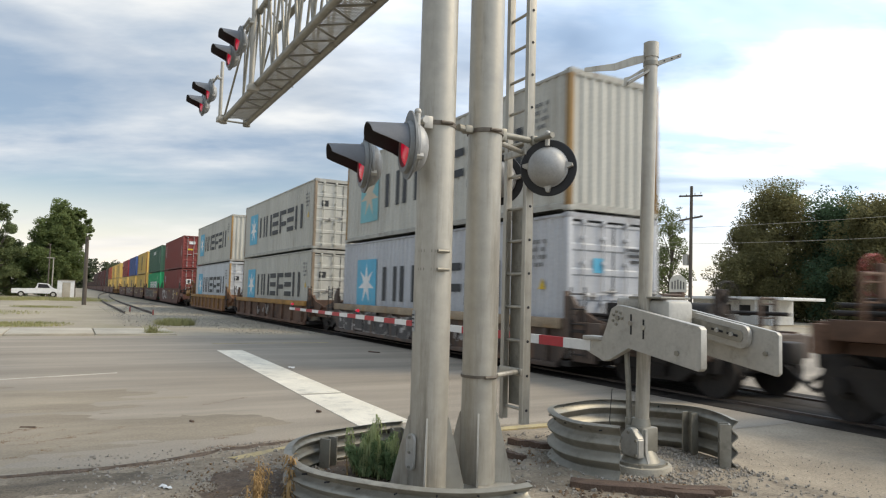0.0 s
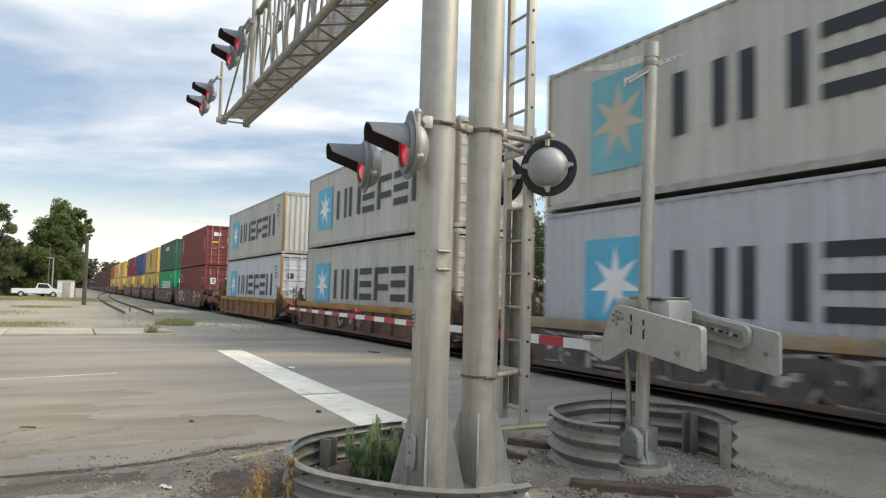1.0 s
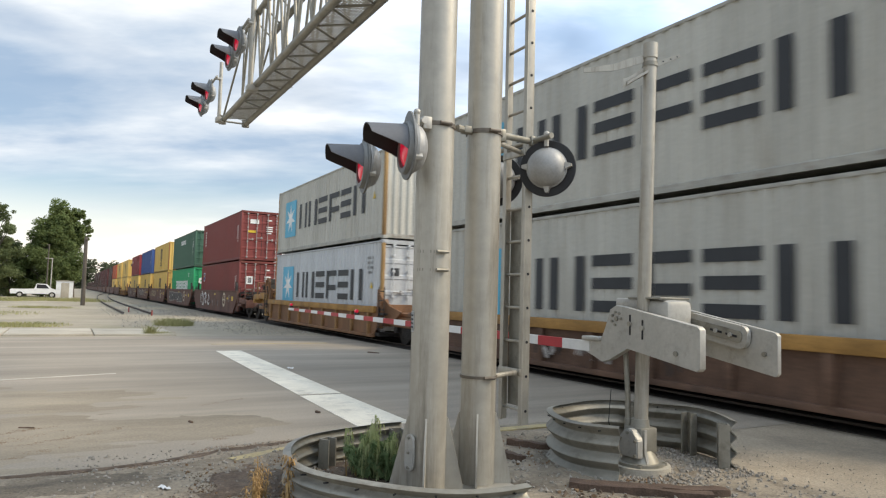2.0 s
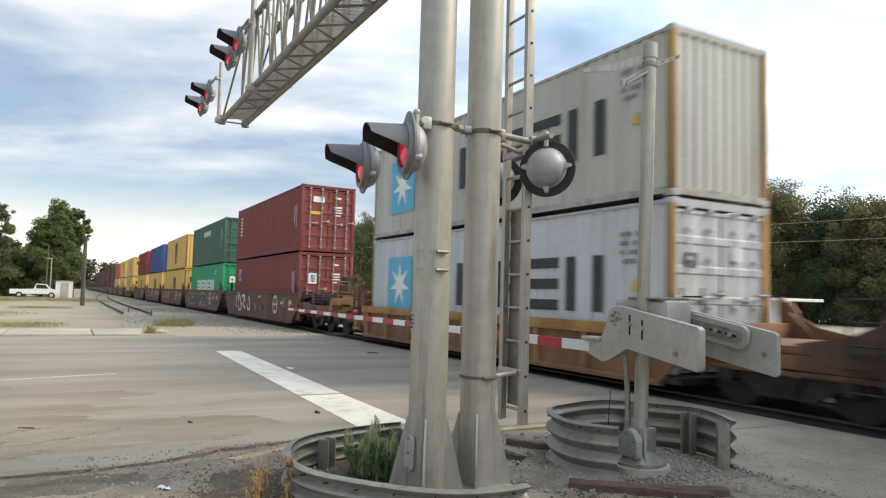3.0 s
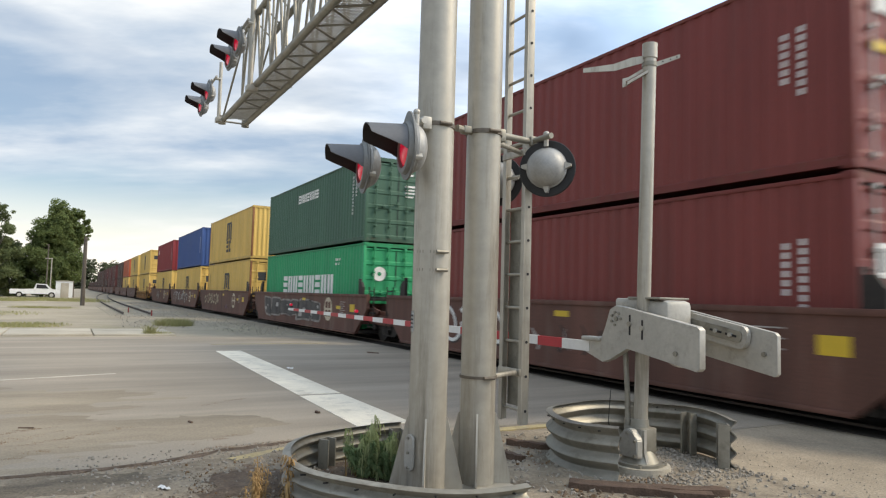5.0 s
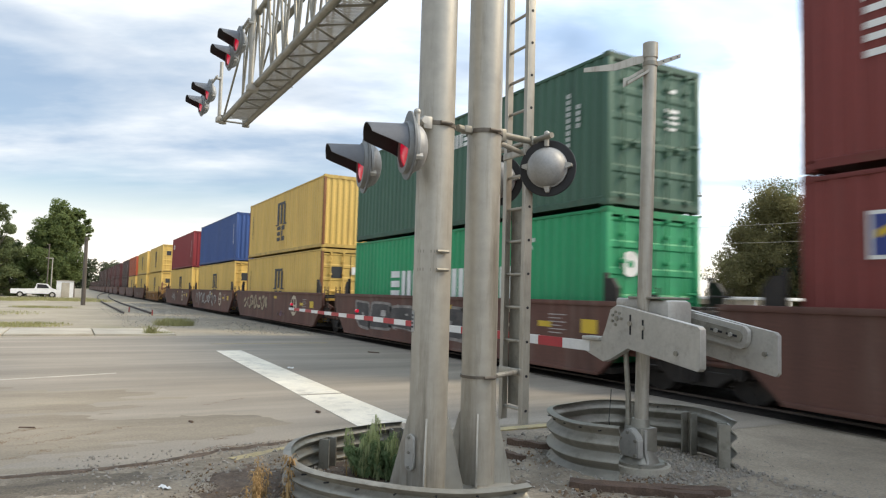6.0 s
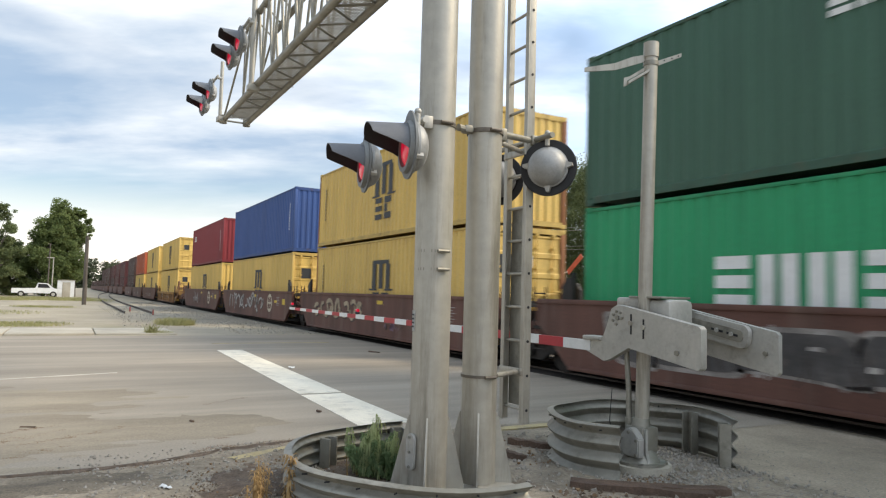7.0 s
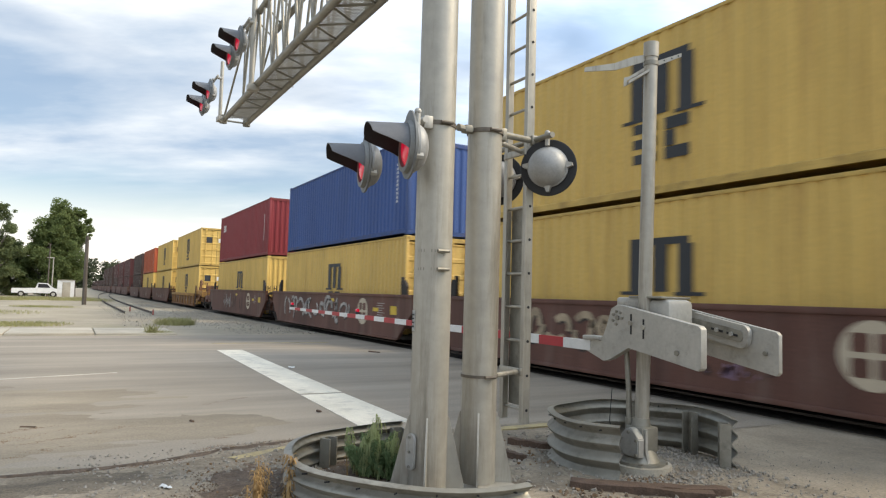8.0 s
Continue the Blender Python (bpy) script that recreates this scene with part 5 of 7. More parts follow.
def flasher(x, y, z, facing, scale=1.0, bg=0.255, turn=-11):
    """A crossing lamp: round backing, housing, lens and hood; it faces -y, or +y when facing is 1."""
    f = thing("flashing_light", "crossing lamp with dark round backing, hood and red lens", "signal light", pose(x, y, z, 0, 0, 220 if facing > 0 else turn), "crossing lamps")
    s = scale
    plate_bm = (shell([(0.0, 0.0), (0.0, bg * s), (-0.004, bg * s + 0.006), (-0.018, bg * s + 0.006), (-0.018, bg * s - 0.01), (-0.010, 0.0)], 48, 0, 360))
    if facing < 0:
        # the plate is drawn up to a blunt peak where it hangs
        for v in plate_bm.verts:
            v.co.z *= 1.06 + 0.20 * max(0.0, v.co.z / bg) ** 3
    part("backing", plate_bm, BLACK if facing > 0 else PLATE, f)
    k = 0.9 if facing > 0 else 1.0
    part("housing", shell([(0.01, 0.205 * s * k), (0.03, 0.205 * s * k), (0.035, 0.195 * s * k)] + [(0.035 + (0.145 if facing > 0 else 0.095) * math.sin(radians(9 * i)), 0.19 * s * k * math.cos(radians(9 * i))) for i in range(1, 11)], 36, 0, 360), HOUSING, f)
    part("lens", shell([(-0.02, 0.165 * s), (-0.045, 0.12 * s), (-0.06, 0.05 * s), (-0.062, 0.0)], 32, 0, 360), LENS, f)
    part("rim", shell([(-0.018, 0.215 * s), (-0.05, 0.205 * s), (-0.05, 0.165 * s), (-0.018, 0.165 * s)], 36, 0, 360), PLATE if facing < 0 else BLACK, f)
    # hood: longest over the top, cut back below
    bm = NB()
    seg = 28
    rings = []
    for r in (0.19 * s, 0.183 * s):
        near, far = [], []
        for i in range(seg + 1):
            a = radians(-14 + 208 * i / seg)
            k = max(0.0, min(1.0, (math.sin(a) + 0.20) / 0.56))
            reach = 0.025 + s * (0.27 * k + 0.04 * max(0.0, math.sin(a)))
            near.append(bm.verts.new((r * math.cos(a), -0.03, r * math.sin(a))))
            far.append(bm.verts.new((r * 1.0 * math.cos(a), -0.03 - reach, r * math.sin(a) * (1 - 0.35 * reach))))
        rings.append((near, far))
    (n0, f0), (n1, f1) = rings
    # thin shell just inside the hood, in a near-black colour
    lining = NB()
    ln, lf = [lining.verts.new(v.co * 0.994) for v in n1], [lining.verts.new(v.co * 0.994) for v in f1]
    for i in range(seg):
        bm.faces.new((n0[i], n0[i + 1], f0[i + 1], f0[i]))
        bm.faces.new((n1[i + 1], n1[i], f1[i], f1[i + 1]))
        bm.faces.new((f0[i], f0[i + 1], f1[i + 1], f1[i]))
        lining.faces.new((ln[i + 1], ln[i], lf[i], lf[i + 1]))
    part("hood_lining", lining, INSIDE, f, "near-black inner shell of the hood")
    part("hood", bm, VISOR, f)
    for k in range(3):
        bm = NB()
        a = radians((4, 176, 268)[k] if facing > 0 else 90 + 120 * k)
        prism(bm, [(0.225 * s, -0.012), (0.225 * s, 0.012), (0.17 * s, 0.03), (0.17 * s, -0.03)], 0.05, Matrix.Rotation(-a, 4, "Y") @ Matrix.Translation((0, 0.055, 0)) @ XZ)
        part("latch", bm, ALU, f)
    bm = NB()
    rod(bm, (0, 0.05, 0.19 * s), (0, 0.05, 0.30 * s), 0.022, seg=12)
    bmesh.ops.create_uvsphere(bm, u_segments=12, v_segments=8, radius=0.028, matrix=Matrix.Translation((0, 0.05, 0.30 * s)))
    part("hanger", bm, ALU, f)
    return f


def build_lamps():
    for x in (-4.50, -5.35):
        flasher(x, 2.17, 2.615, -1, 0.93, 0.235)
    for x in (-4.82, -5.62):
        flasher(x, 3.70, 2.69, 1, 1.0, 0.25)
    c = thing("lamp_crossarm", "grey cast crossarms clamped to the poles", "bracket", pose(-4.7, 2.75, 2.9))
    bm = NB()
    rod(bm, (-0.65, -0.47, -0.06), (0.22, -0.47, -0.06), 0.024, seg=12)
    rod(bm, (0.10, -0.47, -0.06), (0.08, -0.35, -0.04), 0.03, seg=12)
    box(bm, 0.0, -0.44, -0.10, 0.14, -0.36, 0.0, 0.01)
    part("arm", bm, ALU, c)
    bm = NB()
    rod(bm, (-0.95, 0.90, 0.06), (0.0, 0.90, 0.06), 0.026, seg=12)
    rod(bm, (-0.10, 0.35, 0.02), (-0.30, 0.90, 0.06), 0.03, seg=12)
    box(bm, -0.17, 0.38, -0.05, -0.05, 0.46, 0.06, 0.012)
    box(bm, -0.38, 0.86, 0.01, -0.24, 0.94, 0.10, 0.012)
    part("arm", bm, GALV_DARK, c)
    bm = NB()
    rod(bm, (0.02, -0.07, -0.02), (-0.02, 0.12, -0.02), 0.03, seg=10)
    box(bm, -0.04, -0.01, -0.05, 0.04, 0.06, 0.01, 0.008)
    part("pole_clamp", bm, GALV_DARK, c)
    # lamps over the lanes
    xe = ARM_END
    for x, z in ((-14.15, 5.50), (-14.90, 5.42)):
        flasher(x, 2.28, z, -1, 0.93, 0.235, 5)
    for x, z in ((-11.45, 5.68), (-12.10, 5.62)):
        flasher(x, 2.28, z, -1, 0.93, 0.235, 5)
    for x, z in ((-12.0, 5.22), (-13.5, 5.25)):
        flasher(x, 3.16, z, 1, 0.6, 0.16)
    c = thing("lamp_crossarm", "grey cast crossarms on the cantilever posts", "bracket", pose(xe, 2.3, 5.8))
    for x, z in ((-0.45, -0.08), (2.2, 0.14)):
        bm = NB()
        rod(bm, (x - 0.5, 0.03, z), (x + 0.75, 0.03, z), 0.022, seg=10)
        rod(bm, (x + 0.6, 0.03, z), (x + 0.6, 0.14, z), 0.03, seg=10)
        part("arm", bm, ALU, c)


def build_ladder():
    l = thing("ladder", "grey steel ladder with a blanking panel below", "ladder", pose(-5.155, 3.62, 0.40))
    for x, w in ((-0.17, 0.03), (0.17, 0.03)):
        bm = NB()
        box(bm, x - 0.012, -0.035, 0, x + 0.012, 0.035, 6.4, 0.003)
        box(bm, x - 0.012 if x < 0 else x - 0.04, -0.045, 0, x + 0.04 if x < 0 else x + 0.012, -0.035, 6.4)
        part("rail", bm, GALV, l)
    for k in range(21):
        bm = NB()
        rod(bm, (-0.165, 0, 0.12 + 0.305 * k), (0.165, 0, 0.12 + 0.305 * k), 0.014, seg=10)
        part("rung", bm, GALV, l)
    for k in range(21):
        bm = NB()
        rod(bm, (0.172, 0, 0.12 + 0.305 * k), (0.186, 0, 0.12 + 0.305 * k), 0.013, seg=8)
        part("rung_end", bm, INSIDE, l)
    bm = NB()
    box(bm, -0.15, 0.036, 0.14, 0.155, 0.046, 1.95)
    part("guard_panel", bm, GALV_DARK, l)
    for z in (0.46, 2.45):
        bm = NB()
        rod(bm, (0.36, -0.50, z), (0.12, -0.05, z), 0.022, seg=10)
        box(bm, -0.16, -0.07, z - 0.03, 0.18, -0.045, z + 0.03, 0.004)
        part("bracket", bm, GALV, l)


def ring_guard(cx, cy, r, a0, a1, top, words, posts, tilt=0.0):
    """Corrugated steel rail bent into an open ring round a pole."""
    g = thing("steel_guard_ring", words, "guard rail", pose(cx, cy, 0), "guard rings")
    prof = []
    n = 24
    for i in range(n + 1):
        z = top * i / n
        prof.append((0.028 * math.cos(i / n * 3 * 2 * math.pi), z))
    prof.append((-0.02, top + 0.012))
    bm = NB()
    seg = 72
    def at(i, off, z):
        a = radians(a0 + (a1 - a0) * i / seg)
        w = 1 + 0.012 * math.sin(3 * a + cx)
        return Vector(((r * w + off) * math.cos(a), (r * w + off) * math.sin(a), z + tilt * math.cos(a) + 0.008 * math.sin(5 * a)))
    outer = [[bm.verts.new(at(i, o, z)) for o, z in prof] for i in range(seg + 1)]
    inner = [[bm.verts.new(at(i, o - 0.012, z)) for o, z in prof] for i in range(seg + 1)]
    for i in range(seg):
        for j in range(len(prof) - 1):
            bm.faces.new((outer[i][j], outer[i + 1][j], outer[i + 1][j + 1], outer[i][j + 1]))
            bm.faces.new((inner[i + 1][j], inner[i][j], inner[i][j + 1], inner[i + 1][j + 1]))
        bm.faces.new((outer[i][-1], outer[i + 1][-1], inner[i + 1][-1], inner[i][-1]))
    for i in (0, seg):
        for j in range(len(prof) - 1):
            bm.faces.new((outer[i][j], outer[i][j + 1], inner[i][j + 1], inner[i][j]))
    part("rail_band", bm, GALV_DARK, g)
    for a in range(int(a0) + 8, int(a1), 13):
        bm = NB()
        x, y = (r + 0.012) * math.cos(radians(a)), (r + 0.012) * math.sin(radians(a))
        c, d = math.cos(radians(a)), math.sin(radians(a))
        rod(bm, (x - 0.02 * c, y - 0.02 * d, top - 0.035), (x + 0.020 * c, y + 0.020 * d, top - 0.030), 0.006, seg=8)
        part("bolt", bm, INSIDE, g)
    for a in posts:
        bm = NB()
        m = Matrix.Rotation(radians(a), 4, "Z") @ Matrix.Translation((r - 0.11, 0, 0))
        prism(bm, [(-0.05, -0.06), (0.05, -0.06), (0.05, 0.06), (-0.05, 0.06), (-0.05, 0.045), (0.035, 0.045), (0.035, -0.045), (-0.05, -0.045)], top - 0.03, m)
        part("post", bm, GALV_DARK, g)
    return g


def build_gate():
    x, y = -4.545, 4.58
    m = thing("gate_mast", "grey steel mast with crossing gate machine", "crossing gate", pose(x, y, 0))
    bm = NB()
    rod(bm, (0, 0, 0.40), (0, 0, 3.92), 0.062, seg=28)
    rod(bm, (0, 0, 3.79), (0, 0, 3.93), 0.070, seg=28)
    lean = Matrix.Rotation(0.018, 4, Vector((-0.877, 0.478, 0)))
    part("mast", bm, GALV, m, at=lean)
    bm = NB()
    rod(bm, (0, 0, 0.0), (0, 0, 0.075), 0.275, 0.265, seg=40)
    part("footing", bm, CONCRETE, m, "round concrete footing half in gravel")
    bm = NB()
    # flared foot with webs, box above it, domed cover on its face
    rod(bm, (0, 0, 0.07), (0, 0, 0.10), 0.215, seg=32)
    rod(bm, (0, 0, 0.10), (0, 0, 0.20), 0.17, 0.11, seg=24)
    box(bm, -0.105, -0.09, 0.18, 0.105, 0.105, 0.40, 0.012)
    rod(bm, (0, 0, 0.40), (0, 0, 0.47), 0.085, 0.075, seg=24)
    base = part("junction_base", bm, GALV_DARK, m)
    for sx in (-1, 1):
        w = NB()
        prism(w, [(sx * 0.10, 0.06), (sx * 0.17, 0.06), (sx * 0.125, 0.20), (sx * 0.125, 0.39), (sx * 0.10, 0.39)], 0.03, Matrix.Translation((0, -0.04, 0)) @ XZ)
        part("base_web", w, ALU, base)
    for sx in (-1, 1):
        for sy in (-1, 1):
            w = NB()
            rod(w, (sx * 0.15, sy * 0.15, 0.06), (sx * 0.15, sy * 0.15, 0.10), 0.022, seg=6)
            part("anchor_bolt", w, GALV_DARK, base)
    bm = NB()
    hump = [(-0.11, 0.15), (0.11, 0.15), (0.11, 0.31), (0.08, 0.345), (0.045, 0.385), (0.0, 0.40), (-0.045, 0.385), (-0.08, 0.345), (-0.11, 0.31)]
    prism(bm, hump, 0.075, Matrix.Translation((0.02, -0.09, 0)) @ XZ)
    bmesh.ops.bevel(bm, geom=list(bm.edges), offset=0.008, segments=2, affect="EDGES")
    cover = part("junction_cover", bm, ALU, m)
    for u, v in ((0.02, 0.36), (-0.07, 0.30), (0.11, 0.30), (-0.07, 0.175), (0.11, 0.175)):
        w = NB()
        rod(w, (u, -0.182, v), (u, -0.163, v), 0.014, seg=6)
        part("bolt", w, GALV_DARK, cover)
    bm = NB()
    rod(bm, (-0.10, -0.05, 0.38), (-0.10, -0.05, 0.46), 0.034, seg=12)
    rod(bm, (-0.10, -0.05, 0.44), (-0.115, -0.04, 0.70), 0.024, seg=12)
    rod(bm, (-0.115, -0.04, 0.69), (-0.17, -0.02, 1.08), 0.024, seg=12)
    part("conduit", bm, GALV_DARK, m)
    # machine case on the mast
    bm = NB()
    box(bm, -0.24, 0.02, 1.10, 0.30, 0.34, 1.54, 0.05)
    box(bm, -0.33, 0.0, 1.44, -0.05, 0.30, 1.55, 0.02)
    part("machine_case", bm, ALU, m)
    bm = NB()
    box(bm, -0.16, -0.01, 1.545, 0.24, 0.36, 1.565, 0.006)
    part("case_lid", bm, GALV_DARK, m)
    # two arm brackets with counterweight plates, one on each side of the case
    def bracket(yy, nm):
        b = NB()
        o = [(-0.55, 1.05), (-0.28, 0.95), (-0.20, 0.98), (0.0, 1.10), (0.69, 0.972), (0.715, 0.997), (0.715, 1.307), (0.69, 1.332), (-0.05, 1.47), (-0.13, 1.48), (-0.20, 1.44), (-0.25, 1.28), (-0.29, 1.18), (-0.36, 1.15), (-0.55, 1.15)]
        o = [(u * 1.12, v) for u, v in o]
        prism(b, o, 0.07, Matrix.Translation((0, yy + 0.025, 0)) @ XZ)
        bmesh.ops.bevel(b, geom=list(b.edges), offset=0.003, segments=1, affect="EDGES")
        w = part(nm, b, ALU, m)
        return w
    near = bracket(-0.12, "arm_bracket")
    for xx, z0, z1 in ((0.035, 1.22, 1.40), (0.185, 1.19, 1.36)):
        b = NB()
        box(b, xx - 0.008, -0.17, z0, xx + 0.008, -0.160, z1)
        part("slot", b, INSIDE, near)
        b = NB()
        rod(b, (xx, -0.185, z0 + 0.10), (xx, -0.16, z0 + 0.10), 0.022, seg=8)
        part("bolt", b, GALV, near)
    for k in range(7):
        a = radians(51 * k)
        b = NB()
        r = 0.0 if k == 6 else 0.06
        rod(b, (-0.135 + r * math.cos(a), -0.178, 1.36 + r * math.sin(a)), (-0.135 + r * math.cos(a), -0.16, 1.36 + r * math.sin(a)), 0.013 if k < 6 else 0.022, seg=8)
        part("bolt", b, GALV_DARK, near)
    b = NB()
    rod(b, (0.56, -0.18, 1.10), (0.56, -0.16, 1.10), 0.022, seg=8)
    part("bolt", b, GALV_DARK, near)
    # far bracket reaches further and carries a slotted weight
    b = NB()
    o = [(-0.25, 1.15), (0.1, 1.1), (1.04, 0.945), (1.065, 0.97), (1.065, 1.275), (1.04, 1.30), (0.10, 1.47), (-0.2, 1.46)]
    prism(b, o, 0.045, Matrix.Translation((0, 0.47, 0)) @ XZ)
    bmesh.ops.bevel(b, geom=list(b.edges), offset=0.003, segments=1, affect="EDGES")
    far = part("arm_bracket", b, ALU, m)
    b = NB()
    prism(b, soft_rect(-0.05, 1.26, 0.60, 1.455, 0.07), 0.05, Matrix.Translation((0, 0.415, 0)) @ Matrix.Rotation(radians(10), 4, "Y") @ XZ)
    part("counterweight", b, ALU, far)
    tip = Matrix.Rotation(radians(10), 4, "Y")
    b = NB()
    prism(b, soft_rect(0.0, 1.31, 0.555, 1.41, 0.04), 0.012, Matrix.Translation((0, 0.365, 0)) @ tip @ XZ)
    part("weight_clamp", b, GALV_DARK, far)
    for u0, u1 in ((0.24, 0.36), (0.40, 0.51)):
        b = NB()
        prism(b, rect(u0, 1.352, u1, 1.370), 0.004, Matrix.Translation((0, 0.352, 0)) @ tip @ XZ)
        part("slot", b, INSIDE, far)
    for u in (0.30, 0.45):
        b = NB()
        rod(b, tip @ Vector((u, 0, 1.361)) + Vector((0, 0.335, 0)), tip @ Vector((u, 0, 1.361)) + Vector((0, 0.352, 0)), 0.02, seg=6)
        part("bolt", b, ALU, far)
    b = NB()
    rod(b, (0.95, 0.405, 1.12), (0.95, 0.425, 1.12), 0.02, seg=8)
    part("bolt", b, GALV_DARK, far)
    b = NB()
    rod(b, (-0.14, -0.1, 1.36), (-0.14, 0.45, 1.36), 0.045, seg=16)
    part("shaft", b, GALV_DARK, m)
    # the arm: sheeted in red and white, tapering outward
    x1, x0 = -0.50, -10.65
    bands = 25
    for k in range(bands):
        a, c = x1 + (x0 - x1) * k / bands, x1 + (x0 - x1) * (k + 1) / bands
        h0, h1 = 0.062 - 0.03 * k / bands, 0.062 - 0.03 * (k + 1) / bands
        b = NB()
        z = 1.095
        dz = 0.05 * k / bands
        prism(b, [(a, z - h0 + dz), (a, z + h0 * 0.6 + dz), (c, z + h1 * 0.6 + dz), (c, z - h1 + dz)], 0.03, Matrix.Translation((0, -0.14, 0)) @ XZ)
        part("arm_section", b, RED if k % 2 == 1 else WHITE, m)
    b = NB()
    box(b, -0.58, -0.20, 1.14, -0.34, -0.06, 1.178, 0.01)
    part("arm_clamp", b, ALU, m)
    for xx in (-6.55, -10.5):
        b = NB()
        zb = 1.095 + 0.05 * (xx / -10.6) + 0.03
        box(b, xx - 0.035, -0.19, zb, xx + 0.035, -0.12, zb + 0.04, 0.006)
        l = part("arm_lamp", b, BLACK, m)
        b = NB()
        rod(b, (xx - 0.035, -0.155, zb + 0.065), (xx + 0.035, -0.155, zb + 0.065), 0.028, seg=14)
        part("lens", b, LENS, l)
    # bent bracket blades high on the mast
    face = Matrix(((0.478, 0, 0.878, 0), (0.878, 0, -0.478, 0), (0, 1, 0, 0), (0, 0, 0, 1)))
    for o, t in (([(0.02, 3.83), (-0.17, 3.79), (-0.34, 3.72), (-0.62, 3.665), (-0.62, 3.625), (-0.33, 3.655), (-0.05, 3.75)], 0.012),
                 ([(0.03, 3.75), (0.28, 3.845), (0.28, 3.81), (0.05, 3.71)], 0.012),
                 ([(-0.02, 3.72), (-0.20, 3.60), (-0.25, 3.585), (-0.25, 3.50), (-0.22, 3.515), (-0.22, 3.56), (-0.02, 3.685)], 0.015),
                 ([(-0.22, 3.545), (-0.03, 3.665), (-0.03, 3.64), (-0.22, 3.515)], 0.06)):
        b = NB()
        prism(b, o, t, face)
        part("cross_bracket", b, GALV, m, at=lean)
    for u, v in ((0.12, 3.765), (0.19, 3.79), (0.25, 3.815)):
        b = NB()
        rod(b, face @ Vector((u, v, 0.011)), face @ Vector((u, v, 0.014)), 0.007, seg=8)
        part("bolt_hole", b, INSIDE, m, at=lean)
    b = NB()
    rod(b, (0, 0, 3.71), (0, 0, 3.75), 0.07, seg=24)
    part("collar", b, GALV_DARK, m, at=lean)


build_cantilever()
build_lamps()
build_ladder()
ring_guard(-4.85, 2.65, 1.15, 168, 364, 0.29, "grey corrugated guard rail ring round the signal poles", (172, 215), 0.0)
ring_guard(-4.81, 4.85, 0.85, 50, 303, 0.44, "grey corrugated guard rail ring round the gate mast", (47, 95, 140), 0.0)
build_gate()


# ---- trees, far things ----
def leaf_cloud(bm, centre, radius, count, size, rnd, flat=0.8):
    c = Vector(centre)
    for _ in range(count):
        d = Vector((rnd.gauss(0, 1), rnd.gauss(0, 1), rnd.gauss(0, 1))).normalized()
        p = c + Vector((d.x, d.y, d.z * flat)) * radius * (rnd.random() ** 0.42)
        s = size * rnd.uniform(0.5, 1.3)
        u = Vector((rnd.gauss(0, 1), rnd.gauss(0, 1), rnd.gauss(0, 0.7))).normalized()
        v = u.cross(Vector((rnd.gauss(0, 1), rnd.gauss(0, 1), rnd.gauss(0, 1)))).normalized()
        k = [bm.verts.new(p + u * s), bm.verts.new(p + v * s * 0.6), bm.verts.new(p - u * s * 0.9), bm.verts.new(p - v * s * 0.55)]
        bm.faces.new(k)


def tree(x, y, height, spread, seed, material, label, clear=0.25, lobes=26, leaves=240, size=0.28, narrow=1.0, full=1.0):
    rnd = random.Random(seed)
    t = thing("tree", label, "tree", pose(x, y, -0.03))
    bm = NB()
    top = Vector((rnd.uniform(-0.4, 0.4), rnd.uniform(-0.4, 0.4), height * 0.72))
    r0 = height * 0.028
    rod(bm, (0, 0, 0), top * 0.5, r0, r0 * 0.7, seg=10)
    rod(bm, top * 0.5, top, r0 * 0.7, r0 * 0.25, seg=8)
    tips = []
    for i in range(lobes):
        f = i / lobes
        z = height * (clear + (0.97 - clear) * f)
        w = spread * narrow * (0.35 + 0.65 * math.sin(math.pi * min(1.0, 0.2 + 0.78 * f)) ** 0.8)
        a = i * 2.4 + rnd.uniform(-0.5, 0.5)
        d = w * rnd.uniform(0.35, 0.95) * (1 - 0.6 * f * f)
        tip = Vector((d * math.cos(a), d * math.sin(a), z + rnd.uniform(-0.05, 0.05) * height))
        start = top * max(0.2, min(0.95, tip.z / height - 0.12))
        rod(bm, start, tip, r0 * 0.28, r0 * 0.07, seg=5)
        tips.append(tip)
    part("trunk", bm, BARK, t)
    bm = NB()
    for tip in tips:
        rr = spread * full * rnd.uniform(0.20, 0.36)
        leaf_cloud(bm, tip, rr, int(leaves * 2.7 * full ** 2), size * 0.6, rnd)
        for _ in range(4):
            o = Vector((rnd.uniform(-1, 1), rnd.uniform(-1, 1), rnd.uniform(-0.6, 0.9))) * rr * 1.25
            leaf_cloud(bm, tip + o, rr * 0.42, leaves // 3, size * 0.55, rnd)
    placed("crown", mesh_of("crown", bm, material, smooth=0), t)
    return t


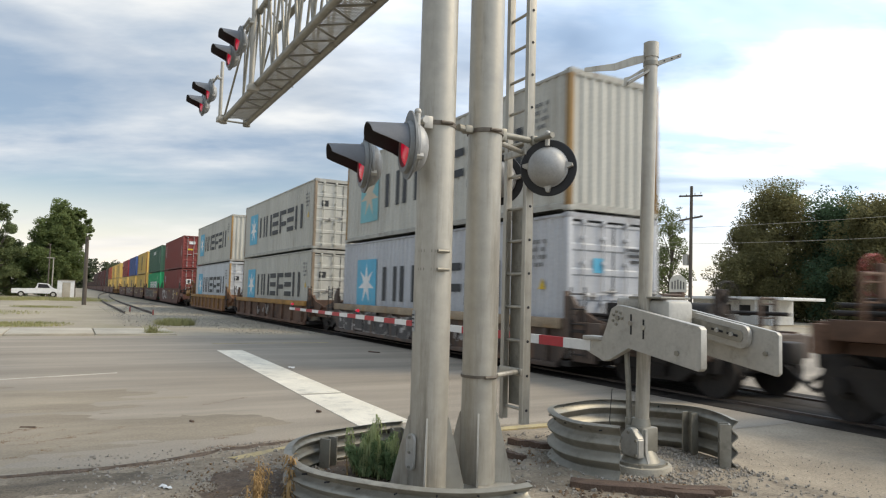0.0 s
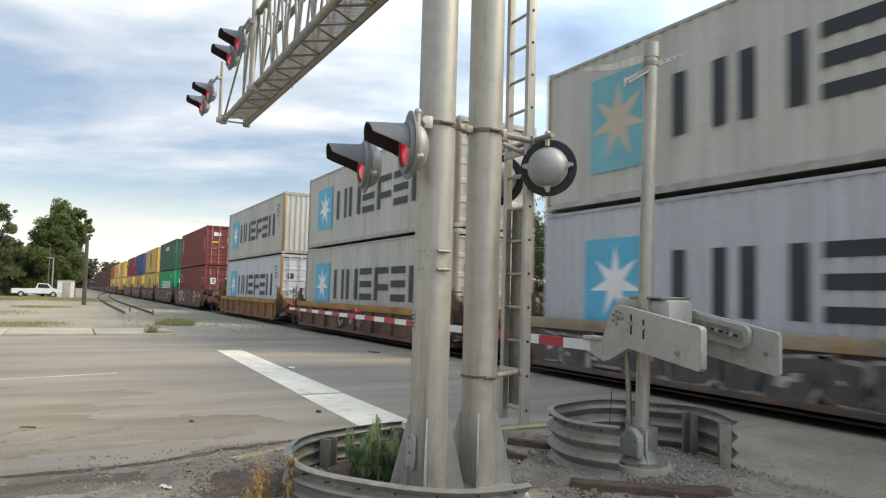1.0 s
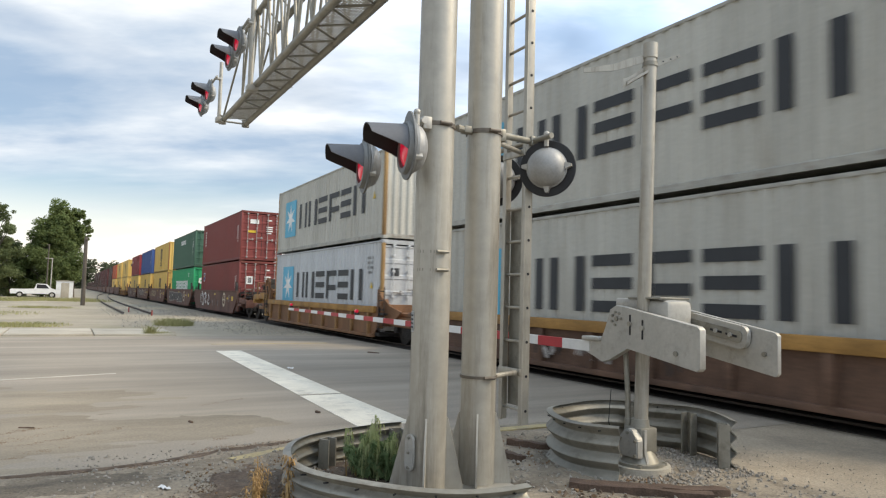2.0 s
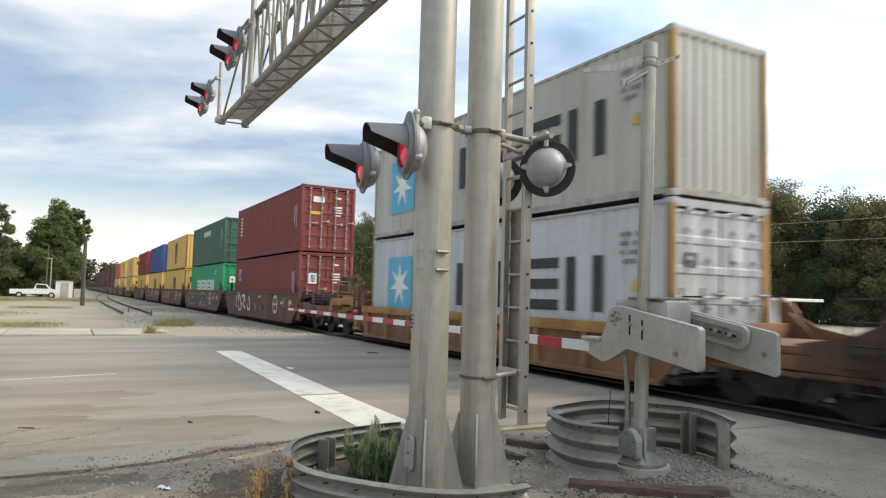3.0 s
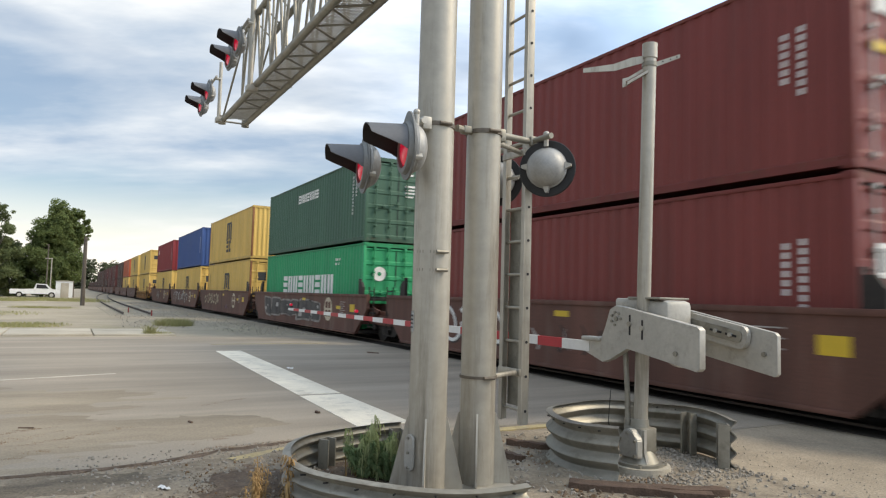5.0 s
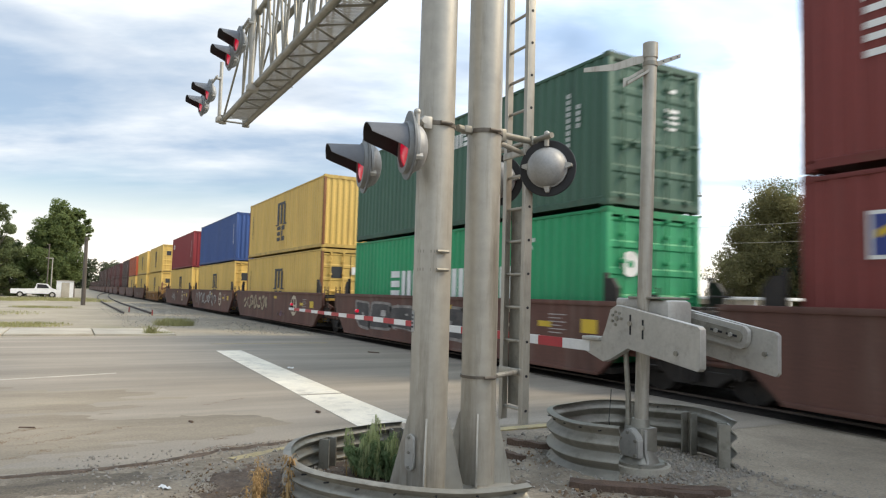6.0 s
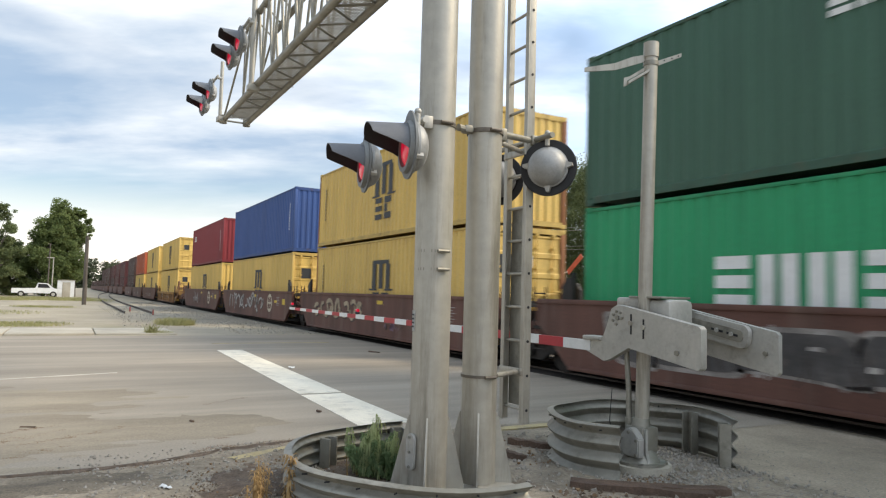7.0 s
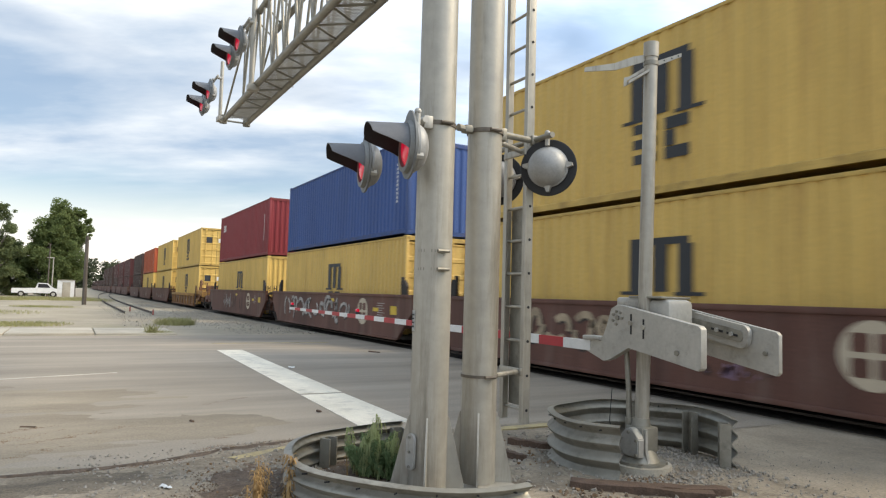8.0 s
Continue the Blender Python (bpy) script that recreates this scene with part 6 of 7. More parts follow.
def build_trees():
    g = "full green broadleaf tree beyond the road"
    tree(-105, -1.4, 12.4, 3.7, 1, LEAF_SUN, g, 0.22, 40, 230, 0.26)
    tree(-104, -3.0, 9.2, 3.7, 2, LEAF_SUN, g, 0.05, 34, 230, 0.26)
    tree(-106, 0.5, 12.3, 2.3, 4, LEAF_SUN, g, 0.62, 18, 200, 0.22)
    tree(-100, -8.4, 11.8, 3.4, 3, LEAF, g, 0.18, 26, 150, 0.24)
    tree(-106, -7.0, 7.2, 4.0, 5, LEAF, g, 0.02, 30, 220, 0.26)
    w = "large dark tree with turning leaves behind the track"
    tree(-41.6, 60, 12.5, 5.0, 11, LEAF_WARM, w, 0.04, 44, 250, 0.20, full=1.4)
    tree(-37.0, 62, 10.9, 4.8, 12, LEAF_DEEP, w, 0.03, 40, 250, 0.20, full=1.4)
    tree(-46.0, 61, 9.6, 3.4, 13, LEAF_WARM, w, 0.03, 30, 230, 0.18, full=1.4)
    tree(-32.6, 60, 10.6, 4.0, 14, LEAF_WARM, w, 0.04, 36, 230, 0.20, full=1.4)
    tree(-28.0, 62, 9.6, 4.6, 15, LEAF_DEEP, w, 0.04, 30, 220, 0.22, full=1.4)
    tree(-75, 65, 20.6, 7.6, 21, LEAF, w, 0.06, 60, 260, 0.26, full=1.25)
    tree(-67, 66, 19.0, 5.4, 22, LEAF, w, 0.10, 44, 200, 0.24)
    tree(-61.0, 66, 12.4, 3.8, 23, LEAF, w, 0.12, 28, 80, 0.22)
    tree(-84, 60, 15.5, 6.0, 24, LEAF, w, 0.06, 40, 220, 0.28)
    tree(-98, 56, 14.0, 7.0, 25, LEAF, w, 0.05, 36, 200, 0.3)
    for i, (x, y, h) in enumerate(((-112, 57, 15.0), (-124, 59, 16.5), (-137, 57, 17.5), (-150, 60, 18.0), (-164, 58, 17.0), (-180, 58, 17.5))):
        tree(x, y, h, 7.0, 40 + i, LEAF, w, 0.04, 30, 110, 0.42, full=1.3)
    tree(-56, 90, 7.5, 5.0, 26, LEAF, w, 0.04, 26, 160, 0.3)
    # far wood at the end of the line
    rnd = random.Random(77)
    bm = NB()
    for i in range(90):
        y = -60 + 2.2 * i + rnd.uniform(-2, 2)
        h = rnd.uniform(13, 17.5)
        for k in range(6):
            leaf_cloud(bm, (-456 + rnd.uniform(-8, 8), y + rnd.uniform(-2, 2), h * (0.08 + 0.165 * k)), rnd.uniform(2.4, 3.6), 90, 0.8, rnd)
    tagged(new("far_wood", mesh_of("far_wood", bm, LEAF_FAR, smooth=0)), "dark wood on the horizon at the end of the track", "wood", kind="stuff")


def build_far():
    # utility pole with two crossarms behind the track
    p = thing("utility_pole", "weathered wooden utility pole with two crossarms", "utility pole", pose(-39.3, 45, 0))
    bm = NB()
    rod(bm, (0, 0, -0.3), (0.15, 0, 11.2), 0.17, 0.12, seg=14)
    part("pole", bm, BARK, p)
    for z, t in ((10.4, 0.25), (8.5, -0.2)):
        bm = NB()
        box(bm, -1.15, -0.06, z - 0.07, 1.25, 0.06, z + 0.07, 0.01)
        bmesh.ops.rotate(bm, verts=bm.verts, cent=(0, 0, z), matrix=Matrix.Rotation(radians(5 if t > 0 else -4), 3, "Y"))
        part("crossarm", bm, BARK, p)
        for x in (-1.0, -0.4, 0.5, 1.1):
            bm = NB()
            rod(bm, (x, 0, z + 0.05), (x, 0, z + 0.22), 0.04, 0.025, seg=8)
            part("insulator", bm, CONCRETE, p)
    bm = NB()
    rod(bm, (-0.35, -0.1, 4.6), (-0.35, -0.1, 5.5), 0.25, seg=16)
    part("transformer", bm, ALU, p)
    # lattice signal mast on the other side of the track
    t = thing("signal_mast", "pale lattice steel signal mast beyond the track", "signal mast", pose(-31.1, 18, 0))
    for sx in (-1, 1):
        for sy in (-1, 1):
            bm = NB()
            rod(bm, (sx * 0.28, sy * 0.28, -0.03), (sx * 0.28, sy * 0.28, 6.3), 0.035, seg=8)
            part("leg", bm, GALV, t)
    for k in range(9):
        z = 0.3 + 0.66 * k
        for sx, sy, ex, ey in ((-1, -1, 1, -1), (1, -1, 1, 1), (1, 1, -1, 1), (-1, 1, -1, -1)):
            bm = NB()
            rod(bm, (sx * 0.28, sy * 0.28, z), (ex * 0.28, ey * 0.28, z + 0.66), 0.02, seg=6)
            rod(bm, (sx * 0.28, sy * 0.28, z + 0.66), (ex * 0.28, ey * 0.28, z + 0.66), 0.018, seg=6)
            part("lattice_bar", bm, GALV, t)
    # low white building with an overhanging flat roof
    b = thing("low_building", "low white flat-roofed building with open canopy", "building", pose(-36.5, 47, 0))
    bm = NB()
    box(bm, -6.5, -2.0, 1.86, 5.6, 3.0, 2.08, 0.03)
    part("roof", bm, WHITE, b)
    bm = NB()
    box(bm, -4.2, 0.0, -0.03, 3.0, 3.0, 1.85)
    part("wall", bm, WHITE, b)
    for x in (-6.0, 3.2, 4.4):
        bm = NB()
        box(bm, x - 0.1, -1.8, -0.03, x + 0.1, -1.6, 1.86)
        part("post", bm, WHITE, b)
    for x in (-3.2, -1.4, 0.4, 2.0):
        bm = NB()
        box(bm, x, -0.03, 0.6, x + 1.0, 0.02, 1.45)
        part("window", bm, INSIDE, b)
    # arched cream sign on a brown post
    s = thing("arched_sign", "cream arched signboard with dark bars on brown post", "sign", pose(-21.0, 23.3, 0))
    bm = NB()
    prism(bm, [(-0.36, 1.95), (0.36, 1.95)] + arc(0.36, 0, 180, 14, 0, 2.35), 0.06, Matrix.Rotation(radians(40), 4, "Z") @ XZ)
    part("board", bm, paint("sign_cream", (0.62, 0.60, 0.52), 0.7, vary=0.12, scale=4, grain=30, bump=0.05), s)
    bm = NB()
    for u in (-0.24, -0.12, 0.0, 0.12, 0.24):
        prism(bm, rect(u - 0.02, 2.08, u + 0.02, 2.5 - abs(u) * 0.4), 0.01, Matrix.Rotation(radians(40), 4, "Z") @ Matrix.Translation((0, -0.065, 0)) @ XZ)
    part("lettering_bar", bm, INK, s)
    bm = NB()
    box(bm, -0.3, -0.1, -0.03, 0.3, 0.1, 1.96, 0.02)
    part("post", bm, TIMBER, s)
    # left of the track: pole, lamp standards, shed and pickup
    p = thing("utility_pole", "short leaning dark wooden pole beside the siding", "utility pole", pose(-61.8, 1.12, 0))
    bm = NB()
    rod(bm, (0, 0, -0.3), (0.0, -0.05, 5.5), 0.17, 0.13, seg=14)
    part("pole", bm, BARK, p)
    bm = NB()
    box(bm, -0.5, -0.02, 5.2, 0.5, 0.04, 5.3)
    part("crossarm", bm, BARK, p)
    for x, y, h in ((-98, -1.9, 4.9), (-98, -2.35, 6.6)):
        p = thing("lamp_standard", "thin lamp standard at the edge of the yard", "street lamp", pose(x, y, 0))
        bm = NB()
        rod(bm, (0, 0, -0.1), (0, 0, h), 0.09, 0.06, seg=10)
        part("column", bm, GALV if h < 6 else BARK, p)
        bm = NB()
        box(bm, -0.06, -0.75 if h < 6 else -0.25, h - 0.06, 0.06, 0.1, h + 0.04, 0.01)
        part("head", bm, GALV if h < 6 else BARK, p)
    s = thing("shed", "small white metal shed", "shed", pose(-99, -0.35, -0.03))
    bm = NB()
    box(bm, -1.2, -0.95, 0, 1.2, 0.95, 2.1)
    part("wall", bm, WHITE, s)
    bm = NB()
    prism(bm, [(-1.05, 2.1), (1.05, 2.1), (1.05, 2.16), (0, 2.22), (-1.05, 2.16)], 2.6, Matrix.Translation((-1.3, 0, 0)) @ YZ)
    part("roof", bm, CONCRETE, s)
    bm = NB()
    box(bm, 1.2, -0.4, 0.05, 1.23, 0.5, 1.9)
    part("door", bm, CONCRETE, s)
    pickup(-96.0, -3.4)
    bm = NB()
    box(bm, -140, -60, -0.03, -139.6, -8, 1.5)
    tagged(part("yard_wall", bm, CONCRETE), "low pale wall behind the yard", "wall", kind="structure")


def pickup(x, y):
    c = thing("pickup_truck", "white pickup truck parked side-on in the yard", "pickup", pose(x, y, -0.02, 0, 0, 90))
    bm = NB()
    o = [(-2.6, 0.45), (2.55, 0.45), (2.62, 0.65), (2.58, 0.95), (1.72, 1.08), (1.15, 1.68), (0.05, 1.72), (-0.1, 1.05), (-2.6, 1.03)]
    prism(bm, o, 1.75, Matrix.Translation((0, 0.875, 0)) @ XZ)
    bmesh.ops.bevel(bm, geom=list(bm.edges), offset=0.05, segments=2, affect="EDGES")
    part("body", bm, WHITE, c)
    for s in (-0.885, 0.885):
        bm = NB()
        prism(bm, [(0.12, 1.14), (1.42, 1.14), (1.06, 1.58), (0.14, 1.62)], 0.02, Matrix.Translation((0, s + 0.01, 0)) @ XZ)
        part("window", bm, INSIDE, c)
    for xx in (-1.6, 1.75):
        for s in (-0.8, 0.8):
            bm = NB()
            rod(bm, (xx, s - 0.11, 0.36), (xx, s + 0.11, 0.36), 0.36, seg=24)
            w = part("wheel", bm, RUBBER, c)
            bm = NB()
            rod(bm, (xx, s - 0.12, 0.36), (xx, s + 0.12, 0.36), 0.2, seg=16)
            part("rim", bm, ALU, w)
    for xx, mat in ((2.6, WHITE), (-2.62, RED)):
        for s in (-0.65, 0.65):
            bm = NB()
            box(bm, xx - 0.03, s - 0.14, 0.72, xx + 0.03, s + 0.14, 0.9, 0.01)
            part("light", bm, mat, c)


build_trees()
build_far()


# ---- verge, yard and small things ----
def stones(name, label, spots, material, seed):
    rnd = random.Random(seed)
    bm = NB()
    for x0, y0, x1, y1, n, lo, hi in spots:
        for _ in range(n):
            s = rnd.uniform(lo, hi) * rnd.uniform(0.4, 1.0)
            x, y = rnd.uniform(x0, x1), rnd.uniform(y0, y1)
            p = Vector((x, y, lie(x, y) + s * 0.2))
            q = Euler((rnd.uniform(0, 6), rnd.uniform(0, 6), rnd.uniform(0, 6))).to_matrix()
            k = [bm.verts.new(p + q @ Vector(v) * s) for v in ((1, 0, 0), (-0.9, 0.1, 0), (0, 0.8, 0.1), (0.1, -0.9, 0), (0, 0.1, 0.7), (0, 0, -0.6))]
            for a, b, c in ((0, 2, 4), (2, 1, 4), (1, 3, 4), (3, 0, 4), (2, 0, 5), (1, 2, 5), (3, 1, 5), (0, 3, 5)):
                bm.faces.new((k[a], k[b], k[c]))
    tagged(new(name, mesh_of(name, bm, material, smooth=0)), label, "gravel", kind="stuff")


STONE = foliage("stone_chips", (0.17, 0.15, 0.125), (0.42, 0.385, 0.33))
BALLAST_CHIPS = foliage("ballast_chips", (0.27, 0.25, 0.215), (0.42, 0.385, 0.33))
LITTER = foliage("dead_leaves", (0.10, 0.055, 0.03), (0.28, 0.18, 0.10))
CHIPS = foliage("wood_chips", (0.075, 0.055, 0.04), (0.19, 0.14, 0.10))


def blades(bm, x, y, r, n, h, rnd, lean=0.35):
    for _ in range(n):
        a, d = rnd.uniform(0, 6.28), r * rnd.random() ** 0.6
        p = Vector((x + d * math.cos(a), y + d * math.sin(a), -0.02))
        hh = h * rnd.uniform(0.4, 1.0)
        tip = p + Vector((rnd.gauss(0, lean) * hh, rnd.gauss(0, lean) * hh, hh))
        w = Vector((math.cos(a + 1.5), math.sin(a + 1.5), 0)) * 0.012 * max(1.0, h * 2)
        mid = (p + tip) / 2 + Vector((0, 0, hh * 0.12))
        v = [bm.verts.new(p - w), bm.verts.new(p + w), bm.verts.new(mid + w * 0.7), bm.verts.new(tip), bm.verts.new(mid - w * 0.7)]
        bm.faces.new(v)


def weed(x, y, h, seed, material, label, leaves=26, stems=6, droop=0.4, wide=0.6, leaf=(0.06, 0.17), slim=0.12):
    """A leafy weed: thin stems with drooping narrow leaves."""
    rnd = random.Random(seed)
    t = thing("weed", label, "plant", pose(x, y, 0))
    lf = NB()
    for i in range(stems):
        a = rnd.uniform(0, 6.28)
        top = Vector((math.cos(a) * h * rnd.uniform(0.08, wide), math.sin(a) * h * rnd.uniform(0.08, wide), h * rnd.uniform(0.65, 1.0)))
        base = Vector((math.cos(a) * 0.04, math.sin(a) * 0.04, 0))
        bm = NB()
        rod(bm, base, top, 0.007, 0.003, seg=5)
        part("stem", bm, material, t)
        for k in range(leaves):
            f = rnd.uniform(0.12, 1.0)
            p = base.lerp(top, f)
            b = rnd.uniform(0, 6.28)
            l = h * rnd.uniform(*leaf)
            out = Vector((math.cos(b), math.sin(b), rnd.uniform(-0.2, 0.5)))
            tip = p + out * l + Vector((0, 0, -droop * l))
            mid = p + out * l * 0.55 + Vector((0, 0, 0.08 * l))
            w = Vector((-math.sin(b), math.cos(b), 0)) * l * slim
            v = [lf.verts.new(p), lf.verts.new(mid + w), lf.verts.new(tip), lf.verts.new(mid - w)]
            lf.faces.new(v)
    placed("foliage", mesh_of("foliage", lf, material, smooth=0), t)


def plank(x, y, length, w, turn, label, z=0.02):
    rnd = random.Random(int(x * 1000))
    bm = NB()
    n = 8
    rows = []
    for i in range(n + 1):
        u = -length / 2 + length * i / n
        k = 0.7 if i in (0, n) else 1.0
        rows.append([bm.verts.new((u + rnd.uniform(-0.01, 0.01), s * w / 2 * k + rnd.uniform(-0.012, 0.012), zz + rnd.uniform(-0.008, 0.008))) for s, zz in ((-1, -0.02), (1, -0.02), (1, 0.045), (-1, 0.045))])
    for a, b in zip(rows, rows[1:]):
        for j in range(4):
            bm.faces.new((a[j], a[(j + 1) % 4], b[(j + 1) % 4], b[j]))
    bm.faces.new(rows[0])
    bm.faces.new(rows[-1])
    ob = part("old_plank", bm, TIMBER, at=pose(x, y, z, 0, 0, turn))
    tagged(ob, label, "plank")


def crumple(bm, a, b, h, seed):
    """A folded scrap: a bent sheet of small facets with thickness."""
    rnd = random.Random(seed)
    top = [[Vector((a * (2 * i / 5 - 1), b * (2 * j / 3 - 1) * rnd.uniform(0.6, 1.1), h * rnd.uniform(0.2, 1.2))) for j in range(4)] for i in range(6)]
    up = [[bm.verts.new(p) for p in row] for row in top]
    dn = [[bm.verts.new(p - Vector((0, 0, 0.004))) for p in row] for row in top]
    for i in range(5):
        for j in range(3):
            bm.faces.new((up[i][j], up[i + 1][j], up[i + 1][j + 1], up[i][j + 1]))
            bm.faces.new((dn[i][j + 1], dn[i + 1][j + 1], dn[i + 1][j], dn[i][j]))


def build_verge():
    stones("verge_gravel", "pale stone chips scattered over the verge", [(-6.3, 1.2, -2.6, 5.6, 2600, 0.012, 0.035), (-5.5, 4.1, -4.0, 5.6, 1500, 0.012, 0.034), (-6.9, 0.0, -5.2, 2.0, 500, 0.01, 0.03), (-6.2, 5.4, -2.5, 6.6, 500, 0.005, 0.012)], STONE, 5)
    stones("leaf_litter", "dead brown leaves and chips on the soil", [(-6.2, 0.9, -5.0, 2.2, 240, 0.008, 0.022), (-4.4, 3.4, -3.2, 4.6, 200, 0.01, 0.03), (-6.2, 3.4, -5.0, 4.4, 120, 0.01, 0.03)], LITTER, 6)
    stones("bark_chips", "dark bark chips on the soil", [(-5.9, 0.95, -5.0, 1.65, 1500, 0.004, 0.011), (-5.5, 0.7, -4.7, 1.9, 400, 0.006, 0.02), (-4.3, 3.3, -3.4, 4.4, 220, 0.012, 0.035)], CHIPS, 7)
    stones("ballast_stones", "loose grey ballast stones beside the track", [(-75, 5.2, -24, 8.3, 4200, 0.018, 0.045), (-60, 2.0, -28, 5.2, 900, 0.02, 0.05)], BALLAST_CHIPS, 8)
    rnd = random.Random(14)
    edge = ((-6.45, -1.2), (-6.39, -0.40), (-6.37, 0.20), (-6.41, 0.90), (-6.84, 1.25), (-6.86, 1.70), (-6.92, 2.30))
    spots = []
    for (xa, ya), (xb, yb) in zip(edge, edge[1:]):
        for k in range(24):
            f = (k + rnd.random()) / 24
            x, y = xa + (xb - xa) * f + rnd.gauss(0, 0.035), ya + (yb - ya) * f
            spots.append((x - 0.05, y - 0.04, x + 0.05, y + 0.04, 22, 0.002, 0.006))
    stones("edge_debris", "dark grit and leaf bits along the road edge", spots, LITTER, 9)
    spots = []
    for cx, cy, run, n in ((-8.30, -0.30, 0.35, 26), (-7.80, 0.12, 0.5, 30), (-7.75, -0.50, 0.5, 34), (-7.2, -0.2, 0.4, 14), (-9.6, 1.9, 0.5, 12), (-7.3, 1.5, 0.45, 12)):
        for _ in range(n):
            f = rnd.gauss(0, 0.5)
            x, y = cx + f * run * 0.55 + rnd.gauss(0, 0.03), cy - f * run * 0.8 + rnd.gauss(0, 0.03)
            spots.append((x - 0.03, y - 0.05, x + 0.03, y + 0.05, 16, 0.002, 0.006))
    stones("silt_smear", "thin streaks of dark grit washed over the sand", spots, LITTER, 10)
    plank(-5.70, 4.22, 0.50, 0.08, 30, "weathered grey-brown plank lying on the soil")
    plank(-4.02, 4.05, 1.1, 0.16, 48, "rotten dark brown timber lying on the soil")
    plank(-3.85, 4.35, 0.7, 0.12, 60, "rotten dark brown timber lying on the soil")
    plank(-5.35, 3.75, 0.3, 0.08, 10, "weathered grey-brown plank lying on the soil")
    weed(-5.32, 2.20, 0.50, 3, WEED, "drooping pale green weed growing inside the guard ring", 90, 9, 1.6, 0.45, (0.05, 0.13), 0.13)
    weed(-5.14, 2.34, 0.40, 4, WEED, "drooping pale green weed growing inside the guard ring", 80, 7, 1.6, 0.45, (0.05, 0.14), 0.13)
    weed(-5.26, 2.26, 0.36, 12, FERN, "fine-leaved green weed growing inside the guard ring", 340, 18, 0.5, 0.75, (0.05, 0.13), 0.2)
    weed(-5.10, 2.40, 0.30, 13, FERN, "fine-leaved green weed growing inside the guard ring", 300, 16, 0.5, 0.7, (0.05, 0.13), 0.2)
    weed(-5.44, 2.24, 0.26, 5, FERN, "low green weed growing inside the guard ring", 160, 9, 0.6, 0.6, (0.05, 0.13), 0.2)
    weed(-4.86, 1.50, 0.46, 6, DRY, "dry brown weed stalk beside the guard ring", 150, 1, 0.8, 0.10)
    weed(-4.98, 1.30, 0.32, 7, DRY, "dry brown weed stalk beside the guard ring", 80, 5, 0.5, 0.25)
    weed(-5.30, 2.12, 0.26, 8, DRY, "dry brown weed stalk inside the guard ring", 20, 3, 0.5, 0.25)
    weed(-4.80, 1.20, 0.25, 9, DRY, "dry brown weed stalk beside the guard ring", 70, 5, 0.5, 0.25)
    # litter
    bm = NB()
    crumple(bm, 0.06, 0.018, 0.016, 4)
    tagged(part("paper_scrap", bm, WHITE, at=pose(-5.55, 0.72, 0.02, 5, 0, 30)), "crumpled white paper scrap on the soil", "litter")
    bm = NB()
    crumple(bm, 0.06, 0.05, 0.03, 5)
    tagged(part("paper_scrap", bm, WHITE, at=pose(-13.3, 3.95, 0.0, 0, 0, 20)), "crumpled white paper scrap on the asphalt", "litter")
    for x, y, l, r in ((-16.3, 7.0, 0.4, 20), (-8.4, -0.30, 0.15, 60), (-8.35, 2.85, 0.09, 0), (-8.2, 1.3, 0.07, 0)):
        bm = NB()
        rod(bm, (-l / 2, 0, 0.015), (l / 2, 0.02, 0.02), 0.018, 0.012, seg=6)
        tagged(part("stick", bm, TIMBER, at=pose(x, y, 0, 0, 0, r)), "dark broken stick lying on the asphalt", "stick")
    # thin wires sticking up by the gate mast
    for dx, dy, k in ((-0.28, -0.1, -0.05), (-0.02, -0.2, 0.02)):
        bm = NB()
        rod(bm, (0, 0, 0), (k, k, 0.35), 0.005, seg=5)
        rod(bm, (k, k, 0.35), (k * 0.4, k, 0.66), 0.004, seg=5)
        tagged(part("loose_wire", bm, BLACK, at=pose(-4.75 + dx, 4.85 + dy, 0)), "thin loose black wire standing from the ground", "wire")


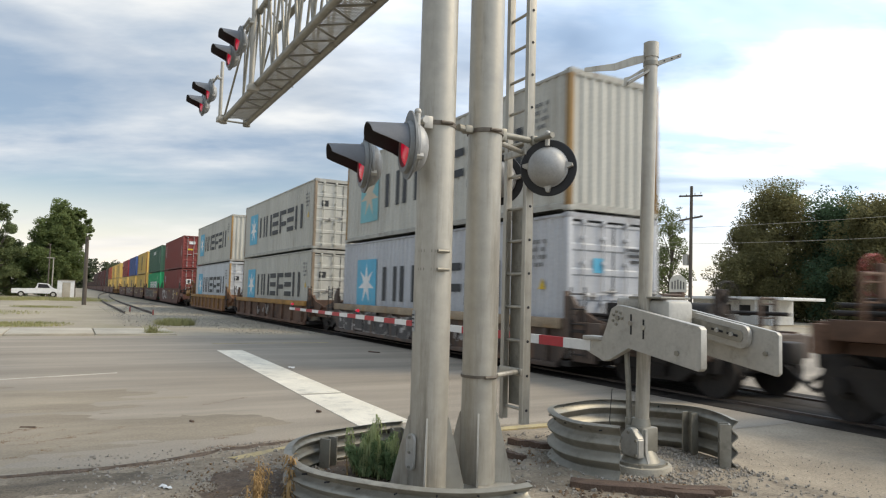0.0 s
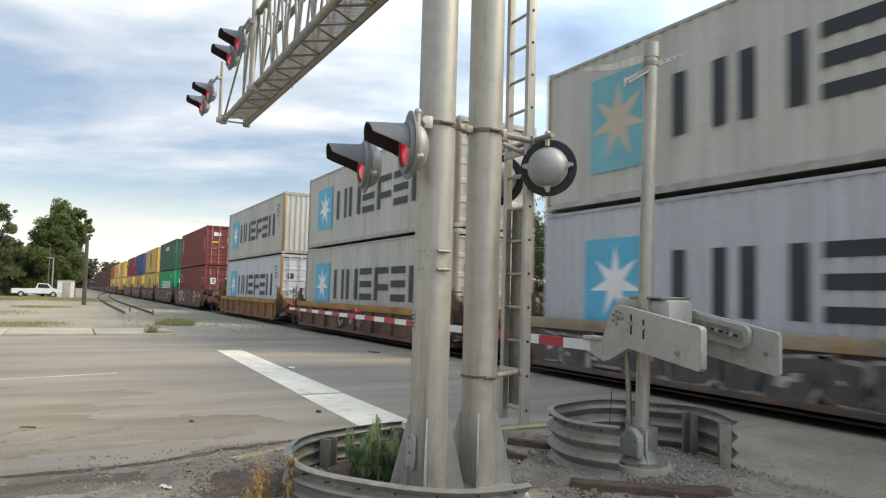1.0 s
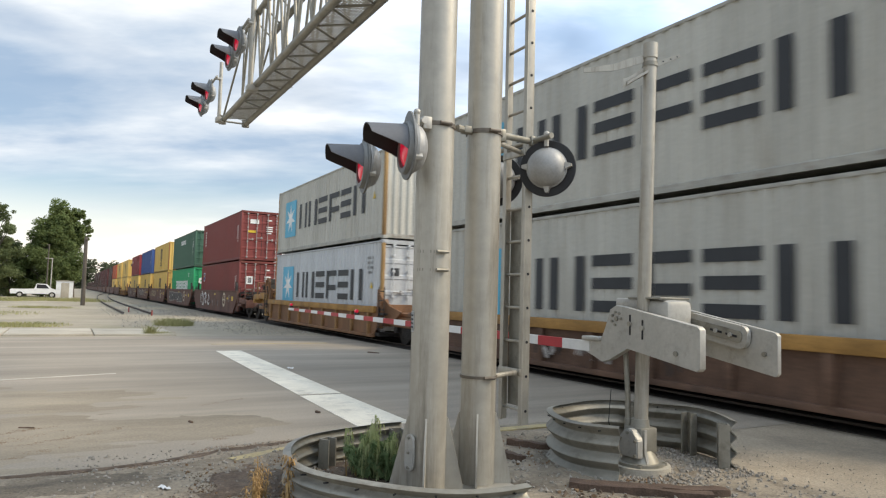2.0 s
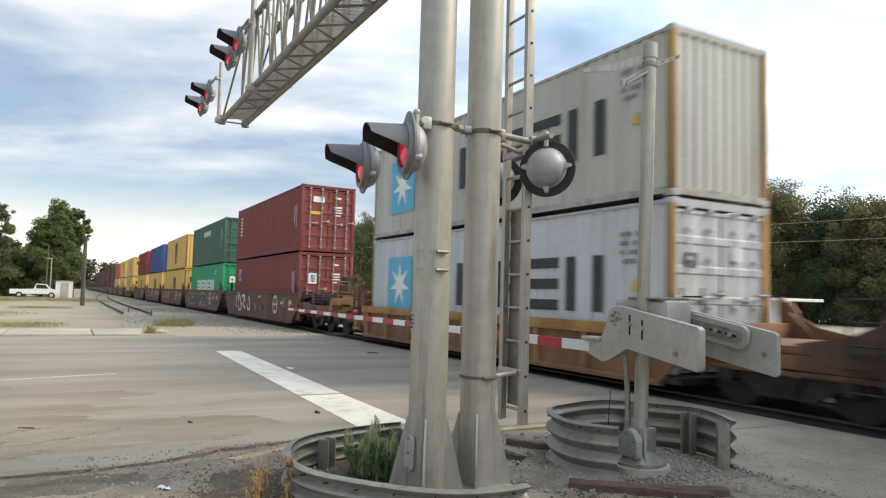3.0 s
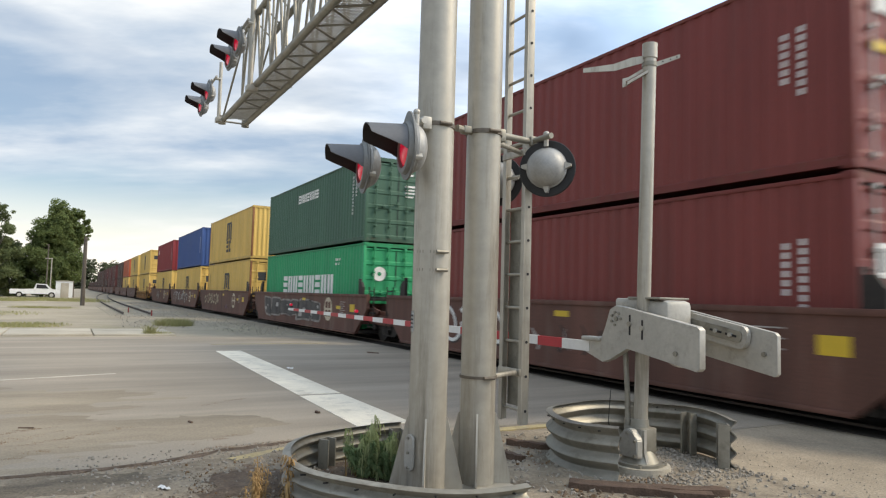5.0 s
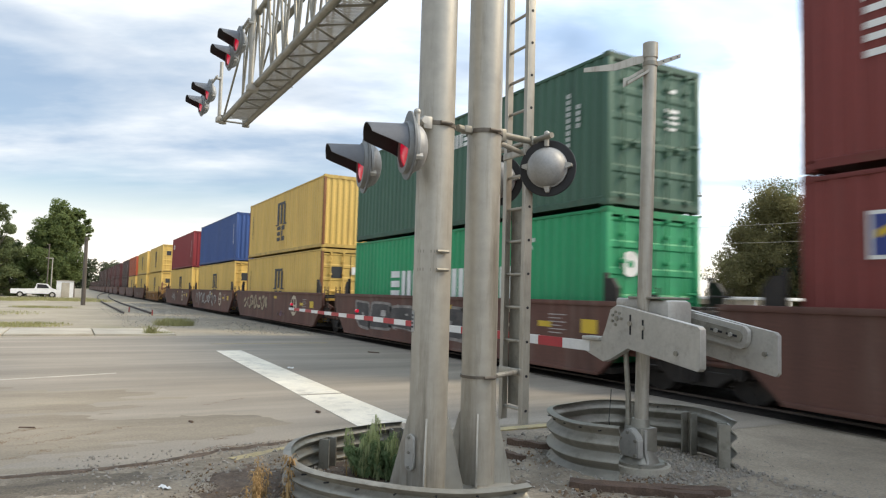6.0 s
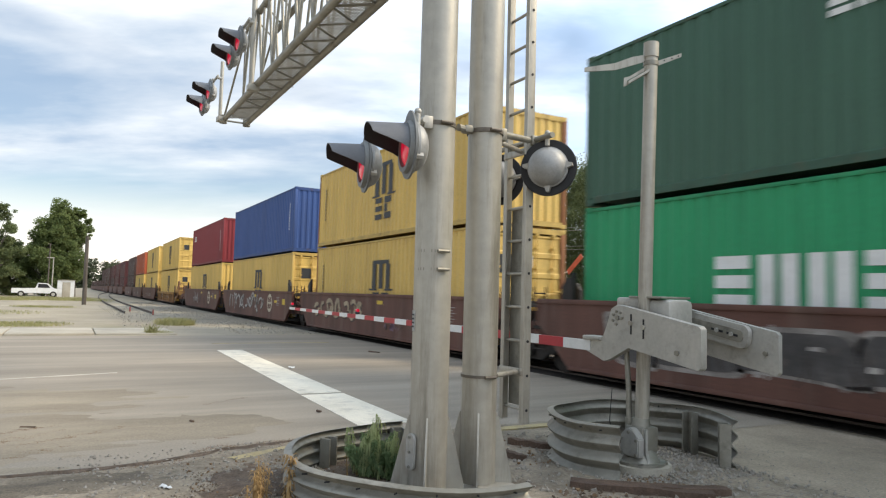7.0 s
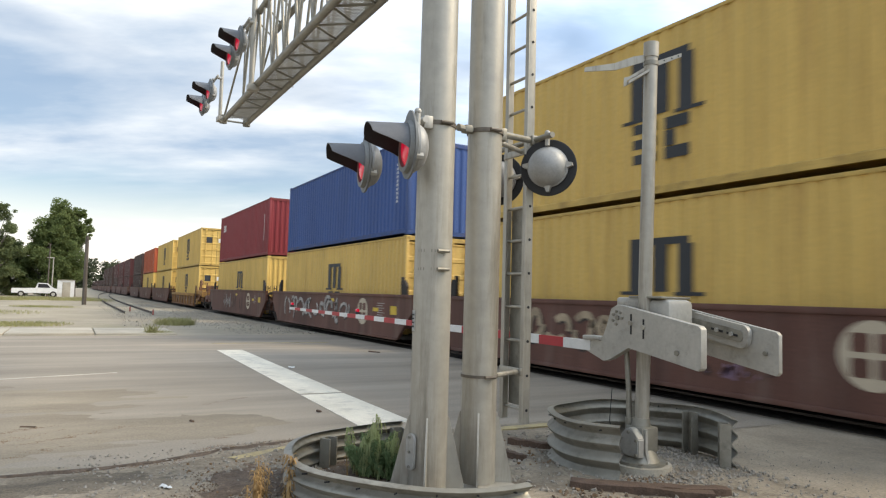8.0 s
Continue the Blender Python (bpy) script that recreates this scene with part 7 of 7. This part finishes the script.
def build_yard():
    # paved walk across the road, slab by slab
    walkway = tagged(new("sidewalk"), "pale concrete walk of large slabs beside the road", "sidewalk", kind="structure")
    rnd = random.Random(3)
    for i in range(9):
        bm = NB()
        box(bm, -1.6, -1.19, -0.05, 1.6, 1.19, 0.05, 0.02)
        part("slab", bm, CONCRETE, walkway, at=pose(-25.4, 2.0 - 2.42 * i, 0.0 + rnd.uniform(-0.01, 0.01)))
    bm = NB()
    for i in range(10):
        x, y = rnd.uniform(-60, -34), rnd.uniform(-14, -1.0)
        blades(bm, x, y, rnd.uniform(1.0, 3.0), 600, 0.14, rnd)
    for k in range(9):
        blades(bm, -62 - 3.4 * k, -9 + 0.9 * (k % 4) - 1.2 * k, 3.5, 700, 0.30, rnd)
    for k in range(14):
        blades(bm, -80 + rnd.uniform(-4, 6), -11 + 1.0 * k, 2.4, 600, 0.38, rnd)
    for k in range(12):
        blades(bm, -29.8 - rnd.uniform(0, 2.4), -1.2 - 1.1 * k, 1.5, 800, 0.13, rnd)
    tagged(new("grass", mesh_of("grass", bm, GRASS, smooth=0)), "thin dry green grass on sandy ground", "grass", kind="stuff")
    for x, y, r, h, s in ((-30.5, 4.0, 0.85, 0.34, 1), (-24.1, 2.45, 0.22, 0.42, 2), (-24.3, 2.7, 0.5, 0.14, 3), (-24.3, -2.6, 0.22, 0.3, 4)):
        t = thing("grass_tuft", "tuft of thin yellow-green grass on gravel", "grass", pose(x, y, 0))
        bm = NB()
        blades(bm, 0, 0, r, int(1300 * r * r) + 40, h, random.Random(s), 0.5)
        tagged(placed("tuft", mesh_of("tuft", bm, GRASS, smooth=0), t), kind="stuff")
    # the siding curves in to the main track
    def centre(x):
        k = max(0.0, (-x - 60) / 130)
        return 3.6 + 6.1 * k * k
    for side in (-0.72, 0.72):
        bm = NB()
        prev = None
        for i in range(61):
            x = -43 - 2.4 * i
            ring = [bm.verts.new((x, centre(x) + side + u, v - 0.06)) for u, v in rail_profile()]
            if prev:
                for j in range(len(ring)):
                    bm.faces.new((prev[j], prev[(j + 1) % len(ring)], ring[(j + 1) % len(ring)], ring[j]))
            else:
                bm.faces.new(ring)
            prev = ring
        bm.faces.new(prev[::-1])
        tagged(part("siding_rail", bm, RAIL), "rusty rail of the old siding sunk in gravel", "rail", "rails of the siding", "structure")
    for x, y in ((-41.2, 4.2), (-46.5, 3.4)):
        p = thing("marker_stake", "short faded red stake beside the siding", "stake", pose(x, y, -0.05))
        bm = NB()
        box(bm, -0.035, -0.035, 0, 0.035, 0.035, 0.34, 0.008)
        part("stake", bm, BRAKE_RED, p)
    # wires behind the track, from the pole both ways
    for z, slope, x1 in ((8.35, 0.058, -110), (8.05, 0.058, -110), (6.6, 0.045, -110), (6.2, 0.05, -110), (7.75, 0.0, 10), (6.4, 0.0, 10)):
        c = bpy.data.curves.new("wire", "CURVE")
        c.dimensions, c.bevel_depth = "3D", 0.013
        sp = c.splines.new("POLY")
        sp.points.add(24)
        for i in range(25):
            f = i / 24
            x = -39.3 + (x1 + 39.3) * f
            sp.points[i].co = (x, 45.2, z + slope * (-39.3 - x) - 0.5 * 4 * f * (1 - f), 1)
        c.materials.append(GALV)
        tagged(new("overhead_wire", c), "thin pale overhead wire behind the track", "cable", "overhead wires")
    # bent wire post with a red paddle across the track
    p = thing("marker_post", "thin bent pale post with a red paddle", "marker", pose(-20.5, 16, 0))
    bm = NB()
    rod(bm, (-0.06, 0, -0.03), (0.0, 0, 2.36), 0.022, seg=8)
    rod(bm, (0.0, 0, 2.36), (0.95, 0, 2.52), 0.022, seg=8)
    part("post", bm, WHITE, p)
    bm = NB()
    box(bm, -0.10, -0.012, 0.0, 0.10, 0.012, 0.98, 0.008)
    part("paddle", bm, paint("paddle_red", (0.50, 0.12, 0.08), 0.6, vary=0.2, scale=5, grain=40, bump=0.03), p, "faded red paddle", at=pose(0.93, 0, 2.48, 0, 52, 0))


build_verge()
build_yard()

# ---- motion ----
def motions():
    times = [0.5 * i for i in range(17)]
    for ob, m in TRAIN:
        walk(ob, [(t, Matrix.Translation((travelled(t), 0, 0)) @ m) for t in times])
    for w, dx in WHEELS:
        rows = []
        for i in range(241):
            t = i / 30
            rows.append((t, Matrix.Translation((dx, 0, 0.42)) @ Matrix.Rotation(travelled(t) / 0.42, 4, "Y")))
        walk(w, rows)


motions()
